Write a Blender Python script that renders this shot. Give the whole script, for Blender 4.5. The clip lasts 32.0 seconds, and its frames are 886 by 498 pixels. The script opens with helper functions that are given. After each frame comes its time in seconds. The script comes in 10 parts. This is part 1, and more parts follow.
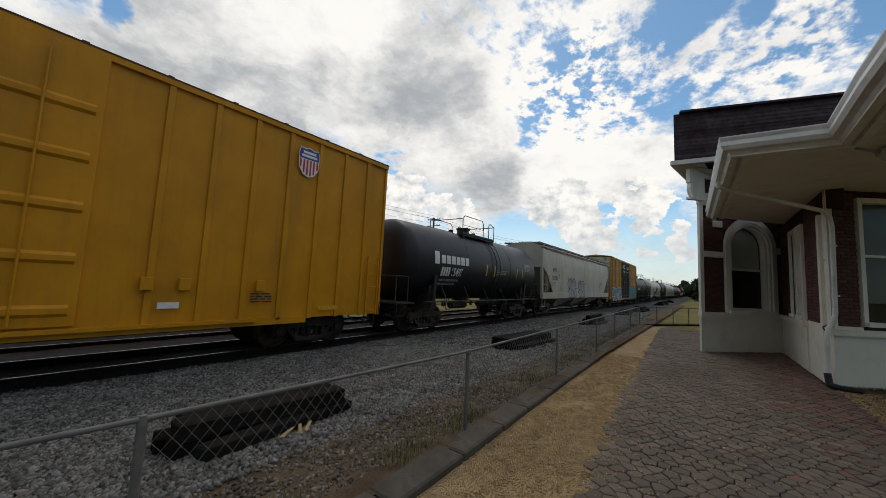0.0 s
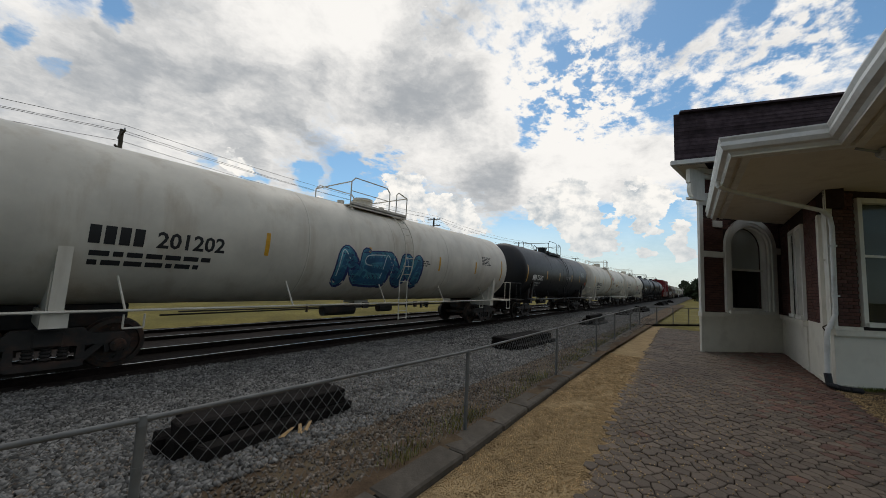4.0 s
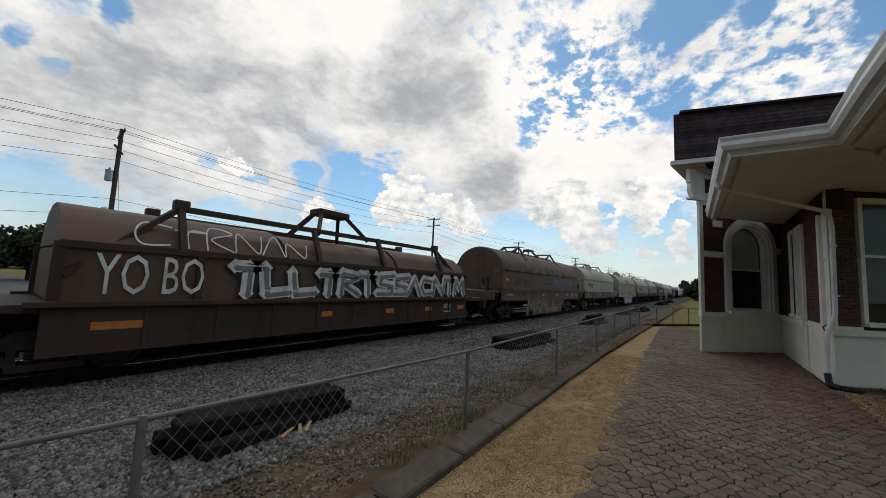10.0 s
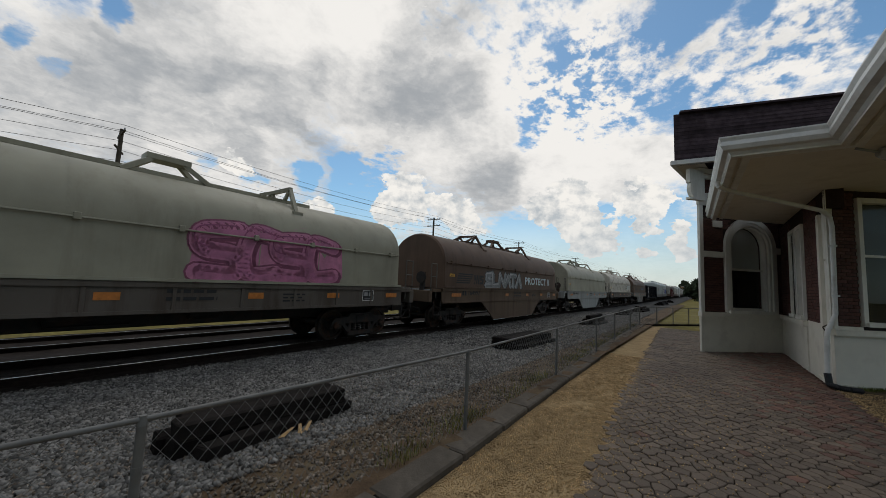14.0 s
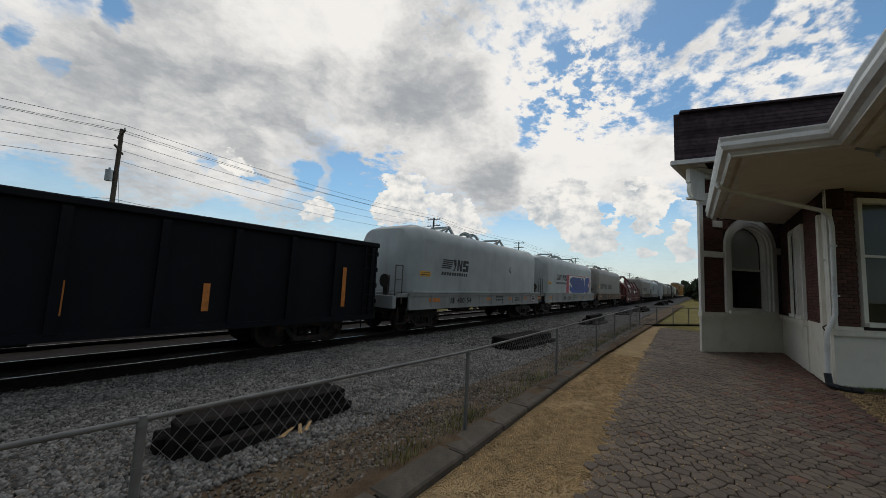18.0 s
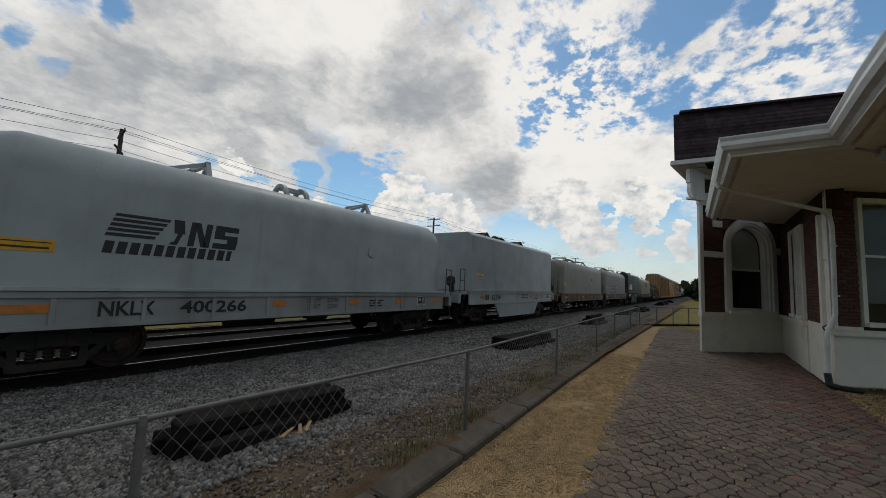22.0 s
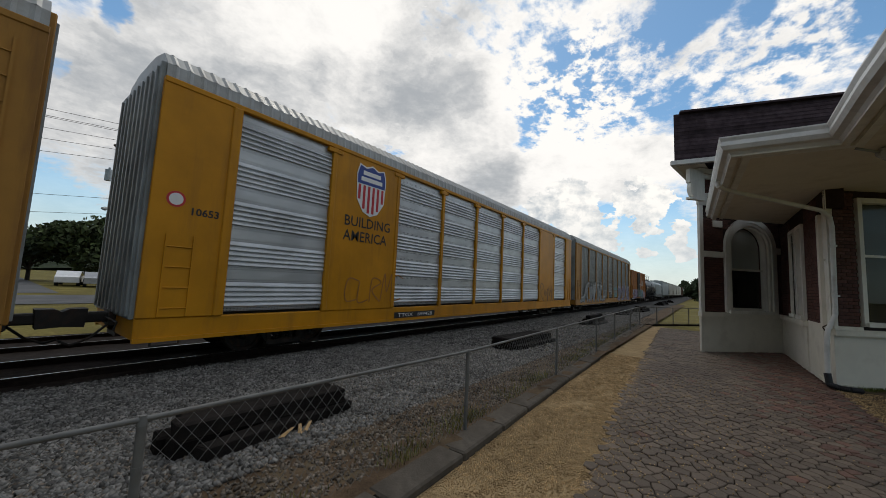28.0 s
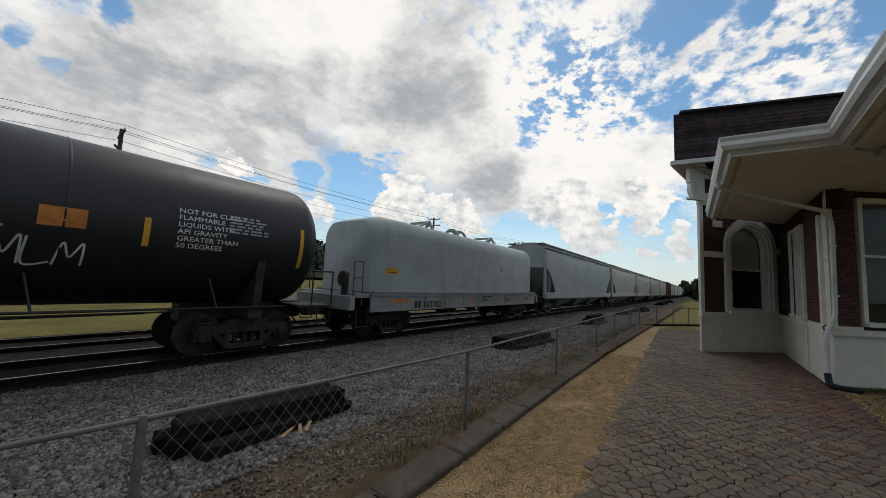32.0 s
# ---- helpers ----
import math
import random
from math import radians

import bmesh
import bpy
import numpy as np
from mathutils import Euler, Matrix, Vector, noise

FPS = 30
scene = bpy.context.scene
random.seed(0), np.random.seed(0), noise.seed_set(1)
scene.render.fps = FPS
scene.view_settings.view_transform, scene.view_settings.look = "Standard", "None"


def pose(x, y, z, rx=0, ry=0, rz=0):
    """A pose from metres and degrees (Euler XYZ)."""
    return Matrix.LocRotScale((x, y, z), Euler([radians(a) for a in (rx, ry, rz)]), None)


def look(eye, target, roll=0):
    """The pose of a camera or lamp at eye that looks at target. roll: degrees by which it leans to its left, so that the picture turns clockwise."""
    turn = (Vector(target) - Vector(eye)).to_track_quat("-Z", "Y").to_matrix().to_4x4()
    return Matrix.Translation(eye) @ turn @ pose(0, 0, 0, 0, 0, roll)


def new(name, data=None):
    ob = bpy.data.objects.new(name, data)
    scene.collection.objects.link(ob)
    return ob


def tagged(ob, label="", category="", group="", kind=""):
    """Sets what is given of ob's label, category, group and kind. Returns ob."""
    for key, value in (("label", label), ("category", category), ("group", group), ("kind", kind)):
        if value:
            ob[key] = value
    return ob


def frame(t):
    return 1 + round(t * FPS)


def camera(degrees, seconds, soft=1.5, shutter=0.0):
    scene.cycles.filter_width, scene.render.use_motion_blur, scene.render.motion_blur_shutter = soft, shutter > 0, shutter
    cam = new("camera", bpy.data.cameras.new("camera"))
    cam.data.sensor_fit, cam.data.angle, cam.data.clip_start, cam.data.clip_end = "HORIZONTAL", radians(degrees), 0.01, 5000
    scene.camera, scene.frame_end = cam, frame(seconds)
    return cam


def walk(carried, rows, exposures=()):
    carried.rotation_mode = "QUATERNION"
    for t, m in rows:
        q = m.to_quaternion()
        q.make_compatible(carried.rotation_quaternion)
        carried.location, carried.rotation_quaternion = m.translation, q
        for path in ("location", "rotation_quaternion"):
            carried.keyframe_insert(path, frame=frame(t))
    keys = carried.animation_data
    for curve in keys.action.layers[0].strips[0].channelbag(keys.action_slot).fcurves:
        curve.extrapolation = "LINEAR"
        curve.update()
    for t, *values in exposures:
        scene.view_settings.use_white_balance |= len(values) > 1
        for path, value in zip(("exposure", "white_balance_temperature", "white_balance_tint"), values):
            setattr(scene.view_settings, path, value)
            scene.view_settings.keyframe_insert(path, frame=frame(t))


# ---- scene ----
# ---- camera ----
YAW, PITCH, ROLL = radians(36.84), radians(5.35), 2.75
EYE = Vector((0.0, 0.0, 1.925))
AHEAD = Vector((-math.sin(YAW) * math.cos(PITCH), math.cos(YAW) * math.cos(PITCH), math.sin(PITCH)))
cam = camera(103.66, 32.0, soft=0.6, shutter=0.0)
STAND = look(EYE, EYE + AHEAD * 10.0, ROLL)
walk(cam, [(0.0, STAND), (32.0, STAND)], exposures=[(0.0, 0.06, 6830, 10), (6.0, 0.0, 6830, 10), (7.8, 0.03, 6830, 10), (9.0, 0.14, 6830, 10), (10.2, 0.06, 6830, 10), (12.0, -0.07, 6830, 10), (13.0, -0.09, 6830, 10), (20.0, -0.1, 6830, 10), (24.0, -0.14, 6830, 10), (26.5, -0.06, 6830, 10), (28.0, 0.1, 6830, 10), (29.0, 0.03, 6830, 10), (30.0, -0.08, 6830, 10), (31.0, -0.03, 6830, 10), (32.0, 0.03, 6830, 10)])

# ---- sky and sun ----
SUN_TURN, SUN_HEIGHT = radians(-38), radians(58)


def build_sky():
    world = bpy.data.worlds.new("sky")
    scene.world = world
    world.use_nodes = True
    nt = world.node_tree
    nt.nodes.clear()
    link = nt.links.new

    def node(kind, **values):
        n = nt.nodes.new(kind)
        for key, value in values.items():
            n.inputs[key].default_value = value
        return n

    def feed(n, *values):
        for i, v in enumerate(values):
            if v is None:
                continue
            if isinstance(v, (int, float, tuple)):
                n.inputs[i].default_value = v
            else:
                link(v, n.inputs[i])
        return n

    def sums(op, a, b=None, clamp=False):
        n = nt.nodes.new("ShaderNodeMath")
        n.operation, n.use_clamp = op, clamp
        return feed(n, a, b).outputs[0]

    def vec(op, a, b=None):
        n = nt.nodes.new("ShaderNodeVectorMath")
        n.operation = op
        return feed(n, a, b).outputs["Value" if op == "DOT_PRODUCT" else "Vector"]

    def ease(value, a, b, lo=0.0, hi=1.0):
        r = nt.nodes.new("ShaderNodeMapRange")
        r.interpolation_type = "SMOOTHSTEP"
        return feed(r, value, a, b, lo, hi).outputs[0]

    def fbm(where, scale, detail, rough, shift=(0.0, 0.0, 0.0), warp=0.0, squash=(1.0, 1.0, 1.0), out=0):
        m = node("ShaderNodeMapping", Location=shift, Scale=squash)
        link(where, m.inputs[0])
        n = node("ShaderNodeTexNoise", Scale=scale, Detail=detail, Roughness=rough, Distortion=warp)
        link(m.outputs[0], n.inputs["Vector"])
        return n.outputs[out]

    def blend(fac, a, b):
        x = nt.nodes.new("ShaderNodeMix")
        x.data_type = "RGBA"
        for sock, v in ((x.inputs[0], fac), (x.inputs[6], a), (x.inputs[7], b)):
            if isinstance(v, tuple):
                sock.default_value = (*v, 1)
            else:
                link(v, sock)
        return x.outputs[2]

    out = node("ShaderNodeOutputWorld")
    sky = node("ShaderNodeTexSky")
    sky.sky_type, sky.sun_disc = "NISHITA", False
    sky.sun_elevation, sky.sun_rotation = SUN_HEIGHT, SUN_TURN
    sky.dust_density, sky.ozone_density = 0.4, 1.0
    blue = node("ShaderNodeBackground", Strength=0.115)
    link(vec("MULTIPLY", sky.outputs[0], (0.70, 0.95, 1.03)), blue.inputs["Color"])

    way = node("ShaderNodeTexCoord").outputs["Generated"]
    parts = node("ShaderNodeSeparateXYZ")
    link(way, parts.inputs[0])
    height = parts.outputs[2]
    # ragged: the direction, stirred a little, so that no edge runs smooth
    stir = fbm(way, 5.0, 6.0, 0.62, (2.0, 5.0, 1.0), 0.0, (1.0, 1.0, 1.6), 1)
    ragged = vec("NORMALIZE", vec("ADD", way, vec("MULTIPLY", vec("SUBTRACT", stir, (0.5, 0.5, 0.5)), (0.2, 0.2, 0.14))))
    # deck: places on a flat cloud layer overhead
    deck = vec("DIVIDE", way, feed(nt.nodes.new("ShaderNodeCombineXYZ"), *[sums("ADD", sums("MAXIMUM", height, 0.0), 0.16)] * 3).outputs[0])

    def patches(rows, total=None, soft=1.5, where=ragged):
        """Soft round patches (azimuth, height, radius in degrees, weight), summed."""
        for az, el, r, weight in rows:
            a, e = radians(az), radians(el)
            d = (math.sin(a) * math.cos(e), math.cos(a) * math.cos(e), math.sin(e))
            one = ease(vec("DOT_PRODUCT", where, d), math.cos(radians(r * soft)), math.cos(radians(r * 0.2)), 0.0, weight)
            total = one if total is None else sums("ADD", total, one)
        return total

    broad = fbm(deck, 1.5, 5.0, 0.58, (3.1, 1.7, 0.4), 0.3)
    ripple = fbm(deck, 15.0, 6.0, 0.62, (0.6, 4.7, 1.0), 0.08, (1.0, 0.8, 1.0))
    wisps = fbm(way, 22.0, 6.0, 0.62, (0.3, 7.7, 2.0), 0.3, (1.0, 1.0, 1.5))
    dapple = sums("ADD", 0.35, patches(MOTTLE))
    cover = sums("ADD", sums("MULTIPLY", broad, 0.6), 0.31)
    cover = sums("ADD", cover, sums("MULTIPLY", sums("SUBTRACT", ripple, 0.53), sums("MULTIPLY", dapple, 1.75)))
    cover = sums("ADD", cover, sums("MULTIPLY", sums("SUBTRACT", wisps, 0.5), 0.28))
    cover = patches(LOW_GAPS, patches(BANKS, patches(OPENINGS, cover)))
    mask = ease(cover, 0.30, 0.80)
    # thick cloud is grey below and white at its lit edges
    bulk = fbm(ragged, 4.2, 7.0, 0.6, (8.2, 3.3, 0.9), 0.2, (1.0, 1.0, 1.7))
    above = fbm(ragged, 4.2, 7.0, 0.6, (8.2, 3.3, 0.99), 0.2, (1.0, 1.0, 1.7))
    thick = sums("ADD", sums("ADD", sums("MULTIPLY", bulk, 0.95), sums("MULTIPLY", wisps, 0.35)), -0.36)
    thick = sums("ADD", thick, sums("MULTIPLY", sums("SUBTRACT", above, bulk), 1.6))
    thick = sums("ADD", thick, sums("MULTIPLY", sums("SUBTRACT", ripple, 0.5), 0.5))
    thick = patches(BRIGHT, patches(GREY, thick, 2.2), 2.0)
    shade = blend(ease(thick, -0.05, 1.0), (0.95, 0.955, 0.96), (0.39, 0.425, 0.47))
    # heaped clouds low over the horizon
    lump = fbm(way, 26.0, 6.0, 0.58, (4.0, 1.0, 3.0), 0.0, (1.0, 1.0, 1.3))
    over = fbm(way, 26.0, 6.0, 0.58, (4.0, 1.0, 3.16), 0.0, (1.0, 1.0, 1.3))
    heap = patches(HEAPS, sums("MULTIPLY", sums("SUBTRACT", lump, 0.5), 1.5))
    heap_mask = ease(heap, 0.30, 0.44)
    rim = sums("ADD", sums("MULTIPLY", sums("SUBTRACT", lump, over), 2.6), 0.66, True)
    heap_shade = blend(rim, (0.50, 0.56, 0.62), (0.97, 0.97, 0.96))
    shade = blend(heap_mask, shade, heap_shade)
    mask = sums("MAXIMUM", mask, heap_mask)
    mist = sums("SUBTRACT", 1.0, ease(height, 0.0, 0.25))
    mask = sums("MAXIMUM", mask, sums("MULTIPLY", mist, 0.75))
    shade = blend(sums("MULTIPLY", mist, 0.7), shade, (0.62, 0.68, 0.73))
    # clouds shine most on the sun's side of the sky
    sunward = (math.sin(SUN_TURN) * math.cos(SUN_HEIGHT), math.cos(SUN_TURN) * math.cos(SUN_HEIGHT), math.sin(SUN_HEIGHT))
    glow = ease(vec("DOT_PRODUCT", way, sunward), -0.35, 0.45, CLOUD * 0.09, CLOUD)
    cloud = node("ShaderNodeBackground")
    link(glow, cloud.inputs["Strength"])
    link(shade, cloud.inputs["Color"])
    mix = node("ShaderNodeMixShader")
    link(mask, mix.inputs[0])
    link(blue.outputs[0], mix.inputs[1])
    link(cloud.outputs[0], mix.inputs[2])
    link(mix.outputs[0], out.inputs[0])


CLOUD = 0.97
# cloud patches: azimuth, height and radius in degrees, weight
OPENINGS = [(-82.0, 29.2, 1.9, -0.55), (-86.8, 27.3, 1.8, -0.3), (-90.6, 22.0, 1.4, -0.4), (-86.5, 19.5, 1.1, -0.45), (-71.2, 14.9, 1.6, -0.5), (-66.2, 13.8, 1.1, -0.4), (-60.3, 15.8, 1.5, -0.45), (-53.6, 17.0, 2.4, -0.5), (-46.4, 18.9, 2.4, -0.32), (-88.1, 6.9, 3.0, -0.4), (-84.8, 6.0, 2.2, -0.3), (-69.8, 7.0, 3.4, -0.35), (-1.2, 35.5, 3.1, -0.45), (5.7, 33.4, 2.9, -0.3), (15.4, 29.6, 2.2, -0.45), (-3.1, 24.4, 2.6, -0.4), (-8.8, 26.2, 3.0, -0.3), (-22.0, 24.6, 2.4, -0.4), (-5.8, 32.1, 3.1, -0.22), (-3.6, 33.5, 2.1, -0.25)]
BANKS = [(-59.5, 34.1, 9.8, 0.3), (-77.2, 24.1, 10.6, 0.3), (-40.5, 30.5, 10.0, 0.3), (-13.6, 36.9, 5.3, 0.12), (-31.4, 23.1, 9.4, 0.3), (-12.7, 21.0, 7.8, 0.3), (-68.9, 19.2, 7.9, 0.25), (-45.8, 23.2, 7.0, 0.25), (-87.0, 14.7, 4.9, 0.25), (-79.6, 15.2, 3.3, 0.2), (10.1, 27.9, 3.8, 0.15), (-19.3, 16.5, 7.2, 0.25), (-7.3, 16.5, 4.7, 0.2)]
LOW_GAPS = [(-12.6, 9.5, 4.5, -0.42), (-4.6, 9.6, 3.5, -0.42), (-9.6, 5.3, 5.6, -0.34), (-1.7, 3.7, 3.6, -0.34), (-23.5, 7.7, 5.2, -0.30), (-50.5, 11.9, 5.3, -0.30)]
MOTTLE = [(-21.5, 33.2, 8.1, 1.0), (-10.3, 29.6, 7.2, 1.0), (-17.8, 27.0, 6.0, 0.9), (-39.1, 38.3, 4.7, 0.8), (5.5, 27.7, 5.6, 0.9), (12.4, 27.5, 4.3, 0.7), (-46.4, 18.5, 5.4, 0.6)]
GREY = [(-83.9, 22.3, 2.9, 0.22), (-79.3, 22.6, 3.9, 0.26), (-73.0, 25.5, 4.8, 0.26), (-65.9, 25.2, 4.7, 0.26), (-58.5, 24.2, 4.0, 0.16), (-46.2, 28.8, 4.2, 0.20), (-40.1, 31.6, 5.2, 0.30), (-37.5, 27.9, 3.9, 0.22), (-68.3, 16.3, 1.8, 0.22), (-67.0, 13.8, 1.6, 0.20), (-30.3, 18.4, 3.7, 0.27), (-30.6, 14.0, 3.6, 0.26), (-88.6, 18.1, 2.9, 0.14), (-26.5, 17.6, 3.5, 0.14), (-51.8, 28.5, 4.1, 0.14), (-87.2, 9.8, 5.2, 0.2), (-78.5, 10.0, 5.1, 0.2), (-57.4, 10.7, 6.8, 0.18), (-39.6, 15.4, 5.5, 0.1), (-13.5, 17.9, 4.5, 0.08)]
BRIGHT = [(-59.5, 34.1, 8.2, -0.25), (-18.0, 37.5, 7.5, -0.3), (-26.7, 23.5, 9.9, -0.25), (-11.1, 20.8, 7.6, -0.3), (-70.2, 18.5, 4.8, -0.15), (-85.1, 24.9, 3.3, -0.1), (9.1, 27.7, 5.9, -0.25)]
HEAPS = [(-43.2, 12.7, 3.7, 0.85), (-45.9, 11.2, 2.5, 0.6), (-33.2, 10.2, 2.8, 0.7), (-36.6, 11.0, 2.3, 0.6), (-20.5, 12.0, 3.0, 0.8), (-16.7, 13.7, 2.7, 0.7), (-8.1, 13.4, 3.0, 0.75), (-4.6, 12.2, 2.2, 0.7), (-12.6, 8.0, 2.7, 0.75), (-15.8, 9.5, 2.4, 0.6), (-6.7, 8.9, 1.2, 0.7), (-3.0, 6.1, 1.5, 0.75), (-4.9, 9.1, 1.1, 0.5), (-57.4, 10.9, 2.1, 0.6), (-1.7, 8.7, 1.2, 0.6), (-7.4, 5.3, 1.3, 0.4), (-68.6, 15.8, 1.4, 0.5), (-67.3, 14.5, 1.3, 0.5)]
build_sky()
sun = new("sun", bpy.data.lights.new("sun", "SUN"))
sun.data.energy, sun.data.angle, sun.data.color = 0.4, radians(14), (1.0, 0.96, 0.9)
sun.matrix_world = look((0, 0, 60), Vector((0, 0, 60)) - Vector((math.sin(SUN_TURN) * math.cos(SUN_HEIGHT), math.cos(SUN_TURN) * math.cos(SUN_HEIGHT), math.sin(SUN_HEIGHT))))


# ---- materials ----
def mat(name, col, rough=0.6, metal=0.0, var=0.18, scale=2.5, bump=0.15, bscale=60.0, dirt=None, amount=0.0, dscale=(1.2, 1.2, 1.2), lo=0.48, hi=0.66, spread=0.0, spec=0.5, fine=0.0, dents=0.0):
    """Paint, metal, stone: base colour with two scales of variation, dirt in patches or runs, and a fine relief."""
    m = bpy.data.materials.new(name)
    m.use_nodes = True
    nt = m.node_tree
    bsdf = nt.nodes["Principled BSDF"]
    link = nt.links.new
    co = nt.nodes.new("ShaderNodeTexCoord").outputs["Object"]

    def noise_of(s, detail=5.0, rgh=0.6, stretch=None):
        n = nt.nodes.new("ShaderNodeTexNoise")
        n.inputs["Scale"].default_value, n.inputs["Detail"].default_value, n.inputs["Roughness"].default_value = s, detail, rgh
        src = co
        if stretch:
            mp = nt.nodes.new("ShaderNodeMapping")
            mp.inputs["Scale"].default_value = stretch
            link(co, mp.inputs[0])
            src = mp.outputs[0]
        link(src, n.inputs["Vector"])
        return n.outputs[0]

    def mixed(fac, a, b):
        x = nt.nodes.new("ShaderNodeMix")
        x.data_type = "RGBA"
        for sock, v in ((x.inputs[0], fac), (x.inputs[6], a), (x.inputs[7], b)):
            if isinstance(v, (int, float)):
                sock.default_value = v
            elif isinstance(v, tuple):
                sock.default_value = (*v[:3], 1)
            else:
                link(v, sock)
        return x.outputs[2]

    def curve(v, a, b, top=1.0):
        r = nt.nodes.new("ShaderNodeMapRange")
        r.inputs[1].default_value, r.inputs[2].default_value, r.inputs[3].default_value, r.inputs[4].default_value = a, b, 0.0, top
        link(v, r.inputs[0])
        return r.outputs[0]

    dark = tuple(c * (1 - var) for c in col)
    light = tuple(min(1.0, c * (1 + var)) for c in col)
    c = mixed(curve(noise_of(scale), 0.35, 0.65), dark, light)
    if fine:
        c = mixed(curve(noise_of(bscale, 3.0), 0.4, 0.62, fine), c, tuple(v * 0.35 for v in col))
    if dirt:
        c = mixed(curve(noise_of(1.0, 7.0, 0.65, dscale), lo, hi, amount), c, dirt)
    if spread:
        info = nt.nodes.new("ShaderNodeObjectInfo")
        hsv = nt.nodes.new("ShaderNodeHueSaturation")
        link(curve(info.outputs["Random"], 0.0, 1.0, 2 * spread), hsv.inputs["Value"])
        add = nt.nodes.new("ShaderNodeMath")
        add.operation = "ADD"
        link(hsv.inputs["Value"].links[0].from_socket, add.inputs[0])
        add.inputs[1].default_value = 1.0 - spread
        link(add.outputs[0], hsv.inputs["Value"])
        link(c, hsv.inputs["Color"])
        c = hsv.outputs[0]
    link(c, bsdf.inputs["Base Color"])
    bsdf.inputs["Metallic"].default_value = metal
    bsdf.inputs["Specular IOR Level"].default_value = min(spec, 0.08) if rough >= 0.9 else spec
    rr = nt.nodes.new("ShaderNodeMapRange")
    rr.inputs[3].default_value, rr.inputs[4].default_value = max(0.02, rough - 0.12), min(1.0, rough + 0.12)
    link(noise_of(scale * 4), rr.inputs[0])
    link(rr.outputs[0], bsdf.inputs["Roughness"])
    if bump:
        b = nt.nodes.new("ShaderNodeBump")
        b.inputs["Strength"].default_value, b.inputs["Distance"].default_value = bump, 0.01
        link(noise_of(bscale, 6.0), b.inputs["Height"])
        if dents:
            d = nt.nodes.new("ShaderNodeBump")
            d.inputs["Strength"].default_value, d.inputs["Distance"].default_value = dents, 0.25
            link(noise_of(1.6, 2.0), d.inputs["Height"])
            link(d.outputs[0], b.inputs["Normal"])
        link(b.outputs[0], bsdf.inputs["Normal"])
    return m


GRIME = (0.035, 0.028, 0.022)
RUSTC = (0.13, 0.05, 0.022)
RUN = (2.2, 2.2, 0.25)
M_ = {}


def paint(name, col, rough=0.5, amount=0.55, dirt=GRIME, lo=0.5, hi=0.72, dscale=RUN, spec=0.22, **kw):
    if name not in M_:
        M_[name] = mat(name, col, rough, 0.0, 0.1, 1.1, 0.06, 25.0, dirt, amount, dscale, lo, hi, spec=spec, **kw)
    return M_[name]


STEEL_DARK = mat("dark_running_gear", (0.019, 0.0165, 0.0145), 0.75, 0.0, 0.3, 6.0, 0.3, 50, RUSTC, 0.35, (2, 2, 2))
WHEEL = mat("rusty_wheel_steel", (0.025, 0.019, 0.015), 0.6, 0.3, 0.3, 8.0, 0.2, 40, RUSTC, 0.5, (5, 5, 5))
TREAD = mat("polished_steel", (0.42, 0.41, 0.4), 0.25, 0.9, 0.1, 8.0, 0.05, 90)
GALV = mat("galvanised_steel", (0.36, 0.38, 0.39), 0.45, 0.75, 0.15, 7.0, 0.08, 120)
RAIL_SIDE = mat("rusty_rail", (0.016, 0.011, 0.009), 0.9, 0.0, 0.3, 9.0, 0.3, 60, spec=0.1)
TIE_OLD = mat("creosoted_timber", (0.012, 0.010, 0.009), 0.92, 0.0, 0.35, 5.0, 0.6, 45, (0.03, 0.024, 0.02), 0.5, (9, 0.7, 9), spread=0.3)
BLACK = paint("black_tank_paint", (0.013, 0.0135, 0.016), 0.45, 0.4, (0.024, 0.022, 0.02), spec=0.4)
WHITE_T = paint("white_tank_paint", (0.62, 0.575, 0.49), 0.45, 0.5, (0.36, 0.27, 0.17), 0.5, 0.75)
LETTER_W = mat("white_lettering", (0.75, 0.75, 0.73), 0.6, 0, 0.1, 5, 0)
LETTER_K = mat("black_lettering", (0.015, 0.015, 0.016), 0.6, 0, 0.1, 5, 0)
LETTER_G = mat("grey_lettering", (0.3, 0.3, 0.3), 0.6, 0, 0.1, 5, 0)
REFLECT = mat("yellow_reflector", (0.62, 0.32, 0.02), 0.4, 0, 0.12, 9, 0.02, 200)
REFLECT_O = mat("worn_orange_reflector", (0.5, 0.17, 0.03), 0.45, 0, 0.2, 9, 0.02, 200)


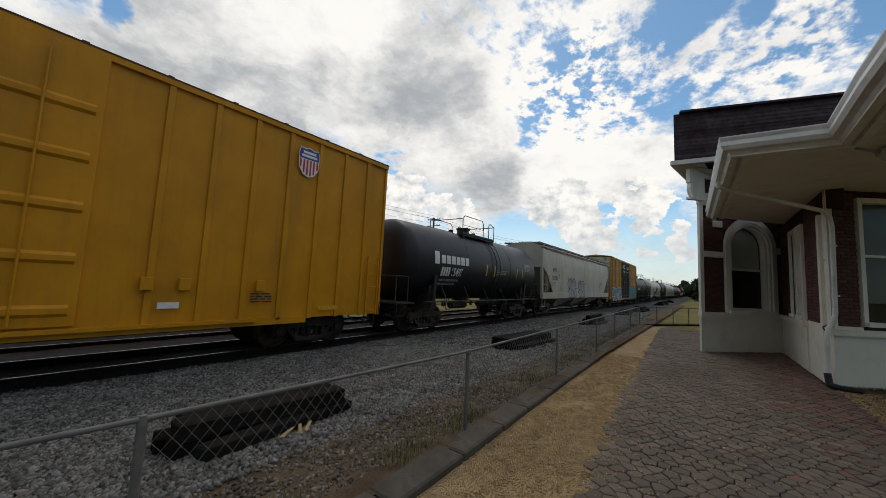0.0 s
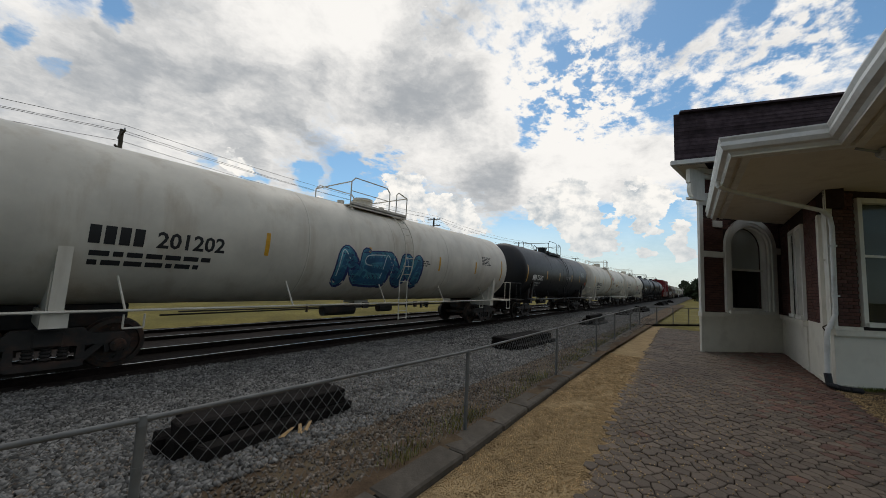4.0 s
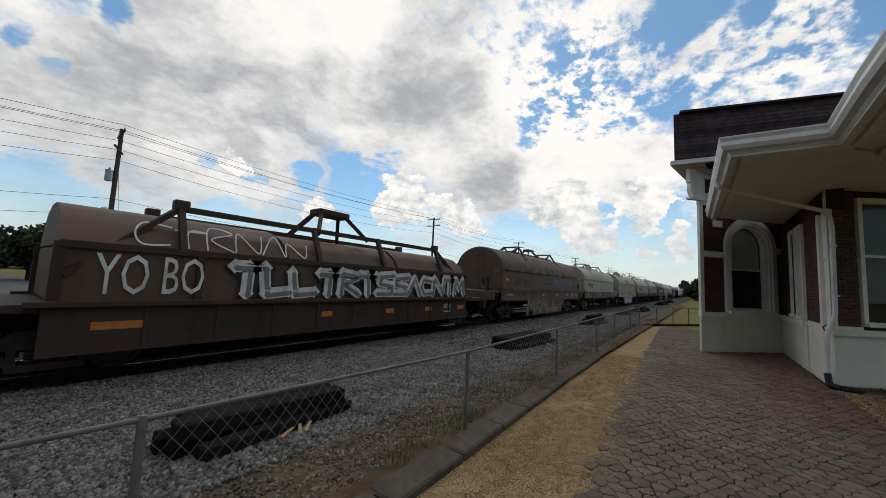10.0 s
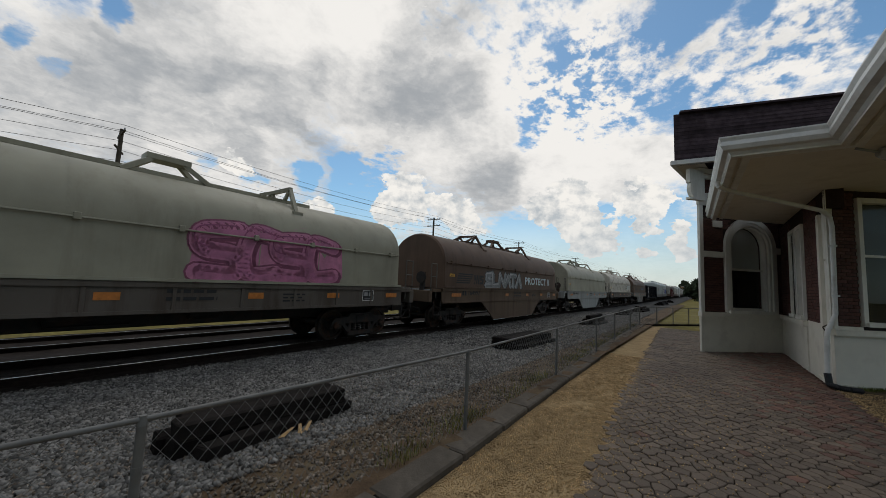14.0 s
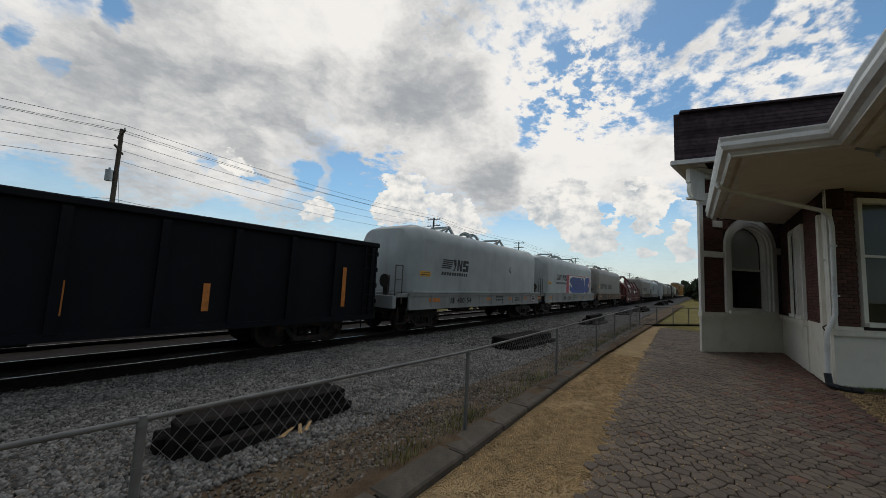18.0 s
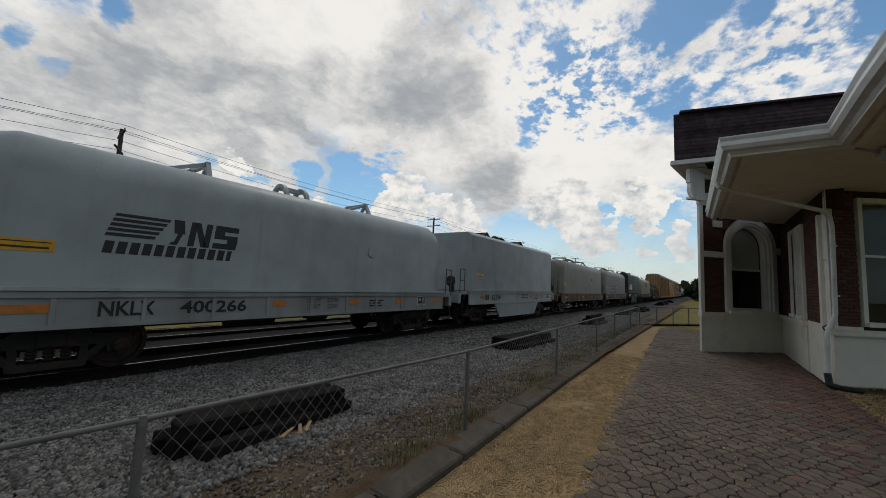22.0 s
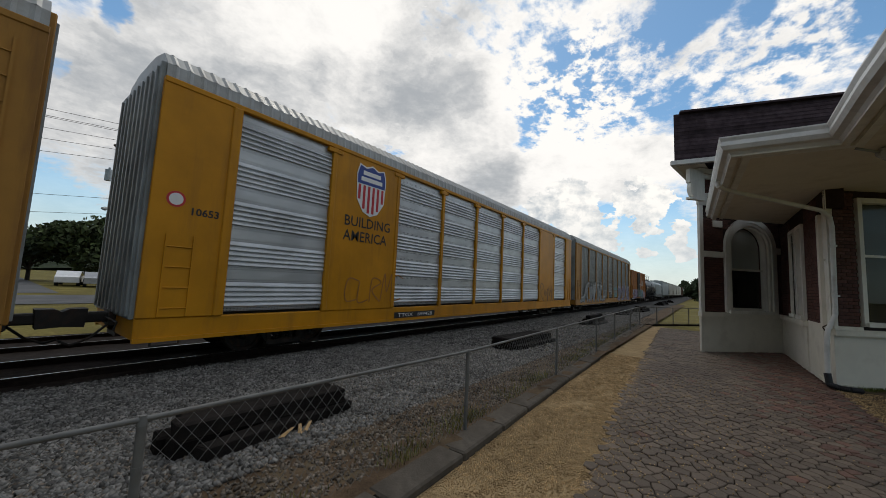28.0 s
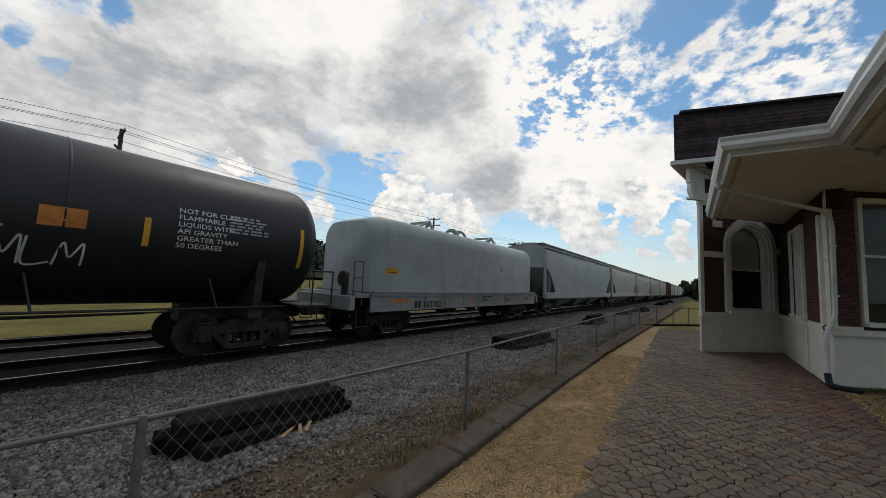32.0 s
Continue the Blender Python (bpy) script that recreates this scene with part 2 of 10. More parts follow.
# ---- mesh building ----
class Mesh:
    def __init__(self):
        self.v, self.f, self.m = [], [], []

    def add(self, verts, faces, mi=0):
        n = len(self.v)
        self.v.extend([tuple(p) for p in verts])
        for q in faces:
            self.f.append(tuple(n + i for i in q))
            self.m.append(mi)
        return self

    def box(self, x0, x1, y0, y1, z0, z1, mi=0):
        x0, x1 = min(x0, x1), max(x0, x1)
        y0, y1 = min(y0, y1), max(y0, y1)
        z0, z1 = min(z0, z1), max(z0, z1)
        v = [(x0, y0, z0), (x1, y0, z0), (x1, y1, z0), (x0, y1, z0), (x0, y0, z1), (x1, y0, z1), (x1, y1, z1), (x0, y1, z1)]
        return self.add(v, [(3, 2, 1, 0), (4, 5, 6, 7), (0, 1, 5, 4), (1, 2, 6, 5), (2, 3, 7, 6), (3, 0, 4, 7)], mi)

    def soft_box(self, x0, x1, y0, y1, z0, z1, r=0.02, mi=0):
        """A box with chamfered edges."""
        c = [(x0, x1), (y0, y1), (z0, z1)]
        v, idx = [], {}
        for i in (0, 1):
            for j in (0, 1):
                for k in (0, 1):
                    p = [c[0][i], c[1][j], c[2][k]]
                    s = [1 - 2 * i, 1 - 2 * j, 1 - 2 * k]
                    for a in range(3):
                        q = list(p)
                        for b in range(3):
                            if b != a:
                                q[b] += s[b] * r
                        idx[i, j, k, a] = len(v)
                        v.append(q)
        f = []
        for a in range(3):
            b, d = (a + 1) % 3, (a + 2) % 3
            for s in (0, 1):
                ring = []
                for x, y in ((0, 0), (1, 0), (1, 1), (0, 1)):
                    key = [0, 0, 0]
                    key[a], key[b], key[d] = s, x, y
                    ring.append(idx[(*key, a)])
                f.append(tuple(ring) if s else tuple(reversed(ring)))
            for x in (0, 1):
                for y in (0, 1):
                    k0, k1 = [0, 0, 0], [0, 0, 0]
                    k0[a], k1[a] = 0, 1
                    k0[b] = k1[b] = x
                    k0[d] = k1[d] = y
                    f.append((idx[(*k0, b)], idx[(*k0, d)], idx[(*k1, d)], idx[(*k1, b)]))
        for i in (0, 1):
            for j in (0, 1):
                for k in (0, 1):
                    f.append((idx[i, j, k, 0], idx[i, j, k, 1], idx[i, j, k, 2]))
        return self.add(v, f, mi)

    def cyl(self, a, b, r, n=8, r2=None, mi=0):
        a, b = Vector(a), Vector(b)
        d = (b - a).normalized()
        u = d.orthogonal().normalized()
        w = d.cross(u)
        r2 = r if r2 is None else r2
        ring = [(math.cos(2 * math.pi * i / n), math.sin(2 * math.pi * i / n)) for i in range(n)]
        v = [a + (u * c + w * s) * r for c, s in ring] + [b + (u * c + w * s) * r2 for c, s in ring]
        f = [(i, (i + 1) % n, n + (i + 1) % n, n + i) for i in range(n)]
        f += [tuple(reversed(range(n))), tuple(range(n, 2 * n))]
        return self.add(v, f, mi)

    def pipe(self, pts, r, n=6, mi=0):
        for a, b in zip(pts, pts[1:]):
            self.cyl(a, b, r, n, mi=mi)
        return self

    def beam(self, a, b, w, h, mi=0):
        a, b = Vector(a), Vector(b)
        d = (b - a).normalized()
        up = Vector((0, 0, 1)) if abs(d.z) < 0.95 else Vector((0, 1, 0))
        s = d.cross(up).normalized() * w / 2
        t = s.cross(d).normalized() * h / 2
        v = [a - s - t, a + s - t, a + s + t, a - s + t, b - s - t, b + s - t, b + s + t, b - s + t]
        return self.add(v, [(3, 2, 1, 0), (4, 5, 6, 7), (0, 1, 5, 4), (1, 2, 6, 5), (2, 3, 7, 6), (3, 0, 4, 7)], mi)

    def along_y(self, prof, y0, y1, mi=0, caps=True):
        n = len(prof)
        v = [(x, y0, z) for x, z in prof] + [(x, y1, z) for x, z in prof]
        f = [(i, (i + 1) % n, n + (i + 1) % n, n + i) for i in range(n)]
        if caps:
            f += [tuple(reversed(range(n))), tuple(range(n, 2 * n))]
        return self.add(v, f, mi)

    def along_x(self, prof, x0, x1, mi=0):
        n = len(prof)
        v = [(x0, y, z) for y, z in prof] + [(x1, y, z) for y, z in prof]
        f = [(i, (i + 1) % n, n + (i + 1) % n, n + i) for i in range(n)]
        f += [tuple(reversed(range(n))), tuple(range(n, 2 * n))]
        return self.add(v, f, mi)

    def rings_y(self, rings, n=40, zc=0.0, mi=0):
        """Turned about a line along y at height zc: (y, radius) pairs."""
        base = len(self.v)
        v, f = [], []
        for y, r in rings:
            for i in range(n):
                a = 2 * math.pi * i / n
                v.append((r * math.cos(a), y, zc + r * math.sin(a)))
        for k in range(len(rings) - 1):
            for i in range(n):
                j = (i + 1) % n
                f.append((k * n + i, k * n + j, (k + 1) * n + j, (k + 1) * n + i))
        f.append(tuple(range(n)))
        f.append(tuple((len(rings) - 1) * n + i for i in reversed(range(n))))
        return self.add(v, f, mi)

    def data(self, name, mats, smooth=False, recalc=True):
        me = bpy.data.meshes.new(name)
        me.from_pydata(self.v, [], self.f)
        for m in mats:
            me.materials.append(m)
        if len(mats) > 1:
            me.polygons.foreach_set("material_index", self.m)
        if recalc:
            bm = bmesh.new()
            bm.from_mesh(me)
            bmesh.ops.recalc_face_normals(bm, faces=bm.faces)
            bm.to_mesh(me)
            bm.free()
        if smooth:
            me.polygons.foreach_set("use_smooth", [True] * len(me.polygons))
            me.set_sharp_from_angle(angle=radians(38))
        me.update()
        return me


SHARED = {}


def part(name, mesh, material, parent=None, label="", smooth=False, at=None, key=None, recalc=True):
    """One mesh object under a thing or a part. key: alike parts share one mesh."""
    mats = material if isinstance(material, (list, tuple)) else [material]
    if key is not None and (key, mats[0].name) in SHARED:
        data = SHARED[key, mats[0].name]
    else:
        if callable(mesh):
            mesh = mesh()
        data = mesh.data(name, mats, smooth, recalc)
        if key is not None:
            SHARED[key, mats[0].name] = data
    ob = new(name, data)
    if parent is not None:
        ob.parent = parent
    if at is not None:
        ob.matrix_basis = at
    if label:
        ob["label"] = label
    return ob


def thing(name, label, category, group="", kind="", at=None):
    ob = new(name)
    ob.empty_display_size = 0.3
    if at is not None:
        ob.matrix_basis = at
    return tagged(ob, label, category, group, kind)


GLYPHS = {}


def glyphs(words, bold):
    """The outline of some words as flat faces: height 1, from the left foot at the origin."""
    if (words, bold) not in GLYPHS:
        cu = bpy.data.curves.new("words", "FONT")
        cu.body, cu.size, cu.fill_mode, cu.resolution_u, cu.offset = words, 1.4, "FRONT", 2, bold
        ob = bpy.data.objects.new("words", cu)
        me = bpy.data.meshes.new_from_object(ob)
        bpy.data.objects.remove(ob)
        GLYPHS[words, bold] = ([tuple(v.co[:2]) for v in me.vertices], [tuple(p.vertices) for p in me.polygons])
        bpy.data.meshes.remove(me)
    return GLYPHS[words, bold]


MARK_Y = [0.0]  # where a car's stencils are set out from, off its middle


def lettering(parent, words, y, z, h, material, surf, stretch=1.0, bold=0.02, name="lettering", out=0.006, slant=0.0):
    v, f = glyphs(words, bold)
    mesh = Mesh()
    pts = []
    for a, b in v:
        yy, zz = y + MARK_Y[0] + (a * stretch + b * slant) * h, z + b * h
        pts.append((surf(yy, zz) + out, yy, zz))
    mesh.add(pts, f)
    return part(name, mesh, material, parent, recalc=False)


def fit_words(parent, words, box, material, surf, bold=0.032, out=0.006, name="lettering", slant=0.0):
    """Words stretched to fill a box (y0, y1, z0, z1)."""
    v, f = glyphs(words, bold)
    a0, a1 = min(p[0] for p in v), max(p[0] for p in v)
    b0, b1 = min(p[1] for p in v), max(p[1] for p in v)
    y0, y1, z0, z1 = box
    pts = []
    for a, b in v:
        zz = z0 + (b - b0) / (b1 - b0) * (z1 - z0)
        yy = y0 + MARK_Y[0] + (a - a0) / (a1 - a0) * (y1 - y0) + slant * (zz - z0)
        pts.append((surf(yy, zz) + out, yy, zz))
    return part(name, Mesh().add(pts, f), material, parent, recalc=False)


def patch(parent, name, quads, material, surf, out=0.005, label="", cut=0.14):
    """Painted or stuck-on areas on a side: rectangles (y0, y1, z0, z1[, lean]) cut fine enough to follow its curve."""
    mesh = Mesh()
    for q in quads:
        y0, y1, z0, z1 = q[:4]
        lean = q[4] if len(q) > 4 else 0.0
        n = max(1, int(abs(z1 - z0) / cut + 0.99))
        k = max(1, int(abs(y1 - y0) / 2.5 + 0.99))
        v, f = [], []
        for i in range(n + 1):
            z = z0 + (z1 - z0) * i / n
            for j in range(k + 1):
                y = y0 + MARK_Y[0] + (y1 - y0) * j / k + lean * i / n
                v.append((surf(y, z) + out, y, z))
        for i in range(n):
            for j in range(k):
                a = i * (k + 1) + j
                f.append((a, a + 1, a + k + 2, a + k + 1))
        mesh.add(v, f)
    ob = part(name, mesh, material, parent, label, recalc=False)
    return tagged(ob, kind="stuff") if name in ("small_print", "owner_words") else ob


def small_print(parent, y, z, w, rows, material, surf, h=0.05, gap=0.085, seed=1):
    rnd = random.Random(seed)
    quads = []
    for i in range(rows):
        a = y
        while a < y + w * rnd.uniform(0.75, 1.0):
            b = min(y + w, a + rnd.uniform(0.08, 0.3))
            quads.append((a, b, z - i * gap - h, z - i * gap))
            a = b + 0.05
    return patch(parent, "small_print", quads, material, surf)


LETTER_FORMS = [[(0, 0), (0.15, 1), (0.5, 0.35), (0.85, 1), (1, 0)], [(1, 0.9), (0.2, 1), (0, 0.5), (0.25, 0.05), (1, 0.1)], [(1, 1), (0.1, 0.9), (0.1, 0.55), (0.9, 0.45), (0.9, 0.05), (0, 0.05)], [(0, 0), (0.5, 1), (1, 0)], [(0, 1), (0.1, 0), (0.95, 0.1)], [(0.05, 0), (0.05, 1), (0.9, 0.85), (0.15, 0.5), (1, 0)], [(0, 0.95), (1, 0.95), (0.45, 0.95), (0.5, 0)], [(0, 0), (0.05, 1), (0.9, 0.05), (1, 1)]]


def piece(parent, words, box, mats, surf, seed, label="", fat=1.0, lean=0.0):
    """Fat overlapping graffiti letters: halo, outline, fill and gleam, one coat over the other."""
    rnd = random.Random(seed)
    mesh = Mesh()
    y0, y1, z0, z1 = box
    step = (y1 - y0) / len(words)
    coats = ((0.21, 0.0, 0, 0.04, -0.03), (0.15, 0.0018, 1, 0, 0), (0.085, 0.0036, 2, 0, 0), (0.0, 0.0054, 3, -0.045, 0.04))[4 - len(mats):]
    for i, letter in enumerate(words):
        v, f = glyphs(letter, 0.0)
        a0, a1 = min(p[0] for p in v), max(p[0] for p in v)
        b0, b1 = min(p[1] for p in v), max(p[1] for p in v)
        tip, rise, tall = lean + rnd.uniform(-0.04, 0.12), rnd.uniform(-0.05, 0.05), rnd.uniform(0.92, 1.06)
        for bold, out, mi, dy, dz in coats:
            v, f = glyphs(letter, bold * fat)
            pts = []
            for p, q in v:
                s, t = (p - a0) / (a1 - a0), (q - b0) / (b1 - b0)
                zz = z0 + ((0.1 + 0.8 * t * tall) + rise + dz) * (z1 - z0)
                yy = y0 + MARK_Y[0] + step * (i + 0.02 + 0.96 * s) + tip * t * step * 0.6 + dy * step
                pts.append((surf(yy, zz) + 0.004 + out + 0.0006 * (i % 3), yy, zz))
            mesh.add(pts, f, mi - (4 - len(mats)))
    return part("graffiti", mesh, mats, parent, label, recalc=False)


def ribbon(parent, name, line, width, material, surf, out=0.012):
    """A painted band along a bent line on a side."""
    mesh = Mesh()
    for (p, q), (r, s) in zip(line, line[1:]):
        L = math.hypot(r - p, s - q)
        ny, nz = -(s - q) / L * width, (r - p) / L * width
        mesh.add([(surf(i, j) + out, i + MARK_Y[0], j) for i, j in ((p + ny, q + nz), (p - ny, q - nz), (r - ny, s - nz), (r + ny, s + nz))], [(0, 1, 2, 3)])
    return part(name, mesh, material, parent, recalc=False)


def bubble_letter(parent, box, fill, ink, surf):
    """A fat silver throw-up letter: a filled bubble with a thin dark outline."""
    y0, y1, z0, z1 = box
    shape = ((0.1, 0.0), (0.1, 0.27), (0.05, 0.29), (0.27, 0.42), (0.1, 0.47), (0.0, 0.66), (0.07, 0.85), (0.22, 0.93), (0.33, 0.88), (0.36, 0.69), (0.38, 1.0), (0.46, 0.72), (0.54, 0.88), (0.68, 0.95), (0.84, 0.92), (0.92, 0.75), (0.86, 0.52), (0.98, 0.37), (1.0, 0.2), (0.91, 0.07), (0.73, 0.0))
    tail = ((0.61, 0.55), (0.6, 0.4), (0.71, 0.25), (0.73, 0.0))
    place = lambda line: [(y0 + u * (y1 - y0), z0 + v * (z1 - z0)) for u, v in line]
    ring = place(shape)
    ring.append(ring[0])
    mesh = Mesh()
    rows = 48
    cross = lambda z: sorted(a + (c - a) * (z - b) / (d - b) for (a, b), (c, d) in zip(ring, ring[1:]) if (b <= z) != (d <= z))
    for k in range(rows):
        lo, hi = z0 + (z1 - z0) * k / rows, z0 + (z1 - z0) * (k + 1) / rows
        cuts = cross((lo + hi) / 2)
        out = surf(0, (lo + hi) / 2) + 0.005
        for a, b in zip(cuts[::2], cuts[1::2]):
            mesh.add([(out, a + MARK_Y[0], lo), (out, b + MARK_Y[0], lo), (out, b + MARK_Y[0], hi), (out, a + MARK_Y[0], hi)], [(0, 1, 2, 3)])
    part("graffiti", mesh, fill, parent, "silver bubble letter with a black outline", recalc=False)
    ribbon(parent, "graffiti_outline", ring, 0.035, ink, surf, 0.009)
    ribbon(parent, "graffiti_outline", place(tail), 0.025, ink, surf, 0.009)


def spray(parent, y, z, w, h, n, mats, surf, seed, label="", style="block"):
    """Spray-painted letter shapes: outline, fill and highlights."""
    rnd = random.Random(seed)
    mesh = Mesh()
    y += MARK_Y[0]

    def blob(cy, cz, rw, rh, out, mi, k=14, rough=0.25, lean=0.0):
        pts = [(surf(cy, cz) + out, cy, cz)]
        ph = [rnd.uniform(0, 6.28) for _ in range(3)]
        for i in range(k):
            a = 2 * math.pi * i / k
            e = 0.6
            ca, sa = math.cos(a), math.sin(a)
            s = 1 + rough * (0.5 * math.sin(2 * a + ph[0]) + 0.35 * math.sin(3 * a + ph[1]) + 0.3 * math.sin(5 * a + ph[2]))
            yy = cy + math.copysign(abs(ca) ** e, ca) * rw * s
            zz = cz + math.copysign(abs(sa) ** e, sa) * rh * s
            yy += lean * (zz - cz)
            pts.append((surf(yy, zz) + out, yy, zz))
        mesh.add(pts, [(0, i + 1, (i + 1) % k + 1) for i in range(k)], mi)

    def stroke(pts, wd, out, mi):
        for (a, b), (c, d) in zip(pts, pts[1:]):
            L = math.hypot(c - a, d - b) or 1
            ny, nz = -(d - b) / L * wd, (c - a) / L * wd
            q = [(a + ny, b + nz), (a - ny, b - nz), (c - ny, d - nz), (c + ny, d + nz)]
            mesh.add([(surf(p, r) + out, p, r) for p, r in q], [(0, 1, 2, 3)], mi)
        for a, b in pts if wd > 0.03 else ():
            n_ = 4 if style == "wild" else 10
            reach = wd * 1.25 if style == "wild" else wd
            ring = [(a + reach * math.cos(k * 2 * math.pi / n_), b + reach * math.sin(k * 2 * math.pi / n_)) for k in range(n_)]
            mesh.add([(surf(p, r) + out + 0.0001, p, r) for p, r in ring], [tuple(range(n_))], mi)

    def rounded(pts):
        ends = [pts[0], *pts, pts[-1]]
        line = []
        for p0, p1, p2, p3 in zip(ends, ends[1:], ends[2:], ends[3:]):
            for k in range(5):
                t = k / 5
                line.append(tuple(0.5 * (2 * b + (c - a) * t + (2 * a - 5 * b + 4 * c - d) * t * t + (3 * b - a - 3 * c + d) * t ** 3) for a, b, c, d in zip(p0, p1, p2, p3)))
        return line + [pts[-1]]

    step = w / n
    if style in ("wild", "block"):
        fat = 0.17 if style == "wild" else 0.19
        for i in range(n):
            form = LETTER_FORMS[rnd.randrange(len(LETTER_FORMS))]
            lean, tall = rnd.uniform(-0.1, 0.25), rnd.uniform(0.85, 1.02)
            line = [(y + step * (i + 0.04 + 0.95 * p) + lean * q * h * 0.4, z + h * 0.1 + q * h * 0.8 * tall) for p, q in form]
            if style == "block":
                line = rounded(line)
            wd, base = min(step * fat * 1.15, h * fat), 0.003 + 0.0006 * (i % 3)
            stroke([(p + 0.06, q - 0.04) for p, q in line], wd + 0.035, base, 0)
            stroke(line, wd + 0.04, base + 0.0018, 0)
            stroke(line, wd, base + 0.0036, 1)
            stroke([(p + wd * 0.3, q - wd * 0.35) for p, q in line], wd * 0.42, base + 0.0052, 2)
            stroke([(p - wd * 0.5, q + wd * 0.45) for p, q in line[:max(3, len(line) // 2)]], 0.015, base + 0.0068, 3)
    elif style == "cloud":
        for i in range(n):
            blob(y + step * (i + rnd.uniform(0.3, 0.7)), z + h * rnd.uniform(0.35, 0.65), step * rnd.uniform(0.6, 0.95), h * rnd.uniform(0.35, 0.55), 0.0015 + 0.0004 * (i % 3), 0, 16, 0.4)
    else:
        for i in range(n):
            cy = y + step * i
            form = LETTER_FORMS[rnd.randrange(len(LETTER_FORMS))]
            tall = rnd.uniform(0.65, 1.0)
            stroke(rounded([(cy + step * (0.05 + 0.95 * p) + 0.1 * q * h, z + h * q * tall) for p, q in form]), 0.011 + 0.009 * h, 0.006 + 0.0004 * (i % 3), 0)
    return part("graffiti", mesh, mats, parent, label, recalc=False)

# ---- ground, track and paths ----
PAVE = 0.225
TRACK_X = -9.93
GRASS = mat("dry_grass", (0.19, 0.155, 0.045), 0.95, 0, 0.35, 0.35, 0.6, 9.0, (0.12, 0.105, 0.032), 0.7, (0.25, 0.25, 1), fine=0.5)
ASPHALT = mat("asphalt", (0.12, 0.12, 0.12), 0.9, 0, 0.15, 0.6, 0.3, 80)
# much darker than the loose stones: shade in their gaps put into the colour
BALLAST = mat("gap_shaded_ballast", (0.04, 0.04, 0.038), 0.95, 0, 0.35, 9.0, 1.0, 22, (0.10, 0.095, 0.09), 0.6, (13, 13, 13), 0.45, 0.6)
# near-black: part oil, part the shadow under the train put into the colour
OILY_SHADED = mat("oily_shaded_track_bed", (0.023, 0.0185, 0.016), 0.97, 0, 0.35, 6.0, 1.0, 24, (0.03, 0.024, 0.02), 0.6, (9, 9, 9), spec=0.05)
SOIL = mat("dry_soil", (0.11, 0.074, 0.046), 0.95, 0, 0.35, 2.2, 0.9, 26, (0.13, 0.10, 0.06), 0.8, (3, 3, 3), fine=0.4)
PATH = mat("tan_pea_gravel", (0.38, 0.27, 0.145), 0.95, 0, 0.2, 3.0, 0.8, 90, (0.25, 0.18, 0.09), 0.5, (30, 30, 30), 0.5, 0.62, fine=0.4)
STONE = mat("ballast_stone", (0.15, 0.145, 0.135), 0.9, 0, 0.25, 3.3, 0.4, 60)
STONE_W = mat("brown_stone", (0.16, 0.132, 0.104), 0.9, 0, 0.4, 3.3, 0.4, 60)
PEBBLE = mat("tan_pebble", (0.44, 0.305, 0.16), 0.9, 0, 0.4, 11, 0.2, 60)
KERB = mat("old_concrete_kerb", (0.105, 0.09, 0.073), 0.9, 0, 0.25, 3.0, 0.5, 45, (0.06, 0.052, 0.043), 0.6, (4, 4, 4), spread=0.15)
JOINT = mat("paver_joint_sand", (0.03, 0.024, 0.018), 0.95, 0, 0.3, 4.0, 0.8, 60, (0.06, 0.06, 0.03), 0.5, (3, 3, 3))


def by_random(m, strength=0.35, source="island"):
    """Vary a material from piece to piece."""
    nt = m.node_tree
    bsdf = nt.nodes["Principled BSDF"]
    old = bsdf.inputs["Base Color"].links[0].from_socket
    hsv = nt.nodes.new("ShaderNodeHueSaturation")
    if source == "island":
        rnd = nt.nodes.new("ShaderNodeNewGeometry").outputs["Random Per Island"]
    else:
        rnd = nt.nodes.new("ShaderNodeObjectInfo").outputs["Random"]
    r = nt.nodes.new("ShaderNodeMapRange")
    r.inputs[3].default_value, r.inputs[4].default_value = 1 - strength, 1 + strength
    nt.links.new(rnd, r.inputs[0])
    nt.links.new(r.outputs[0], hsv.inputs["Value"])
    nt.links.new(old, hsv.inputs["Color"])
    nt.links.new(hsv.outputs[0], bsdf.inputs["Base Color"])
    return m


for m_, k_ in ((STONE, 0.62), (STONE_W, 0.55), (PEBBLE, 0.28)):
    by_random(m_, k_)


def land(x, y):
    """Height of the natural ground."""
    def ease(a, b, t):
        t = min(1.0, max(0.0, (t - a) / (b - a)))
        return t * t * (3 - 2 * t)
    return -0.30 - 0.25 * ease(-16.6, -15.2, x) + 0.67 * ease(-8.5, -2.4, x)


def bed(x):
    """Height of the ballast and the soil towards the fence."""
    pts = [(-18.5, -0.40), (-16.6, -0.32), (-15.8, -0.30), (-12.6, -0.30), (-12.0, -0.22), (-11.3, -0.16), (-8.9, -0.16), (-8.0, -0.17), (-7.0, -0.12), (-5.2, 0.0), (-3.4, 0.16), (-2.7, 0.22), (-2.2, 0.27)]
    for (a, p), (b, q) in zip(pts, pts[1:]):
        if a <= x <= b:
            return p + (q - p) * (x - a) / (b - a)
    return pts[0][1] if x < pts[0][0] else pts[-1][1]


def sheet(name, xs, ys, height, material, label, category, kind="structure", bump=0.0, seed=3):
    mesh = Mesh()
    rnd = random.Random(seed)
    v = [(x, y, height(x, y) + rnd.uniform(-bump, bump)) for y in ys for x in xs]
    k = len(xs)
    f = [(j * k + i, j * k + i + 1, (j + 1) * k + i + 1, (j + 1) * k + i) for j in range(len(ys) - 1) for i in range(k - 1)]
    mesh.add(v, f)
    ob = part(name, mesh, material, smooth=True, recalc=False)
    return tagged(ob, label, category, kind=kind)


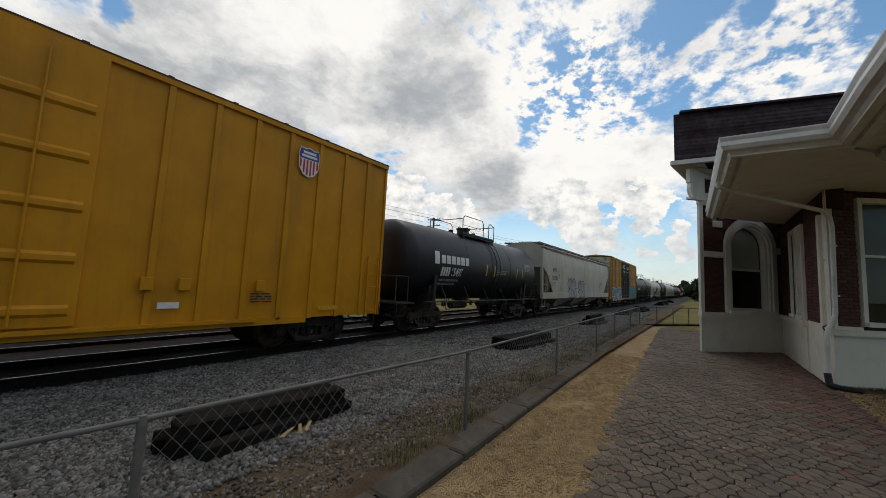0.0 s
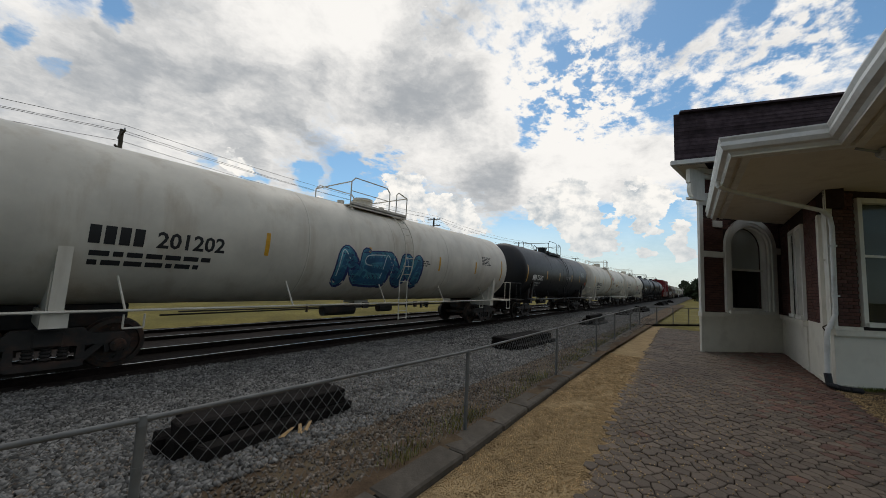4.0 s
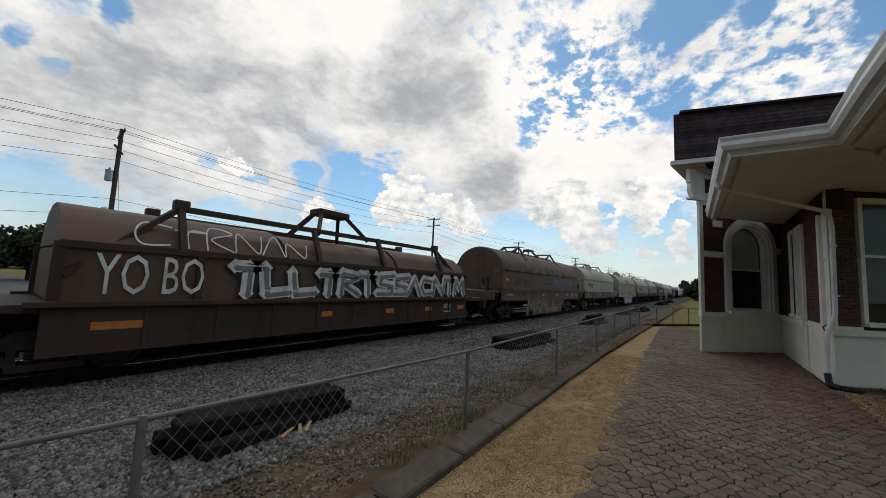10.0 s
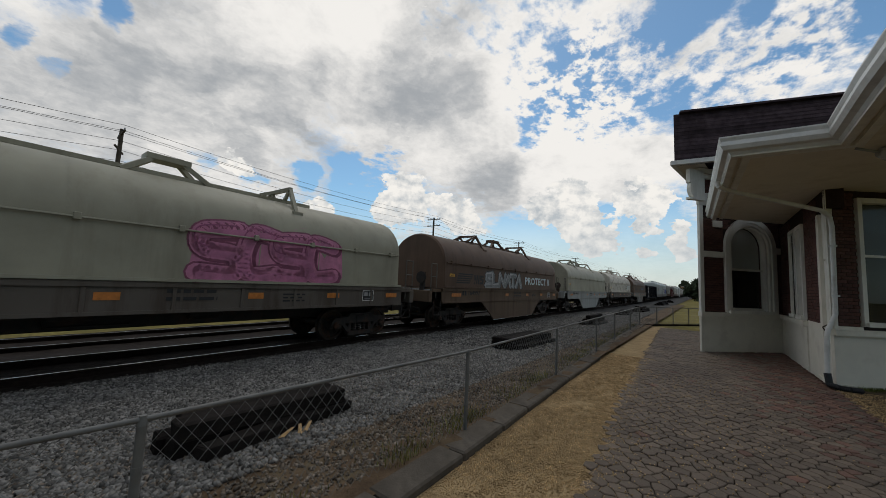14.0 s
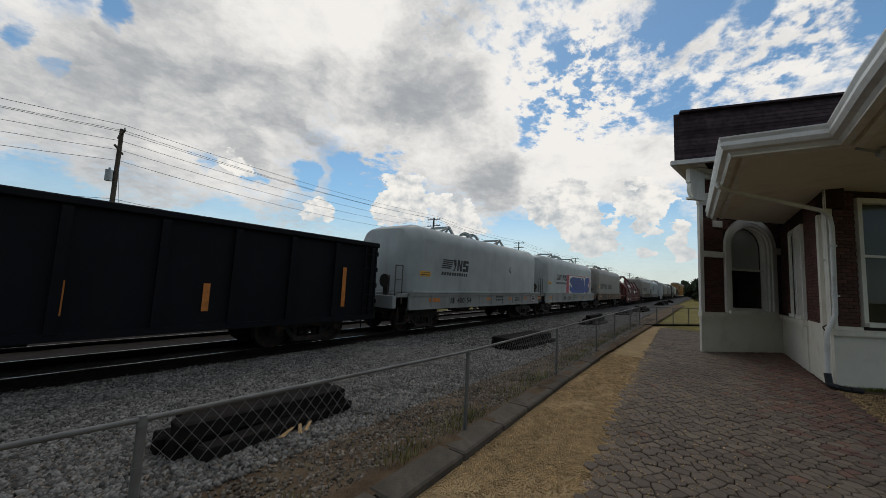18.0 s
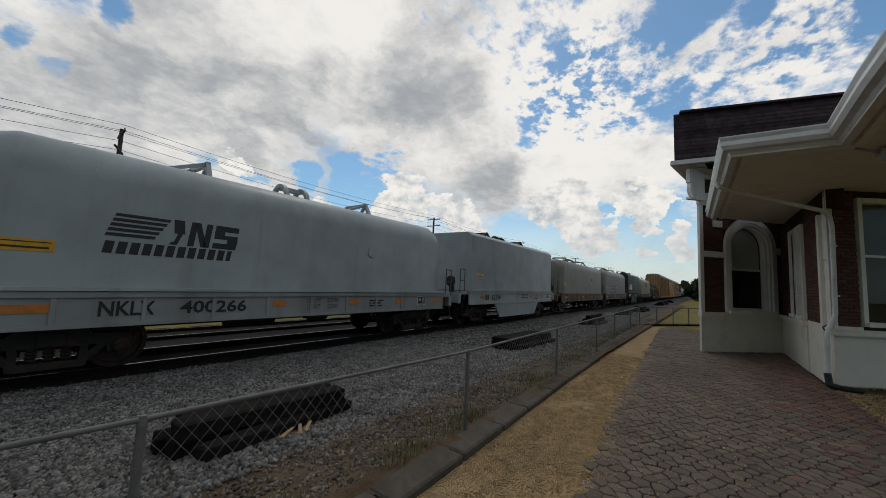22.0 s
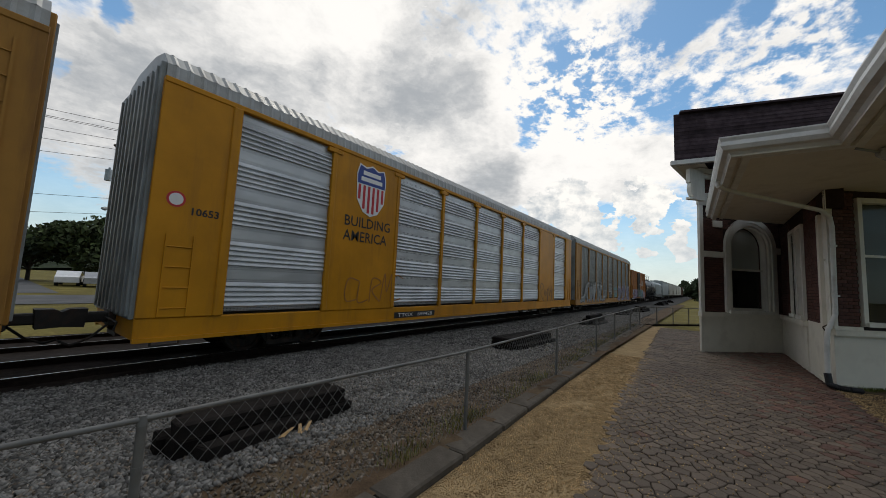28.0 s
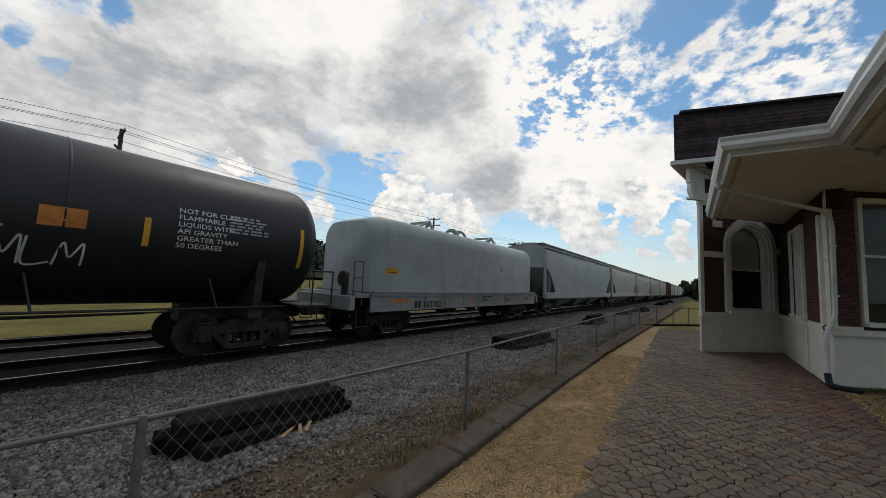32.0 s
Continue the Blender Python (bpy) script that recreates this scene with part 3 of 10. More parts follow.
def steps(*runs):
    out = []
    for a, b, s in runs:
        n = max(1, round((b - a) / s))
        out += [a + (b - a) * i / n for i in range(n)]
    return out + [runs[-1][1]]


sheet("ground", steps((-2500, -200, 300), (-200, -40, 20), (-40, 20, 1.5), (20, 300, 40), (300, 2000, 400)), steps((-600, -40, 80), (-40, 60, 4), (60, 400, 30), (400, 3000, 260)), land, GRASS, "dry yellow-green mown grass reaching the horizon", "grass")
sheet("ballast", steps((-9.0, -3.2, 0.3)), steps((-60, -4, 4), (-4, 30, 0.4), (30, 900, 25)), lambda x, y: bed(x), BALLAST, "grey crushed-stone railway ballast, its colour darkened as the shade between stones", "ballast", bump=0.018)
# bed colour carries the train's shadow as well as the oil
sheet("track_bed", steps((-16.0, -8.75, 0.35)), steps((-60, -4, 4), (-4, 30, 0.4), (30, 900, 25)), lambda x, y: bed(x) + 0.03, OILY_SHADED, "oily ballast between and beside the rails, darkened further as the train's shadow", "ballast", bump=0.012)
sheet("soil_strip", steps((-3.5, -2.05, 0.18)), steps((-8, 24, 0.35), (24, 60, 3)), lambda x, y: bed(x) + 0.012 - (0.05 if x < -3.4 else 0.0), SOIL, "dry brown soil with sparse grass along the fence", "soil", bump=0.012)
sheet("street", [-36.0, -34, -31, -28.2], steps((-200, 500, 20)), lambda x, y: land(x, y) + 0.03, ASPHALT, "worn grey asphalt street beyond the tracks", "road")
sheet("parking_lot", [-88, -60, -38.5], [-60, -20, 4], lambda x, y: land(x, y) + 0.025, ASPHALT, "grey asphalt parking lot across the street", "parking lot")
sheet("lawn_path", [-2.1, -1.4, -0.2], steps((20.6, 70, 5)), lambda x, y: 0.16, GRASS, "mown grass beyond the paved yard", "grass")


def kerb_x(y):
    pts = [(-8, -1.72), (2.2, -1.86), (6.4, -2.0), (9.7, -2.06), (9.75, -2.12), (20.4, -2.36)]
    for (a, p), (b, q) in zip(pts, pts[1:]):
        if a <= y <= b:
            return p + (q - p) * (y - a) / (b - a)
    return pts[-1][1]


def edge_x(y):
    pts = [(-8, -0.35), (3.1, -0.82), (6.9, -1.1), (20.4, -1.66)]
    for (a, p), (b, q) in zip(pts, pts[1:]):
        if a <= y <= b:
            return p + (q - p) * (y - a) / (b - a)
    return pts[-1][1]


def build_paths():
    ys = steps((-8, 20.4, 0.4))
    mesh = Mesh()
    rnd = random.Random(5)
    n = 8
    v, f = [], []
    for y in ys:
        a, b = kerb_x(y) - 0.05, edge_x(y) + 0.25
        for i in range(n + 1):
            v.append((a + (b - a) * i / n, y, PAVE - 0.012 + (rnd.uniform(-0.008, 0.008) if 0 < i < n else -0.006)))
    for j in range(len(ys) - 1):
        for i in range(n):
            f.append((j * (n + 1) + i, j * (n + 1) + i + 1, (j + 1) * (n + 1) + i + 1, (j + 1) * (n + 1) + i))
    mesh.add(v, f)
    tagged(part("gravel_path", mesh, PATH, smooth=True, recalc=False), "tan pea-gravel strip beside the paving", "path", kind="structure")
    mesh = Mesh()
    v, f = [], []
    for y in ys:
        v += [(edge_x(y) - 0.02, y, PAVE - 0.03), (7.0, y, PAVE - 0.03)]
    for j in range(len(ys) - 1):
        f.append((2 * j, 2 * j + 1, 2 * j + 3, 2 * j + 2))
    mesh.add(v, f)
    return tagged(part("pavement", mesh, JOINT, recalc=False), "brick-red and grey interlocking paver yard with sandy joints", "pavement", kind="structure")


pavement = build_paths()
sheet("bare_soil", steps((2.06, 5.0, 0.2)), steps((5.0, 12.6, 0.2)), lambda x, y: PAVE - 0.012, SOIL, "bare gritty soil at the foot of the depot wall", "soil", bump=0.008, seed=9)


def build_kerb():
    root = thing("kerb", "low weathered concrete kerb along the gravel path", "kerb", kind="structure")
    rnd = random.Random(8)
    y = -7.0
    while y < 20.2:
        L = rnd.uniform(0.75, 1.15)
        x = kerb_x(y + L / 2)
        m = Mesh().soft_box(-0.15, 0.15, -L / 2 + 0.008, L / 2 - 0.008, -0.35, 0.0, 0.018)
        turn = math.degrees(math.atan2(kerb_x(y) - kerb_x(min(20.2, y + L)), L))
        part("kerb_stone", m, KERB, root, at=pose(x - 0.14, y + L / 2, PAVE + 0.055 + rnd.uniform(-0.012, 0.012), 0, rnd.uniform(-1.5, 1.5), turn + rnd.uniform(-0.6, 0.6)))
        y += L


build_kerb()


def rail_profile(x):
    return [(x - 0.07, -0.17), (x + 0.07, -0.17), (x + 0.07, -0.155), (x + 0.012, -0.135), (x + 0.012, -0.045), (x + 0.036, -0.035), (x + 0.036, -0.006), (x + 0.028, 0.0), (x - 0.028, 0.0), (x - 0.036, -0.006), (x - 0.036, -0.035), (x - 0.012, -0.045), (x - 0.012, -0.135), (x - 0.07, -0.155)]


def build_track(xc, dz, name, label):
    root = thing(name, label, "railway track", kind="structure", at=pose(xc, 0, dz))
    for s in (-1, 1):
        rail = part("rail", Mesh().along_y(rail_profile(s * 0.753), -60, 950), RAIL_SIDE, root)
        part("rail_head", Mesh().box(s * 0.753 - 0.016, s * 0.753 + 0.016, -60, 950, -0.001, 0.0035), TREAD, rail, "polished running surface")
    m = Mesh()
    rnd = random.Random(4)
    y = -30.0
    while y < 260:
        d = rnd.uniform(-0.03, 0.03)
        m.soft_box(-1.28 + d, 1.28 + d, y, y + 0.23, -0.36, -0.165 + rnd.uniform(-0.01, 0.01), 0.012)
        y += 0.5
    tagged(part("ties", m, TIE_OLD, root, "dark creosoted timber ties"), kind="stuff")
    m = Mesh()
    for i in range(240):
        for s in (-1, 1):
            m.box(s * 0.753 - 0.17, s * 0.753 + 0.17, -30 + i * 0.5 + 0.03, -30 + i * 0.5 + 0.2, -0.165, -0.15)
    part("tie_plates", m, RAIL_SIDE, root)
    return root


build_track(TRACK_X, 0.0, "main_track", "straight railway track with polished rails on timber ties")
build_track(-14.15, -0.16, "side_track", "second parallel railway track beyond the train")


# ---- stones ----
def scatter(name, material, label, category, count, place, size, seed, lift=0.35):
    """Many small angular stones in one mesh."""
    rng = np.random.default_rng(seed)
    base = np.array([(-1, -1, -1), (1, -1, -1), (1, 1, -1), (-1, 1, -1), (-1, -1, 1), (1, -1, 1), (1, 1, 1), (-1, 1, 1)], float) * 0.5
    faces = np.array([(3, 2, 1, 0), (4, 5, 6, 7), (0, 1, 5, 4), (1, 2, 6, 5), (2, 3, 7, 6), (3, 0, 4, 7)])
    p, s = place(rng, count)
    count = len(p)
    v = base[None] + rng.uniform(-0.26, 0.26, (count, 8, 3))
    v *= rng.uniform(0.6, 1.25, (count, 1, 3)) * (s * rng.uniform(*size, count))[:, None, None]
    q = rng.normal(size=(count, 4))
    q /= np.linalg.norm(q, axis=1)[:, None]
    w, x, y, z = q.T
    rot = np.stack([1 - 2 * (y * y + z * z), 2 * (x * y - z * w), 2 * (x * z + y * w), 2 * (x * y + z * w), 1 - 2 * (x * x + z * z), 2 * (y * z - x * w), 2 * (x * z - y * w), 2 * (y * z + x * w), 1 - 2 * (x * x + y * y)], -1).reshape(-1, 3, 3)
    v = np.einsum("nij,nkj->nki", rot, v) + p[:, None, :]
    v[:, :, 2] += lift * (s * np.mean(size))[:, None] * 0.5
    f = (faces[None] + 8 * np.arange(count)[:, None, None]).reshape(-1, 4)
    me = bpy.data.meshes.new(name)
    me.vertices.add(count * 8)
    me.vertices.foreach_set("co", v.ravel())
    me.loops.add(f.size)
    me.loops.foreach_set("vertex_index", f.ravel())
    me.polygons.add(len(f))
    me.polygons.foreach_set("loop_start", np.arange(0, f.size, 4))
    me.update(calc_edges=True)
    me.materials.append(material)
    return tagged(new(name, me), label, category, kind="stuff")


def on_bed(x0, x1, near, far, share):
    def place(rng, n):
        a = int(n * share)
        y = np.concatenate([rng.uniform(near[0], near[1], a), rng.uniform(far[0], far[1], n - a)])
        x = rng.uniform(x0, x1, n)
        z = np.array([bed(v) + (0.009 if v > -3.35 else 0.0) for v in x])
        s = np.where(y > near[1], 1.35, 1.0)
        return np.stack([x, y, z], 1), s
    return place


scatter("ballast_stones", STONE, "loose angular grey ballast stones", "stones", 95000, on_bed(-8.85, -3.2, (0.2, 9.5), (9.5, 34), 0.68), (0.016, 0.042), 11)
scatter("brown_stones", STONE_W, "brownish stones mixed into soil and ballast", "stones", 34000, on_bed(-5.6, -2.3, (0.2, 9.5), (9.5, 26), 0.7), (0.010, 0.030), 12)


def on_path(rng, n):
    y = rng.uniform(1.2, 10.5, n) ** 1.0
    u = rng.uniform(0.0, 1.0, n)
    a = np.array([kerb_x(v) for v in y]) + 0.02
    b = np.array([edge_x(v) for v in y]) + 0.05 + np.abs(rng.normal(0, 0.16, n)) * (0.6 + 0.4 * np.sin(y * 3.1) + 0.3 * np.sin(y * 7.3))
    return np.stack([a + (b - a) * u, y, np.full(n, PAVE - 0.008)], 1), np.ones(n)


scatter("path_pebbles", PEBBLE, "small tan pebbles of the gravel strip", "gravel", 46000, on_path, (0.004, 0.010), 13)


def tufts(name, material, label, count, place, seed, h=(0.04, 0.14)):
    """Blades of grass as slim bent triangles."""
    rng = np.random.default_rng(seed)
    p = place(rng, count)
    count = len(p)
    a = rng.uniform(0, 6.28, count)
    hh = rng.uniform(*h, count)
    side = np.stack([np.cos(a), np.sin(a), 0 * a], 1) * rng.uniform(0.003, 0.007, count)[:, None]
    bend = np.stack([-np.sin(a), np.cos(a), 0 * a], 1) * (hh * rng.uniform(-0.7, 0.7, count))[:, None]
    up = np.stack([0 * a, 0 * a, hh], 1)
    v = np.stack([p - side, p + side, p + 0.55 * up + 0.3 * bend + 0.6 * side, p + 0.55 * up + 0.3 * bend - 0.6 * side, p + up + bend], 1)
    f4 = (np.array([0, 1, 2, 3])[None] + 5 * np.arange(count)[:, None])
    f3 = (np.array([3, 2, 4])[None] + 5 * np.arange(count)[:, None])
    me = bpy.data.meshes.new(name)
    me.vertices.add(count * 5)
    me.vertices.foreach_set("co", v.ravel())
    me.loops.add(count * 7)
    me.loops.foreach_set("vertex_index", np.concatenate([f4.ravel(), f3.ravel()]))
    me.polygons.add(count * 2)
    me.polygons.foreach_set("loop_start", np.concatenate([np.arange(count) * 4, count * 4 + np.arange(count) * 3]))
    me.update(calc_edges=True)
    me.materials.append(material)
    return tagged(new(name, me), label, "grass", kind="stuff")


BLADE = by_random(mat("dry_grass_blade", (0.17, 0.15, 0.05), 0.9, 0, 0.2, 3, 0), 0.5)
BLADE_G = by_random(mat("green_grass_blade", (0.10, 0.12, 0.035), 0.9, 0, 0.2, 3, 0), 0.5)


def along_fence(rng, n):
    y = rng.uniform(0.0, 20, n)
    clump = np.sin(y * 2.3) + np.sin(y * 5.1 + 1) + rng.normal(0, 0.8, n)
    y = y[clump > 0.1]
    x = np.array([kerb_x(v) for v in y]) - 0.30 - np.abs(rng.normal(0, 0.22, len(y)))
    return np.stack([x, y, np.array([bed(v) for v in x])], 1)


tufts("fence_weeds", BLADE, "dry weeds and grass at the foot of the fence", 9000, along_fence, 21, (0.03, 0.13))
tufts("fence_grass", BLADE_G, "short green grass along the kerb", 3500, along_fence, 22, (0.03, 0.1))


def by_wall(rng, n):
    x = rng.uniform(2.1, 3.4, n)
    return np.stack([x, 10.25 + (x - 2.06) * 0.75 - np.abs(rng.normal(0.03, 0.1, n)), np.full(n, PAVE)], 1)


tufts("wall_weeds", BLADE_G, "weeds at the foot of the depot wall", 900, by_wall, 23, (0.02, 0.08))


# ---- stacks of old ties ----
def tie_stack(x, y, turn, rows, seed, label):
    root = thing("tie_stack", label, "timber stack", "stacks of old ties", at=pose(x, y, bed(x), 0, 0, turn))
    rnd = random.Random(seed)
    z = 0.0
    for k, n in enumerate(rows):
        for i in range(n):
            L = rnd.uniform(2.35, 2.6)
            m = Mesh().soft_box(-0.115, 0.115, -L / 2, L / 2, 0, 0.17, 0.018)
            m.v = [(a + rnd.uniform(-0.01, 0.01), b + rnd.uniform(-0.03, 0.03), c + rnd.uniform(-0.008, 0.008)) for a, b, c in m.v]
            part("tie", m, TIE_OLD, root, at=pose((i - (n - 1) / 2) * 0.25 + rnd.uniform(-0.03, 0.03), rnd.uniform(-0.14, 0.14), z, 0, rnd.uniform(-4, 4), rnd.uniform(-3, 3)))
        z += 0.172
    return root




def loose_stack():
    root = thing("tie_stack", "dark stack of old creosoted railway ties on the ballast", "timber stack", "stacks of old ties", at=pose(-4.05, 2.3, bed(-4.05) - 0.03))
    rnd = random.Random(31)
    for x, y, z, turn, L in ((0.13, 0.05, 0.0, 4.5, 1.82), (-0.13, -0.05, 0.0, 1.0, 1.9), (-0.36, -0.12, 0.0, -2.0, 1.85), (-0.03, -0.05, 0.175, -6.0, 1.84), (-0.27, 0.0, 0.17, -3.0, 1.8)):
        m = Mesh().soft_box(-0.115, 0.115, -L / 2, L / 2, 0, 0.185, 0.022)
        m.v = [(a + rnd.uniform(-0.012, 0.012), b + rnd.uniform(-0.02, 0.02), c + rnd.uniform(-0.01, 0.01)) for a, b, c in m.v]
        part("tie", m, TIE_OLD, root, at=pose(x, y, z, rnd.uniform(-1, 1), rnd.uniform(-5, 5), turn))


loose_stack()
tie_stack(-4.55, 10.5, -4, (4, 3), 32, "dark stack of old creosoted railway ties on the ballast")
tie_stack(-4.75, 20.3, -2, (4, 2, 1), 33, "low dark heap of old railway ties")
tie_stack(-5.0, 31, 3, (4, 3), 34, "low dark heap of old railway ties")
tie_stack(-4.6, 37, -6, (4, 3, 2), 35, "low dark heap of old railway ties")
tie_stack(-4.9, 60, -6, (5, 3, 2), 36, "low dark heap of old railway ties")
tie_stack(-5.0, 66, 4, (5, 4, 2), 37, "low dark heap of old railway ties")
tie_stack(-5.2, 80, 4, (5, 4, 2), 38, "low dark heap of old railway ties")
SPLINTER = mat("split_pale_wood", (0.42, 0.27, 0.12), 0.8, 0, 0.2, 8, 0.3, 60)
for i_, (x_, y_, rz_) in enumerate(((-3.74, 2.25, 12), (-3.7, 2.4, 60), (-3.72, 2.5, 35))):
    m_ = Mesh().add([(-0.03, -0.1, 0), (0.03, -0.11, 0), (0.012, 0.12, 0.01), (-0.02, 0.1, 0.012), (0, -0.05, 0.03)], [(0, 1, 4), (1, 2, 4), (2, 3, 4), (3, 0, 4), (3, 2, 1, 0)])
    tagged(part("wood_splinter", m_, SPLINTER, at=pose(x_, y_, bed(x_) + 0.03, 15, 0, rz_)), "pale splinter of split tie wood on the soil", "splinter", "wood splinters")


# ---- chain-link fence ----
POSTS = [(-2.62, -2.4), (-2.33, 0.60), (-2.17, 3.47), (-2.25, 6.75), (-2.31, 10.1), (-2.39, 12.95), (-2.47, 16.6), (-2.54, 19.8)]
FENCE_TOP = 1.145
WIRE = mat("dull_fence_wire", (0.17, 0.175, 0.17), 0.55, 0.5, 0.2, 6, 0)
POST_M = mat("weathered_fence_post", (0.135, 0.135, 0.128), 0.6, 0.1, 0.2, 6, 0.1, 80, (0.1, 0.07, 0.05), 0.4, (4, 4, 1))


def chain_link(a, b, top, base, pitch, r):
    """Woven diamonds between two posts as thin three-sided wires."""
    a, b = Vector((*a, 0)), Vector((*b, 0))
    L = (b - a).length
    d = (b - a) / L
    n = Vector((-d.y, d.x, 0))
    mesh = Mesh()
    rows = max(2, int((top - base) / (pitch * 0.62)))
    ph = (top - base) / rows
    count = int(L / pitch)
    pw = L / count
    for i in range(count):
        for k in range(rows):
            for side in (0, 1):
                outer, mid = i + side, i + 0.5
                u0, u1 = (outer, mid) if k % 2 == 0 else (mid, outer)
                p, q = a + d * (u0 * pw), a + d * (u1 * pw)
                p.z, q.z = base + k * ph, base + (k + 1) * ph
                w = n * r
                mesh.add([p - w, p + w, p + d * r * 1.7, q - w, q + w, q + d * r * 1.7], [(0, 1, 4, 3), (1, 2, 5, 4), (2, 0, 3, 5)])
    return mesh


def build_fence():
    root = thing("chain_link_fence", "low galvanised chain-link fence with a pipe top rail", "fence")
    for i, (x, y) in enumerate(POSTS):
        m = Mesh().cyl((0, 0, -0.3), (0, 0, FENCE_TOP - PAVE - 0.01), 0.022, 12).cyl((0, 0, FENCE_TOP - PAVE - 0.03), (0, 0, FENCE_TOP - PAVE + 0.02), 0.027, 12, 0.017)
        part("post", m, POST_M, root, at=pose(x, y, PAVE), smooth=True, key="fence_post")
    for (a, b) in zip(POSTS, POSTS[1:]):
        part("top_rail", Mesh().cyl((*a, FENCE_TOP), (*b, FENCE_TOP), 0.0145, 10), POST_M, root, smooth=True)
        near = a[1] < 6
        pitch = 0.088 if near else (0.1 if a[1] < 12 else 0.12)
        tagged(part("mesh_panel", chain_link(a, b, FENCE_TOP - 0.02, PAVE + 0.06, pitch, 0.0016 if near else 0.0019), WIRE, root, recalc=False), kind="stuff")
    for x, y in POSTS[1:4]:
        for z in (0.25, 0.6):
            part("tie_band", Mesh().cyl((x, y, FENCE_TOP - z), (x, y, FENCE_TOP - z + 0.02), 0.025, 10), POST_M, root)
    # cross fence at the end of the yard
    end = thing("cross_fence", "thin chain-link cross fence closing the yard", "fence")
    a, b = POSTS[-1], (0.0, 23.6)
    for t in (0.0, 0.25, 0.5, 0.75, 1.0):
        x, y = a[0] + (b[0] - a[0]) * t, a[1] + (b[1] - a[1]) * t + 0.12
        part("post", Mesh().cyl((x, y, 0), (x, y, FENCE_TOP), 0.022, 8), POST_M, end)
    part("top_rail", Mesh().cyl((a[0], a[1] + 0.12, FENCE_TOP), (b[0], b[1] + 0.12, FENCE_TOP), 0.016, 8), POST_M, end)
    part("bottom_board", Mesh().beam((a[0], a[1] + 0.1, 0.26), (b[0], b[1] + 0.1, 0.26), 0.05, 0.09), TIE_OLD, end, "dark timber edging")
    tagged(part("mesh_panel", chain_link((a[0], a[1] + 0.12), (b[0], b[1] + 0.12), FENCE_TOP - 0.02, 0.28, 0.12, 0.0015), WIRE, end, recalc=False), kind="stuff")


build_fence()


# ---- depot ----
BRICK = mat("dark_red_brick", (0.105, 0.043, 0.032), 0.85, 0, 0.25, 9, 0.4, 70, (0.03, 0.018, 0.016), 0.5, (6, 6, 6), spread=0.22)
MORTAR = mat("dark_mortar", (0.05, 0.033, 0.027), 0.9, 0, 0.2, 9, 0.4, 90)
CREAM = mat("cream_painted_masonry", (0.78, 0.74, 0.63), 0.7, 0, 0.06, 1.5, 0.12, 50, (0.36, 0.32, 0.25), 0.35, (1.5, 1.5, 1.5))
TRIM = mat("cream_painted_trim", (0.8, 0.77, 0.68), 0.55, 0, 0.06, 2.5, 0.08, 40, (0.4, 0.36, 0.29), 0.3, (3, 3, 0.8))
SOFFIT = mat("cream_painted_boards", (0.78, 0.71, 0.57), 0.7, 0, 0.07, 1.2, 0.1, 30, (0.34, 0.27, 0.18), 0.4, (1.2, 1.2, 1.2))
GUTTER = mat("white_gutter", (0.72, 0.71, 0.67), 0.4, 0.0, 0.05, 3, 0.03, 40, (0.35, 0.33, 0.3), 0.35, (4, 4, 4))
SHINGLE = mat("dark_roof_shingle", (0.06, 0.044, 0.05), 0.9, 0, 0.3, 5, 0.5, 60, (0.02, 0.014, 0.014), 0.5, (3, 3, 3), spread=0.3)
BLIND = mat("grey_window_blind", (0.6, 0.59, 0.56), 0.8, 0, 0.05, 2, 0.02)
SHADE = mat("dark_roller_shade", (0.13, 0.125, 0.12), 0.8, 0, 0.1, 2, 0.02)
# near-black colour stands in for the darkness of the rooms
ROOM_DARK = mat("dark_room_backing", (0.06, 0.05, 0.045), 0.9, 0, 0.2, 1, 0.05)
PLASTIC_K = mat("black_corrugated_plastic", (0.02, 0.02, 0.022), 0.5, 0, 0.1, 5, 0.05)
BRASS = mat("dark_bronze", (0.06, 0.045, 0.03), 0.4, 0.7, 0.1, 6, 0.05)


def glass_material():
    m = bpy.data.materials.new("window_glass")
    m.use_nodes = True
    nt = m.node_tree
    nt.nodes.clear()
    out, mix = nt.nodes.new("ShaderNodeOutputMaterial"), nt.nodes.new("ShaderNodeMixShader")
    clear, gloss, edge = nt.nodes.new("ShaderNodeBsdfTransparent"), nt.nodes.new("ShaderNodeBsdfGlossy"), nt.nodes.new("ShaderNodeLayerWeight")
    curve, scale = nt.nodes.new("ShaderNodeMath"), nt.nodes.new("ShaderNodeMapRange")
    clear.inputs[0].default_value = (0.86, 0.9, 0.88, 1)
    gloss.inputs["Roughness"].default_value = 0.03
    edge.inputs[0].default_value = 0.5
    curve.operation, curve.inputs[1].default_value = "POWER", 4.0
    scale.inputs[3].default_value, scale.inputs[4].default_value = 0.04, 0.35
    nt.links.new(edge.outputs["Facing"], curve.inputs[0])
    nt.links.new(curve.outputs[0], scale.inputs[0])
    nt.links.new(scale.outputs[0], mix.inputs[0])
    nt.links.new(clear.outputs[0], mix.inputs[1])
    nt.links.new(gloss.outputs[0], mix.inputs[2])
    nt.links.new(mix.outputs[0], out.inputs[0])
    return m


GLASS = glass_material()


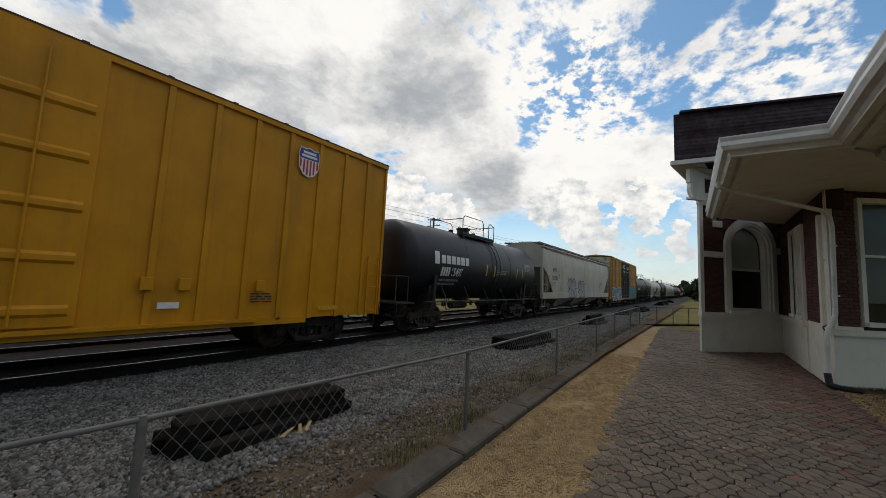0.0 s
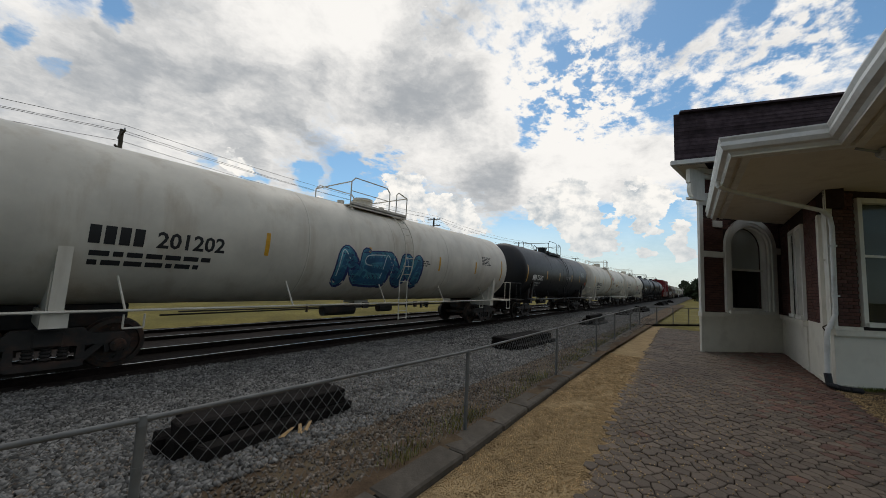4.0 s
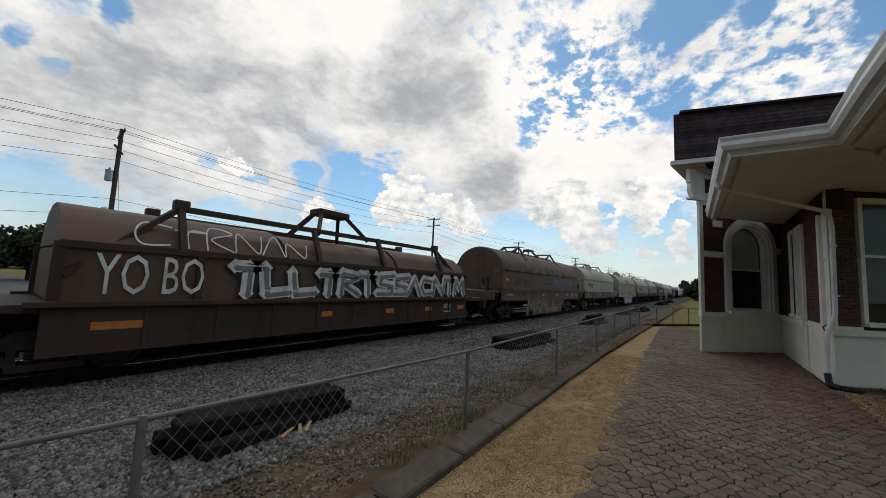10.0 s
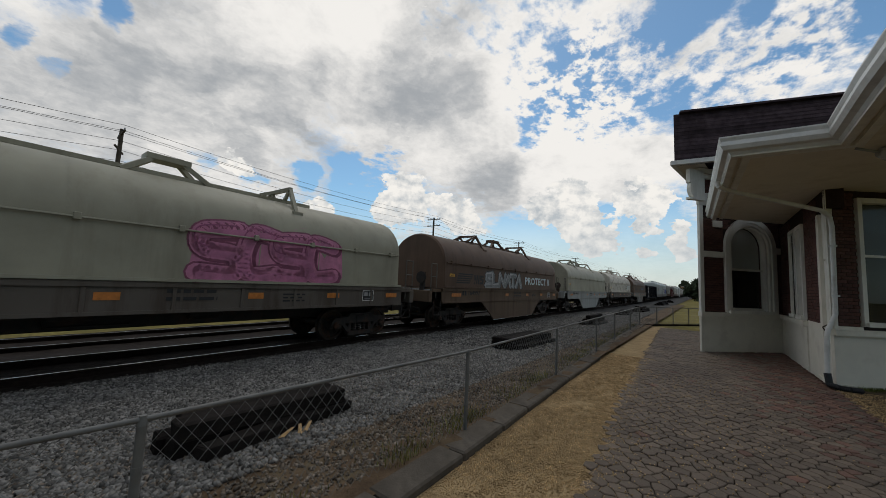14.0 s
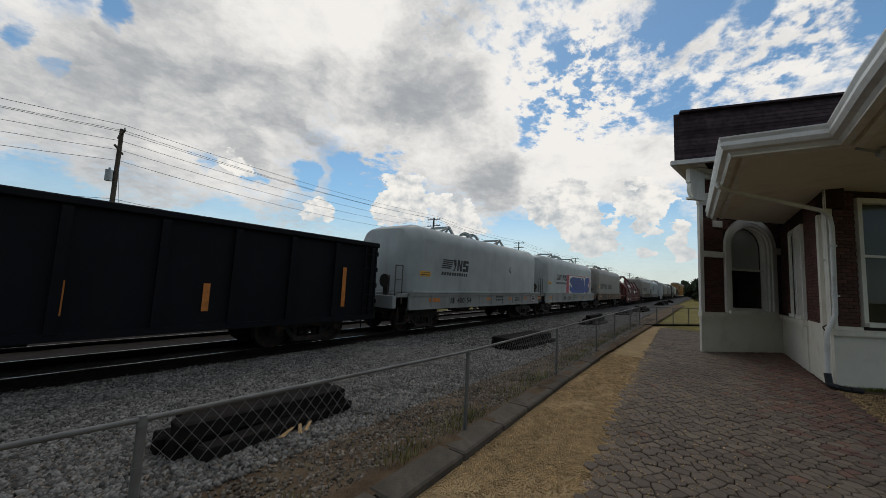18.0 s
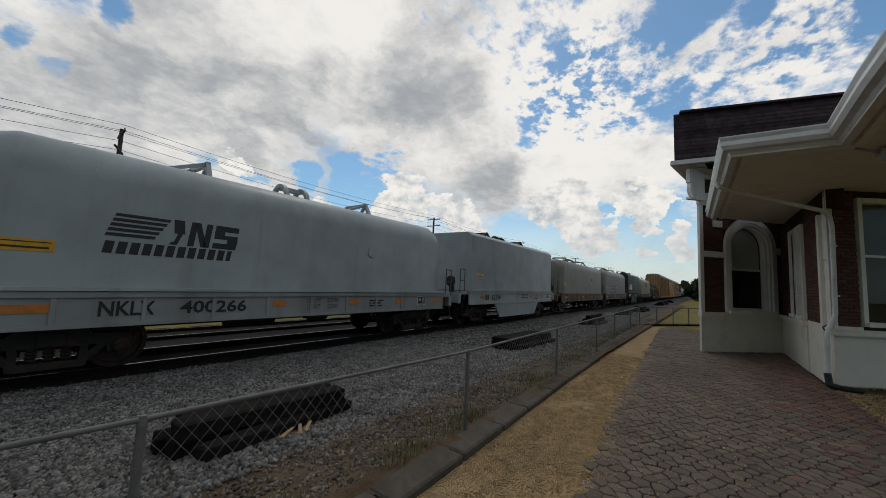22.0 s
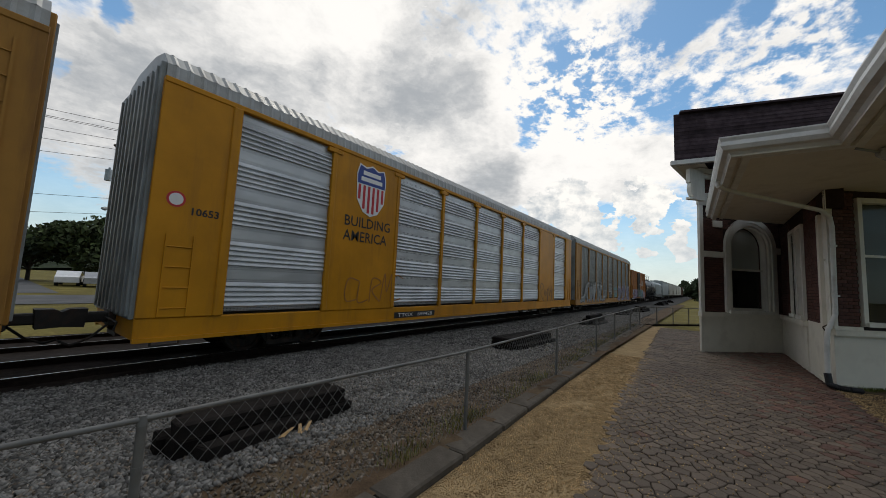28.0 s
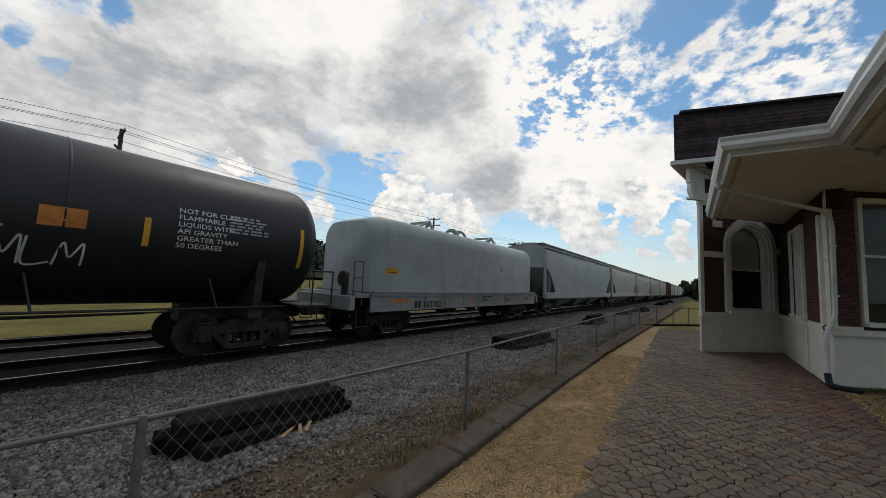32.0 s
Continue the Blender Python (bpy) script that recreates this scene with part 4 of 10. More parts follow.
class Face:
    """A wall's own measures: u along it, z up, d out of it."""
    def __init__(self, a, b):
        self.a = Vector((*a, 0))
        self.d = (Vector((*b, 0)) - self.a).normalized()
        self.len = (Vector((*b, 0)) - self.a).length
        self.n = Vector((self.d.y, -self.d.x, 0))

    def at(self, u, z, d=0.0):
        p = self.a + self.d * u + self.n * d
        return (p.x, p.y, z)

    def block(self, mesh, u0, u1, z0, z1, d0, d1, mi=0):
        v = [self.at(u, z, d) for z in (z0, z1) for u, d in ((u0, d0), (u1, d0), (u1, d1), (u0, d1))]
        return mesh.add(v, [(3, 2, 1, 0), (4, 5, 6, 7), (0, 1, 5, 4), (1, 2, 6, 5), (2, 3, 7, 6), (3, 0, 4, 7)], mi)

    def lie(self, u, z, d=0.0):
        """The pose of a piece lying on the wall: x along it, y out of it."""
        m = Matrix((self.d, self.n, Vector((0, 0, 1)))).transposed().to_4x4()
        return Matrix.Translation(self.at(u, z, d)) @ m


def arch_band(face, uc, zs, r0, r1, foot, d0, d1, n=18):
    """A band that runs up one side, round an arch and down the other."""
    outer, inner = [(uc - r1, foot)], [(uc - r0, foot)]
    for i in range(n + 1):
        a = math.pi - math.pi * i / n
        outer.append((uc + r1 * math.cos(a), zs + r1 * math.sin(a)))
        inner.append((uc + r0 * math.cos(a), zs + r0 * math.sin(a)))
    outer.append((uc + r1, foot))
    inner.append((uc + r0, foot))
    mesh = Mesh()
    k = len(outer)
    v = [face.at(u, z, d) for d in (d0, d1) for pts in (outer, inner) for u, z in pts]
    f = []
    for i in range(k - 1):
        f += [(2 * k + i, 2 * k + i + 1, 3 * k + i + 1, 3 * k + i), (i, i + 1, k + i + 1, k + i), (i, i + 1, 2 * k + i + 1, 2 * k + i), (k + i, k + i + 1, 3 * k + i + 1, 3 * k + i)]
    f += [(0, k, 3 * k, 2 * k), (k - 1, 2 * k - 1, 4 * k - 1, 3 * k - 1)]
    return mesh.add(v, f)


def arch_pane(face, uc, zs, r, foot, d, n=16):
    pts = [(uc - r, foot), (uc + r, foot)] + [(uc + r * math.cos(math.pi * i / n), zs + r * math.sin(math.pi * i / n)) for i in range(n + 1)]
    v = [face.at(u, z, d) for u, z in pts]
    return Mesh().add(v, [tuple(range(len(v)))])


BRICKS = []


def brickwork(face, u0, u1, z0, z1, parent, skip=None):
    """Courses of bricks, laid last."""
    BRICKS.append((face, u0, u1, z0, z1, parent, skip))


WALL_A = Face((-0.02, 13.25), (2.0, 15.42))
WALL_B = Face((2.02, 15.42), (2.02, 10.33))
WALL_C = Face((2.05, 10.32), (4.85, 12.42))
SOFF = 4.2


def sash_window(root, face, u0, u1, z0, z1, meet, blind_to, name="window", room=(0.5, 1.5), shade=None):
    """A two-sash window in a rectangular opening."""
    w = part(name, face.block(Mesh(), u0 - 0.09, u0, z0 - 0.05, z1 + 0.1, -0.1, 0.04), TRIM, root)
    part("jamb", face.block(Mesh(), u1, u1 + 0.09, z0 - 0.05, z1 + 0.1, -0.1, 0.04), TRIM, w)
    part("head", face.block(Mesh(), u0, u1, z1, z1 + 0.1, -0.1, 0.045), TRIM, w)
    part("sill", face.block(Mesh(), u0 - 0.06, u1 + 0.06, z0 - 0.09, z0, -0.1, 0.09), TRIM, w)
    part("sash_rail", face.block(face.block(face.block(Mesh(), u0, u1, meet - 0.025, meet + 0.025, -0.085, -0.035), u0, u0 + 0.045, z0, z1, -0.09, -0.05), u1 - 0.045, u1, z0, z1, -0.09, -0.05), TRIM, w)
    pane = part("pane", Mesh().add([face.at(u, z, -0.07) for u, z in ((u0, z0), (u1, z0), (u1, z1), (u0, z1))], [(0, 1, 2, 3)]), GLASS, w)
    pane.visible_shadow = False
    part("blind", face.block(Mesh(), u0 + 0.03, u1 - 0.03, blind_to, z1, -0.14, -0.13), shade or BLIND, w)
    # added dark panel behind the glass, in place of a dim room
    part("room_back", face.block(Mesh(), u0 - room[0], u1 + 0.5, z0 - 0.6, z1 + 0.3, -room[1] - 0.1, -room[1]), ROOM_DARK, w)
    return w


def build_depot():
    root = thing("depot_building", "brick railway depot with cream masonry base and deep eaves", "building")
    A, B, C = WALL_A, WALL_B, WALL_C
    top = 5.75
    # wall A: arched window between brick piers on a cream base
    wall = part("wall", A.block(Mesh(), 0.0, 0.9, PAVE + 1.0, 4.32, -0.06, -0.02), MORTAR, root, "dark red brick wall with an arched window")
    part("wall", A.block(Mesh(), 2.66, A.len, PAVE + 1.0, 4.32, -0.3, -0.02), MORTAR, root)
    part("wall", A.block(Mesh(), 0.0, A.len + 0.6, 4.32, top, -0.06, -0.02), MORTAR, root)
    part("base", A.block(Mesh(), -0.08, A.len + 0.02, PAVE - 0.2, 1.27, -0.04, 0.03), CREAM, root, "cream painted masonry base")
    part("base_cap", A.block(Mesh(), -0.13, A.len - 0.05, 1.27, 1.40, -0.03, 0.1), CREAM, root)
    brickwork(A, 0.1, 0.80, 1.42, 3.06, wall)
    brickwork(A, 0.1, 0.80, 3.27, 4.3, wall)
    brickwork(A, 2.76, 2.94, 1.42, 4.3, wall)
    brickwork(A, -0.1, 1.5, 5.07, 5.5, wall)
    brickwork(A, 0.80, 2.76, 4.0, 4.3, wall, lambda u, z: math.hypot(u - 1.78, z - 3.43) < 1.02)
    part("stone_band", A.block(Mesh(), -0.02, 0.80, 3.07, 3.25, -0.02, 0.05), TRIM, root, "cream stone band")
    part("stone_block", A.block(Mesh(), 0.42, 0.74, 4.02, 4.22, -0.02, 0.05), TRIM, root)
    part("stone_block", A.block(Mesh(), 2.72, 2.95, 3.3, 3.5, -0.02, 0.05), TRIM, root)
    part("corner_trim", A.block(Mesh(), -0.10, 0.03, 1.40, 4.75, -0.03, 0.05), TRIM, root)
    part("capital", A.block(A.block(Mesh(), -0.14, 0.9, 4.95, 5.05, -0.03, 0.08), -0.12, 0.2, 4.68, 4.95, -0.03, 0.06), TRIM, root)
    part("spandrel", arch_band(A, 1.78, 3.43, 0.86, 1.3, 3.43, -0.07, -0.025), MORTAR, root)
    # arched window
    w = part("window", arch_band(A, 1.78, 3.43, 0.80, 0.97, 1.42, -0.05, 0.07), TRIM, root, "arched sash window with deep cream moulding", smooth=True)
    part("moulding", arch_band(A, 1.78, 3.43, 0.72, 0.81, 1.42, -0.12, 0.035), TRIM, w, smooth=True)
    part("frame", arch_band(A, 1.78, 3.43, 0.66, 0.73, 1.42, -0.2, -0.03), TRIM, w, smooth=True)
    part("sill", A.block(Mesh(), 0.88, 2.68, 1.38, 1.475, -0.2, 0.12), TRIM, w)
    part("meeting_rail", A.block(Mesh(), 1.11, 2.45, 2.72, 2.78, -0.2, -0.12), TRIM, w)
    part("bottom_rail", A.block(Mesh(), 1.11, 2.45, 1.47, 1.55, -0.2, -0.12), TRIM, w)
    pane = part("pane", arch_pane(A, 1.78, 3.43, 0.67, 1.45, -0.17), GLASS, w)
    pane.visible_shadow = False
    part("blind", arch_pane(A, 1.78, 3.43, 0.66, 2.74, -0.24), BLIND, w)
    # same dark stand-in for the room's shade, set shallow behind the arch
    part("room_back", A.block(Mesh(), 1.15, 2.9, 0.9, 4.3, -0.72, -0.62), ROOM_DARK, w)
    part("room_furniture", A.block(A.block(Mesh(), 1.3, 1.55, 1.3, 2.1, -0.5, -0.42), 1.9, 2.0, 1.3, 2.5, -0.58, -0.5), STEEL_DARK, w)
    # side wall towards the track, roof and upper storey of the wing
    S = Face((1.9, 24.0), (0.26, 14.0))
    part("wall", S.block(Mesh(), 0.0, S.len, PAVE - 0.2, top, -0.2, 0.0), CREAM, root)
    part("wall", S.block(Mesh(), 0.0, S.len - 0.3, 1.42, top - 0.4, 0.0, 0.03), BRICK, root)
    part("frieze", A.block(A.block(Mesh(), -0.14, 1.9, 5.52, 5.66, -0.03, 0.06), -0.2, 1.9, 5.66, 5.8, -0.03, 0.16), TRIM, root)
    m = Mesh()
    prof = [(0.0, 5.74), (-0.53, 5.74), (-0.53, 5.32), (-0.48, 5.3), (-0.51, 5.16), (-0.5, 5.04), (-0.46, 4.94), (-0.4, 4.86), (-0.55, 4.86), (-0.55, 4.79), (0.0, 4.79)]
    p = [A.at(a, z, 0.02) for a, z in prof] + [A.at(a, z, 0.16) for a, z in prof]
    k = len(prof)
    m.add(p, [(i, (i + 1) % k, k + (i + 1) % k, k + i) for i in range(k)] + [tuple(range(k)), tuple(range(2 * k - 1, k - 1, -1))])
    part("eave_bracket", m, TRIM, root, "scrolled cream eave bracket")
    eave = [(-0.64, 12.55, 5.93), (3.2, 13.1, 5.93)]
    ridge = [(-0.66, 12.75, 7.55), (3.6, 13.9, 7.55)]
    roof = part("roof", Mesh().add([eave[0], eave[1], ridge[1], ridge[0], (1.3, 24, 5.93), (1.3, 24, 7.55), (5.4, 24, 7.55), (5.0, 24, 5.93)], [(0, 1, 2, 3), (0, 3, 5, 4), (3, 2, 6, 5), (1, 7, 6, 2), (0, 4, 7, 1)]), SHINGLE, root, "steep dark shingle roof of the wing")
    for k in range(13):
        t0, t1 = k / 13, (k + 1) / 13
        e0, e1 = [Vector(eave[0]).lerp(Vector(ridge[0]), t) for t in (t0, t1)]
        g0, g1 = [Vector(eave[1]).lerp(Vector(ridge[1]), t) for t in (t0, t1)]
        o = Vector((0, -0.014, 0))
        o2 = Vector((0, -0.006, 0))
        part("shingle_course", Mesh().add([e0 + o, g0 + o, g1 + o2, e1 + o2, e0, g0], [(0, 1, 2, 3), (0, 4, 5, 1)]), SHINGLE, roof)
    part("ridge_cap", Mesh().beam((-0.5, 12.74, 7.58), (3.6, 13.86, 7.58), 0.16, 0.06), SHINGLE, roof)
    part("gutter", Mesh().beam((-0.72, 12.48, 5.88), (3.3, 13.02, 5.88), 0.14, 0.13), GUTTER, root)
    part("gutter", Mesh().beam((-0.68, 12.45, 5.88), (1.25, 24, 5.88), 0.13, 0.12), GUTTER, root)
    part("soffit", Mesh().add([(-0.6, 12.6, 5.82), (0.1, 12.7, 5.82), (2.0, 24, 5.82), (1.3, 24, 5.82)], [(0, 1, 2, 3)]), SOFFIT, root)
    # wall B: paired windows, brick pier, door
    wallb = part("wall", B.block(Mesh(), 0.0, 1.62, 1.3, 3.8, -0.3, -0.02), MORTAR, root, "dark red brick wall with paired windows")
    part("wall", B.block(Mesh(), 3.06, 4.5, 1.3, 3.8, -0.3, -0.02), MORTAR, root)
    part("wall", B.block(Mesh(), 0.0, B.len, 3.8, SOFF + 0.3, -0.3, -0.02), MORTAR, root)
    part("base", B.block(Mesh(), 0.0, 3.3, PAVE - 0.2, 1.27, -0.3, 0.03), CREAM, root, "cream painted masonry base")
    part("base_cap", B.block(Mesh(), 0.1, 3.34, 1.27, 1.40, -0.28, 0.1), CREAM, root)
    brickwork(B, 0.05, 1.5, 1.42, 4.2, wallb)
    brickwork(B, 3.30, 4.48, 1.42, 4.2, wallb)
    sash_window(root, B, 1.62, 2.2, 1.5, 3.7, 2.75, 3.3)
    sash_window(root, B, 2.48, 3.06, 1.5, 3.7, 2.75, 3.3)
    part("door_jamb", B.block(Mesh(), 3.32, 4.5, PAVE - 0.1, 1.42, -0.3, 0.004), CREAM, root)
    part("door_jamb", B.block(Mesh(), 4.5, 4.68, PAVE, 3.75, -0.3, 0.015), CREAM, root)
    d = part("door", B.block(Mesh(), 4.68, 5.08, PAVE + 0.08, 2.75, -0.1, -0.05), TRIM, root, "cream panelled door, closed")
    for z0, z1 in ((0.45, 1.05), (1.2, 1.9), (2.0, 2.6)):
        part("door_panel", B.block(Mesh(), 4.75, 5.0, z0, z1, -0.052, -0.035), TRIM, d)
    part("door_handle", Mesh().cyl(B.at(4.73, 1.2, -0.05), B.at(4.73, 1.36, 0.03), 0.012).cyl(B.at(4.73, 1.36, 0.03), B.at(4.73, 1.42, -0.05), 0.012), BRASS, d)
    part("transom", B.block(Mesh(), 4.68, 5.08, 2.78, 3.75, -0.12, -0.04), TRIM, root)
    part("threshold", B.block(Mesh(), 4.15, 5.05, PAVE - 0.05, PAVE + 0.07, -0.3, 0.02), CREAM, root)
    # wall C: brick pier and large sash window on a cream base
    wallc = part("wall", C.block(Mesh(), 0.1, 0.6, 1.3, 4.04, -0.05, -0.02), MORTAR, root, "dark red brick pier beside a tall window")
    part("wall", C.block(Mesh(), 0.0, C.len, 4.04, SOFF + 0.3, -0.05, -0.02), MORTAR, root)
    part("base", C.block(Mesh(), 0.0, C.len, PAVE - 0.2, 1.24, -0.03, 0.03), CREAM, root, "cream painted masonry base")
    part("base_cap", C.block(Mesh(), -0.03, C.len, 1.24, 1.36, -0.02, 0.09), CREAM, root)
    part("pier_base", C.block(Mesh(), 0.02, 0.6, 1.36, 1.42, -0.03, 0.03), CREAM, root)
    brickwork(C, 0.15, 0.59, 1.42, 4.2, wallc)
    sash_window(root, C, 0.71, 2.1, 1.52, 3.95, 2.86, 1.9, room=(0.0, 0.45), shade=SHADE)
    part("corner_post", C.block(Mesh(), 0.0, 0.13, 1.36, SOFF, -0.05, 0.0), TRIM, root)
    # canopy: soffit, fascia, gutter and roof over it
    e = [(0.24, 12.9), (0.39, 7.0), (1.6, 7.12), (1.53, 5.5), (1.45, -1.5)]
    inner = [(0.28, 12.9), (2.1, 14.9), (2.3, 15.6), (5.0, 15.6), (5.0, 7.0), (3.2, 5.0), (3.2, -1.5), (1.45, -1.5), (1.53, 5.5), (1.6, 7.12), (0.43, 7.0)]
    k = len(inner)
    part("soffit", Mesh().add([(x, y, SOFF) for x, y in inner] + [(x, y, SOFF + 0.04) for x, y in inner], [tuple(range(k)), tuple(range(2 * k - 1, k - 1, -1))] + [(i, (i + 1) % k, k + (i + 1) % k, k + i) for i in range(k)]), SOFFIT, root, "cream boarded soffit of the canopy")
    # one gutter round the eave, mitred at its corners
    prof = [(0.0, 4.15), (0.0, 4.34), (0.13, 4.41), (0.15, 4.41), (0.15, 4.39), (0.125, 4.34), (0.135, 4.27), (0.10, 4.21), (0.03, 4.19)]

    def swept(line, prof):
        v2 = [Vector(p) for p in line]
        sides = []
        for a, b in zip(v2, v2[1:]):
            d = (b - a).normalized()
            n = Vector((d.y, -d.x))
            sides.append(n if n.dot(Vector((-0.8, -0.6))) > 0 else -n)
        m = Mesh()
        q = len(prof)
        rows = []
        for i, p in enumerate(v2):
            n0, n1 = sides[max(0, i - 1)], sides[min(len(sides) - 1, i)]
            mitre = (n0 + n1).normalized()
            mitre /= max(0.3, mitre.dot(n0))
            rows += [(p.x + mitre.x * s, p.y + mitre.y * s, z) for s, z in prof]
        m.add(rows, [(k * q + i, k * q + (i + 1) % q, (k + 1) * q + (i + 1) % q, (k + 1) * q + i) for k in range(len(v2) - 1) for i in range(q)] + [tuple(range(q)), tuple(range(len(rows) - 1, len(rows) - 1 - q, -1))])
        return m
    part("gutter", swept(e, prof), GUTTER, root, "white metal gutter along the eave")
    part("fascia", swept(e, [(-0.10, 4.12), (-0.10, 4.24), (-0.004, 4.24), (-0.004, 4.12)]), TRIM, root)
    part("soffit_trim", swept(e, [(-0.27, 4.14), (-0.27, 4.20), (-0.17, 4.20), (-0.17, 4.14)]), TRIM, root)
    m = Mesh()
    r0 = [(0.3, 12.9, 4.36), (0.45, 7.02, 4.36), (1.62, 7.14, 4.36), (1.55, 5.5, 4.36), (1.47, -1.5, 4.36)]
    r1 = [(3.4, 12.9, 5.1), (3.4, 9.0, 5.1), (3.4, 8.8, 5.1), (3.3, 5.5, 4.9), (3.3, -1.5, 4.9)]
    m.add(r0 + r1, [(i, i + 1, 5 + i + 1, 5 + i) for i in range(4)])
    m.add([(3.4, 12.9, 5.1), (3.4, 8.8, 5.1), (5.0, 8.8, 5.1), (5.0, 12.9, 5.1)], [(0, 1, 2, 3)])
    part("canopy_roof", m, SHINGLE, root, "brown shingle roof over the canopy")
    # walls that close the building away from view
    part("wall", Mesh().box(4.85, 5.1, 12.3, 24.0, PAVE - 0.2, 5.7), BRICK, root)
    part("wall", Mesh().box(1.9, 5.1, 23.7, 24.0, PAVE - 0.2, 5.7), BRICK, root)
    # downspout from the gutter to the wall corner
    s = part("downspout", Mesh().pipe([(0.27, 8.75, 4.2), (0.28, 8.77, 4.1), (0.40, 8.88, 4.04), (1.95, 10.16, 3.74), (2.09, 10.27, 3.62), (2.12, 10.29, 3.4), (2.10, 10.29, 1.64), (1.98, 10.22, 1.36), (1.95, 10.2, 1.2), (1.93, 10.2, 0.35)], 0.042, 10), GUTTER, root, "white round downspout with elbows", smooth=True)
    part("downspout_boot", Mesh().cyl((1.93, 10.2, 0.5), (1.95, 10.17, 0.27), 0.055, 12), PLASTIC_K, s)
    for z in (3.0, 2.0):
        part("strap", Mesh().box(2.06, 2.17, 10.24, 10.36, z, z + 0.03), GUTTER, s)


build_depot()


def build_hose():
    m = Mesh()
    pts = [Vector((1.93, 10.16, 0.29)), Vector((2.06, 10.08, 0.27)), Vector((2.2, 10.06, 0.265)), Vector((2.36, 10.12, 0.26))]
    for a, b in zip(pts, pts[1:]):
        n = 6
        for i in range(n):
            p, q = a.lerp(b, i / n), a.lerp(b, (i + 0.55) / n)
            m.cyl(p, q, 0.052, 12)
            m.cyl(q, a.lerp(b, (i + 1) / n), 0.043, 12)
    tagged(part("drain_hose", m, PLASTIC_K, smooth=False), "black corrugated plastic drain hose below the downspout", "hose")


build_hose()
LAMPG = mat("globe_glass", (0.5, 0.5, 0.48), 0.25, 0, 0.05, 3, 0)


def build_canopy_light():
    t = thing("canopy_light", "white bell-shaped floodlight under the canopy soffit", "light", at=pose(2.1, 7.6, SOFF))
    part("bracket", Mesh().cyl((-0.25, 0.0, -0.02), (0.0, 0.1, -0.09), 0.02), GALV, t)
    part("shade", Mesh().cyl((0.0, 0.1, -0.09), (0.25, 0.2, -0.15), 0.07, 14, 0.15), LAMPG, t)


build_canopy_light()


# ---- far side: poles, wires, street, houses, trees, hill ----
POLE = mat("weathered_pole_wood", (0.095, 0.08, 0.065), 0.9, 0, 0.25, 3, 0.4, 30)
CABLE = mat("black_cable", (0.02, 0.02, 0.02), 0.7, 0, 0.1, 3, 0)
PORCEL = mat("insulator", (0.2, 0.2, 0.2), 0.4, 0, 0.1, 3, 0)
POLES = [(-30.0, -28.0), (-30.0, 4.8), (-30.0, 37.6), (-30.0, 65.7), (-30.0, 105.1), (-30.0, 151.0), (-30.0, 200.0), (-30.0, 260.0)]
POLE_TOP = 10.75


def build_poles():
    for i, (x, y) in enumerate(POLES):
        t = thing("utility_pole", "weathered wooden utility pole with crossarms and wires", "utility pole", "line of utility poles", at=pose(x, y, -0.3, 0, 0, -2 if i == 1 else 0))
        part("pole", Mesh().cyl((0, 0, -0.5), (0, 0, POLE_TOP + 0.3), 0.16, 10, 0.11), POLE, t, smooth=True)
        arms = (0.35,) if i == 1 else (0.25, 1.15)
        for a in arms:
            z = POLE_TOP + 0.3 - a
            part("crossarm", Mesh().beam((-1.1, 0, z), (1.1, 0, z), 0.09, 0.11), POLE, t)
            for u in (-1.0, -0.55, 0.55, 1.0):
                part("insulator", Mesh().cyl((u, 0, z + 0.05), (u, 0, z + 0.2), 0.045, 8, 0.03), PORCEL, t)
        if i == 1:
            part("crossarm", Mesh().beam((-0.1, 0.2, POLE_TOP - 1.3), (0.35, -0.3, POLE_TOP - 0.9), 0.08, 0.1), POLE, t)
            part("transformer", Mesh().cyl((0.05, -0.32, POLE_TOP - 3.2), (0.05, -0.32, POLE_TOP - 2.5), 0.2, 14).cyl((0.05, -0.32, POLE_TOP - 2.5), (0.05, -0.32, POLE_TOP - 2.35), 0.06, 8), GALV, t, "grey pole-top transformer", smooth=True)
            part("street_light", Mesh().cyl((0, 0, 5.6), (0.5, -0.35, 5.75), 0.03).cyl((0.45, -0.33, 5.72), (0.75, -0.5, 5.68), 0.13, 10, 0.06), GALV, t)
            part("guy_sleeve", Mesh().cyl((0.45, 0.9, 0), (0.25, 0.45, 2.6), 0.045, 8), REFLECT, t, "yellow guy-wire sleeve")
            part("guy_wire", Mesh().cyl((0.45, 0.9, 0), (0, 0, POLE_TOP - 1.5), 0.012, 4), CABLE, t)
    t = thing("overhead_wires", "thin black overhead wires between the poles", "wires")
    lines = [(-1.0, 0.1, 0.5), (0.55, 0.15, 0.5), (1.0, -0.35, 0.55), (0.1, -0.8, 0.6), (0.1, -1.4, 0.7), (0.1, -2.1, 0.8), (0.1, -4.6, 0.7), (0.1, -5.6, 0.8)]
    for n, (dx, dz, sag) in enumerate(lines):
        m = Mesh()
        for (x0, y0), (x1, y1) in zip(POLES, POLES[1:]):
            pts = []
            for k in range(13):
                s = k / 12
                low = 1.6 * (1 - s) if y0 < 0 else 0.0
                pts.append((x0 + dx, y0 + (y1 - y0) * s, POLE_TOP + dz - low - sag * 4 * s * (1 - s)))
            m.pipe(pts, 0.014, 4)
        part("wire", m, CABLE, t, recalc=False)


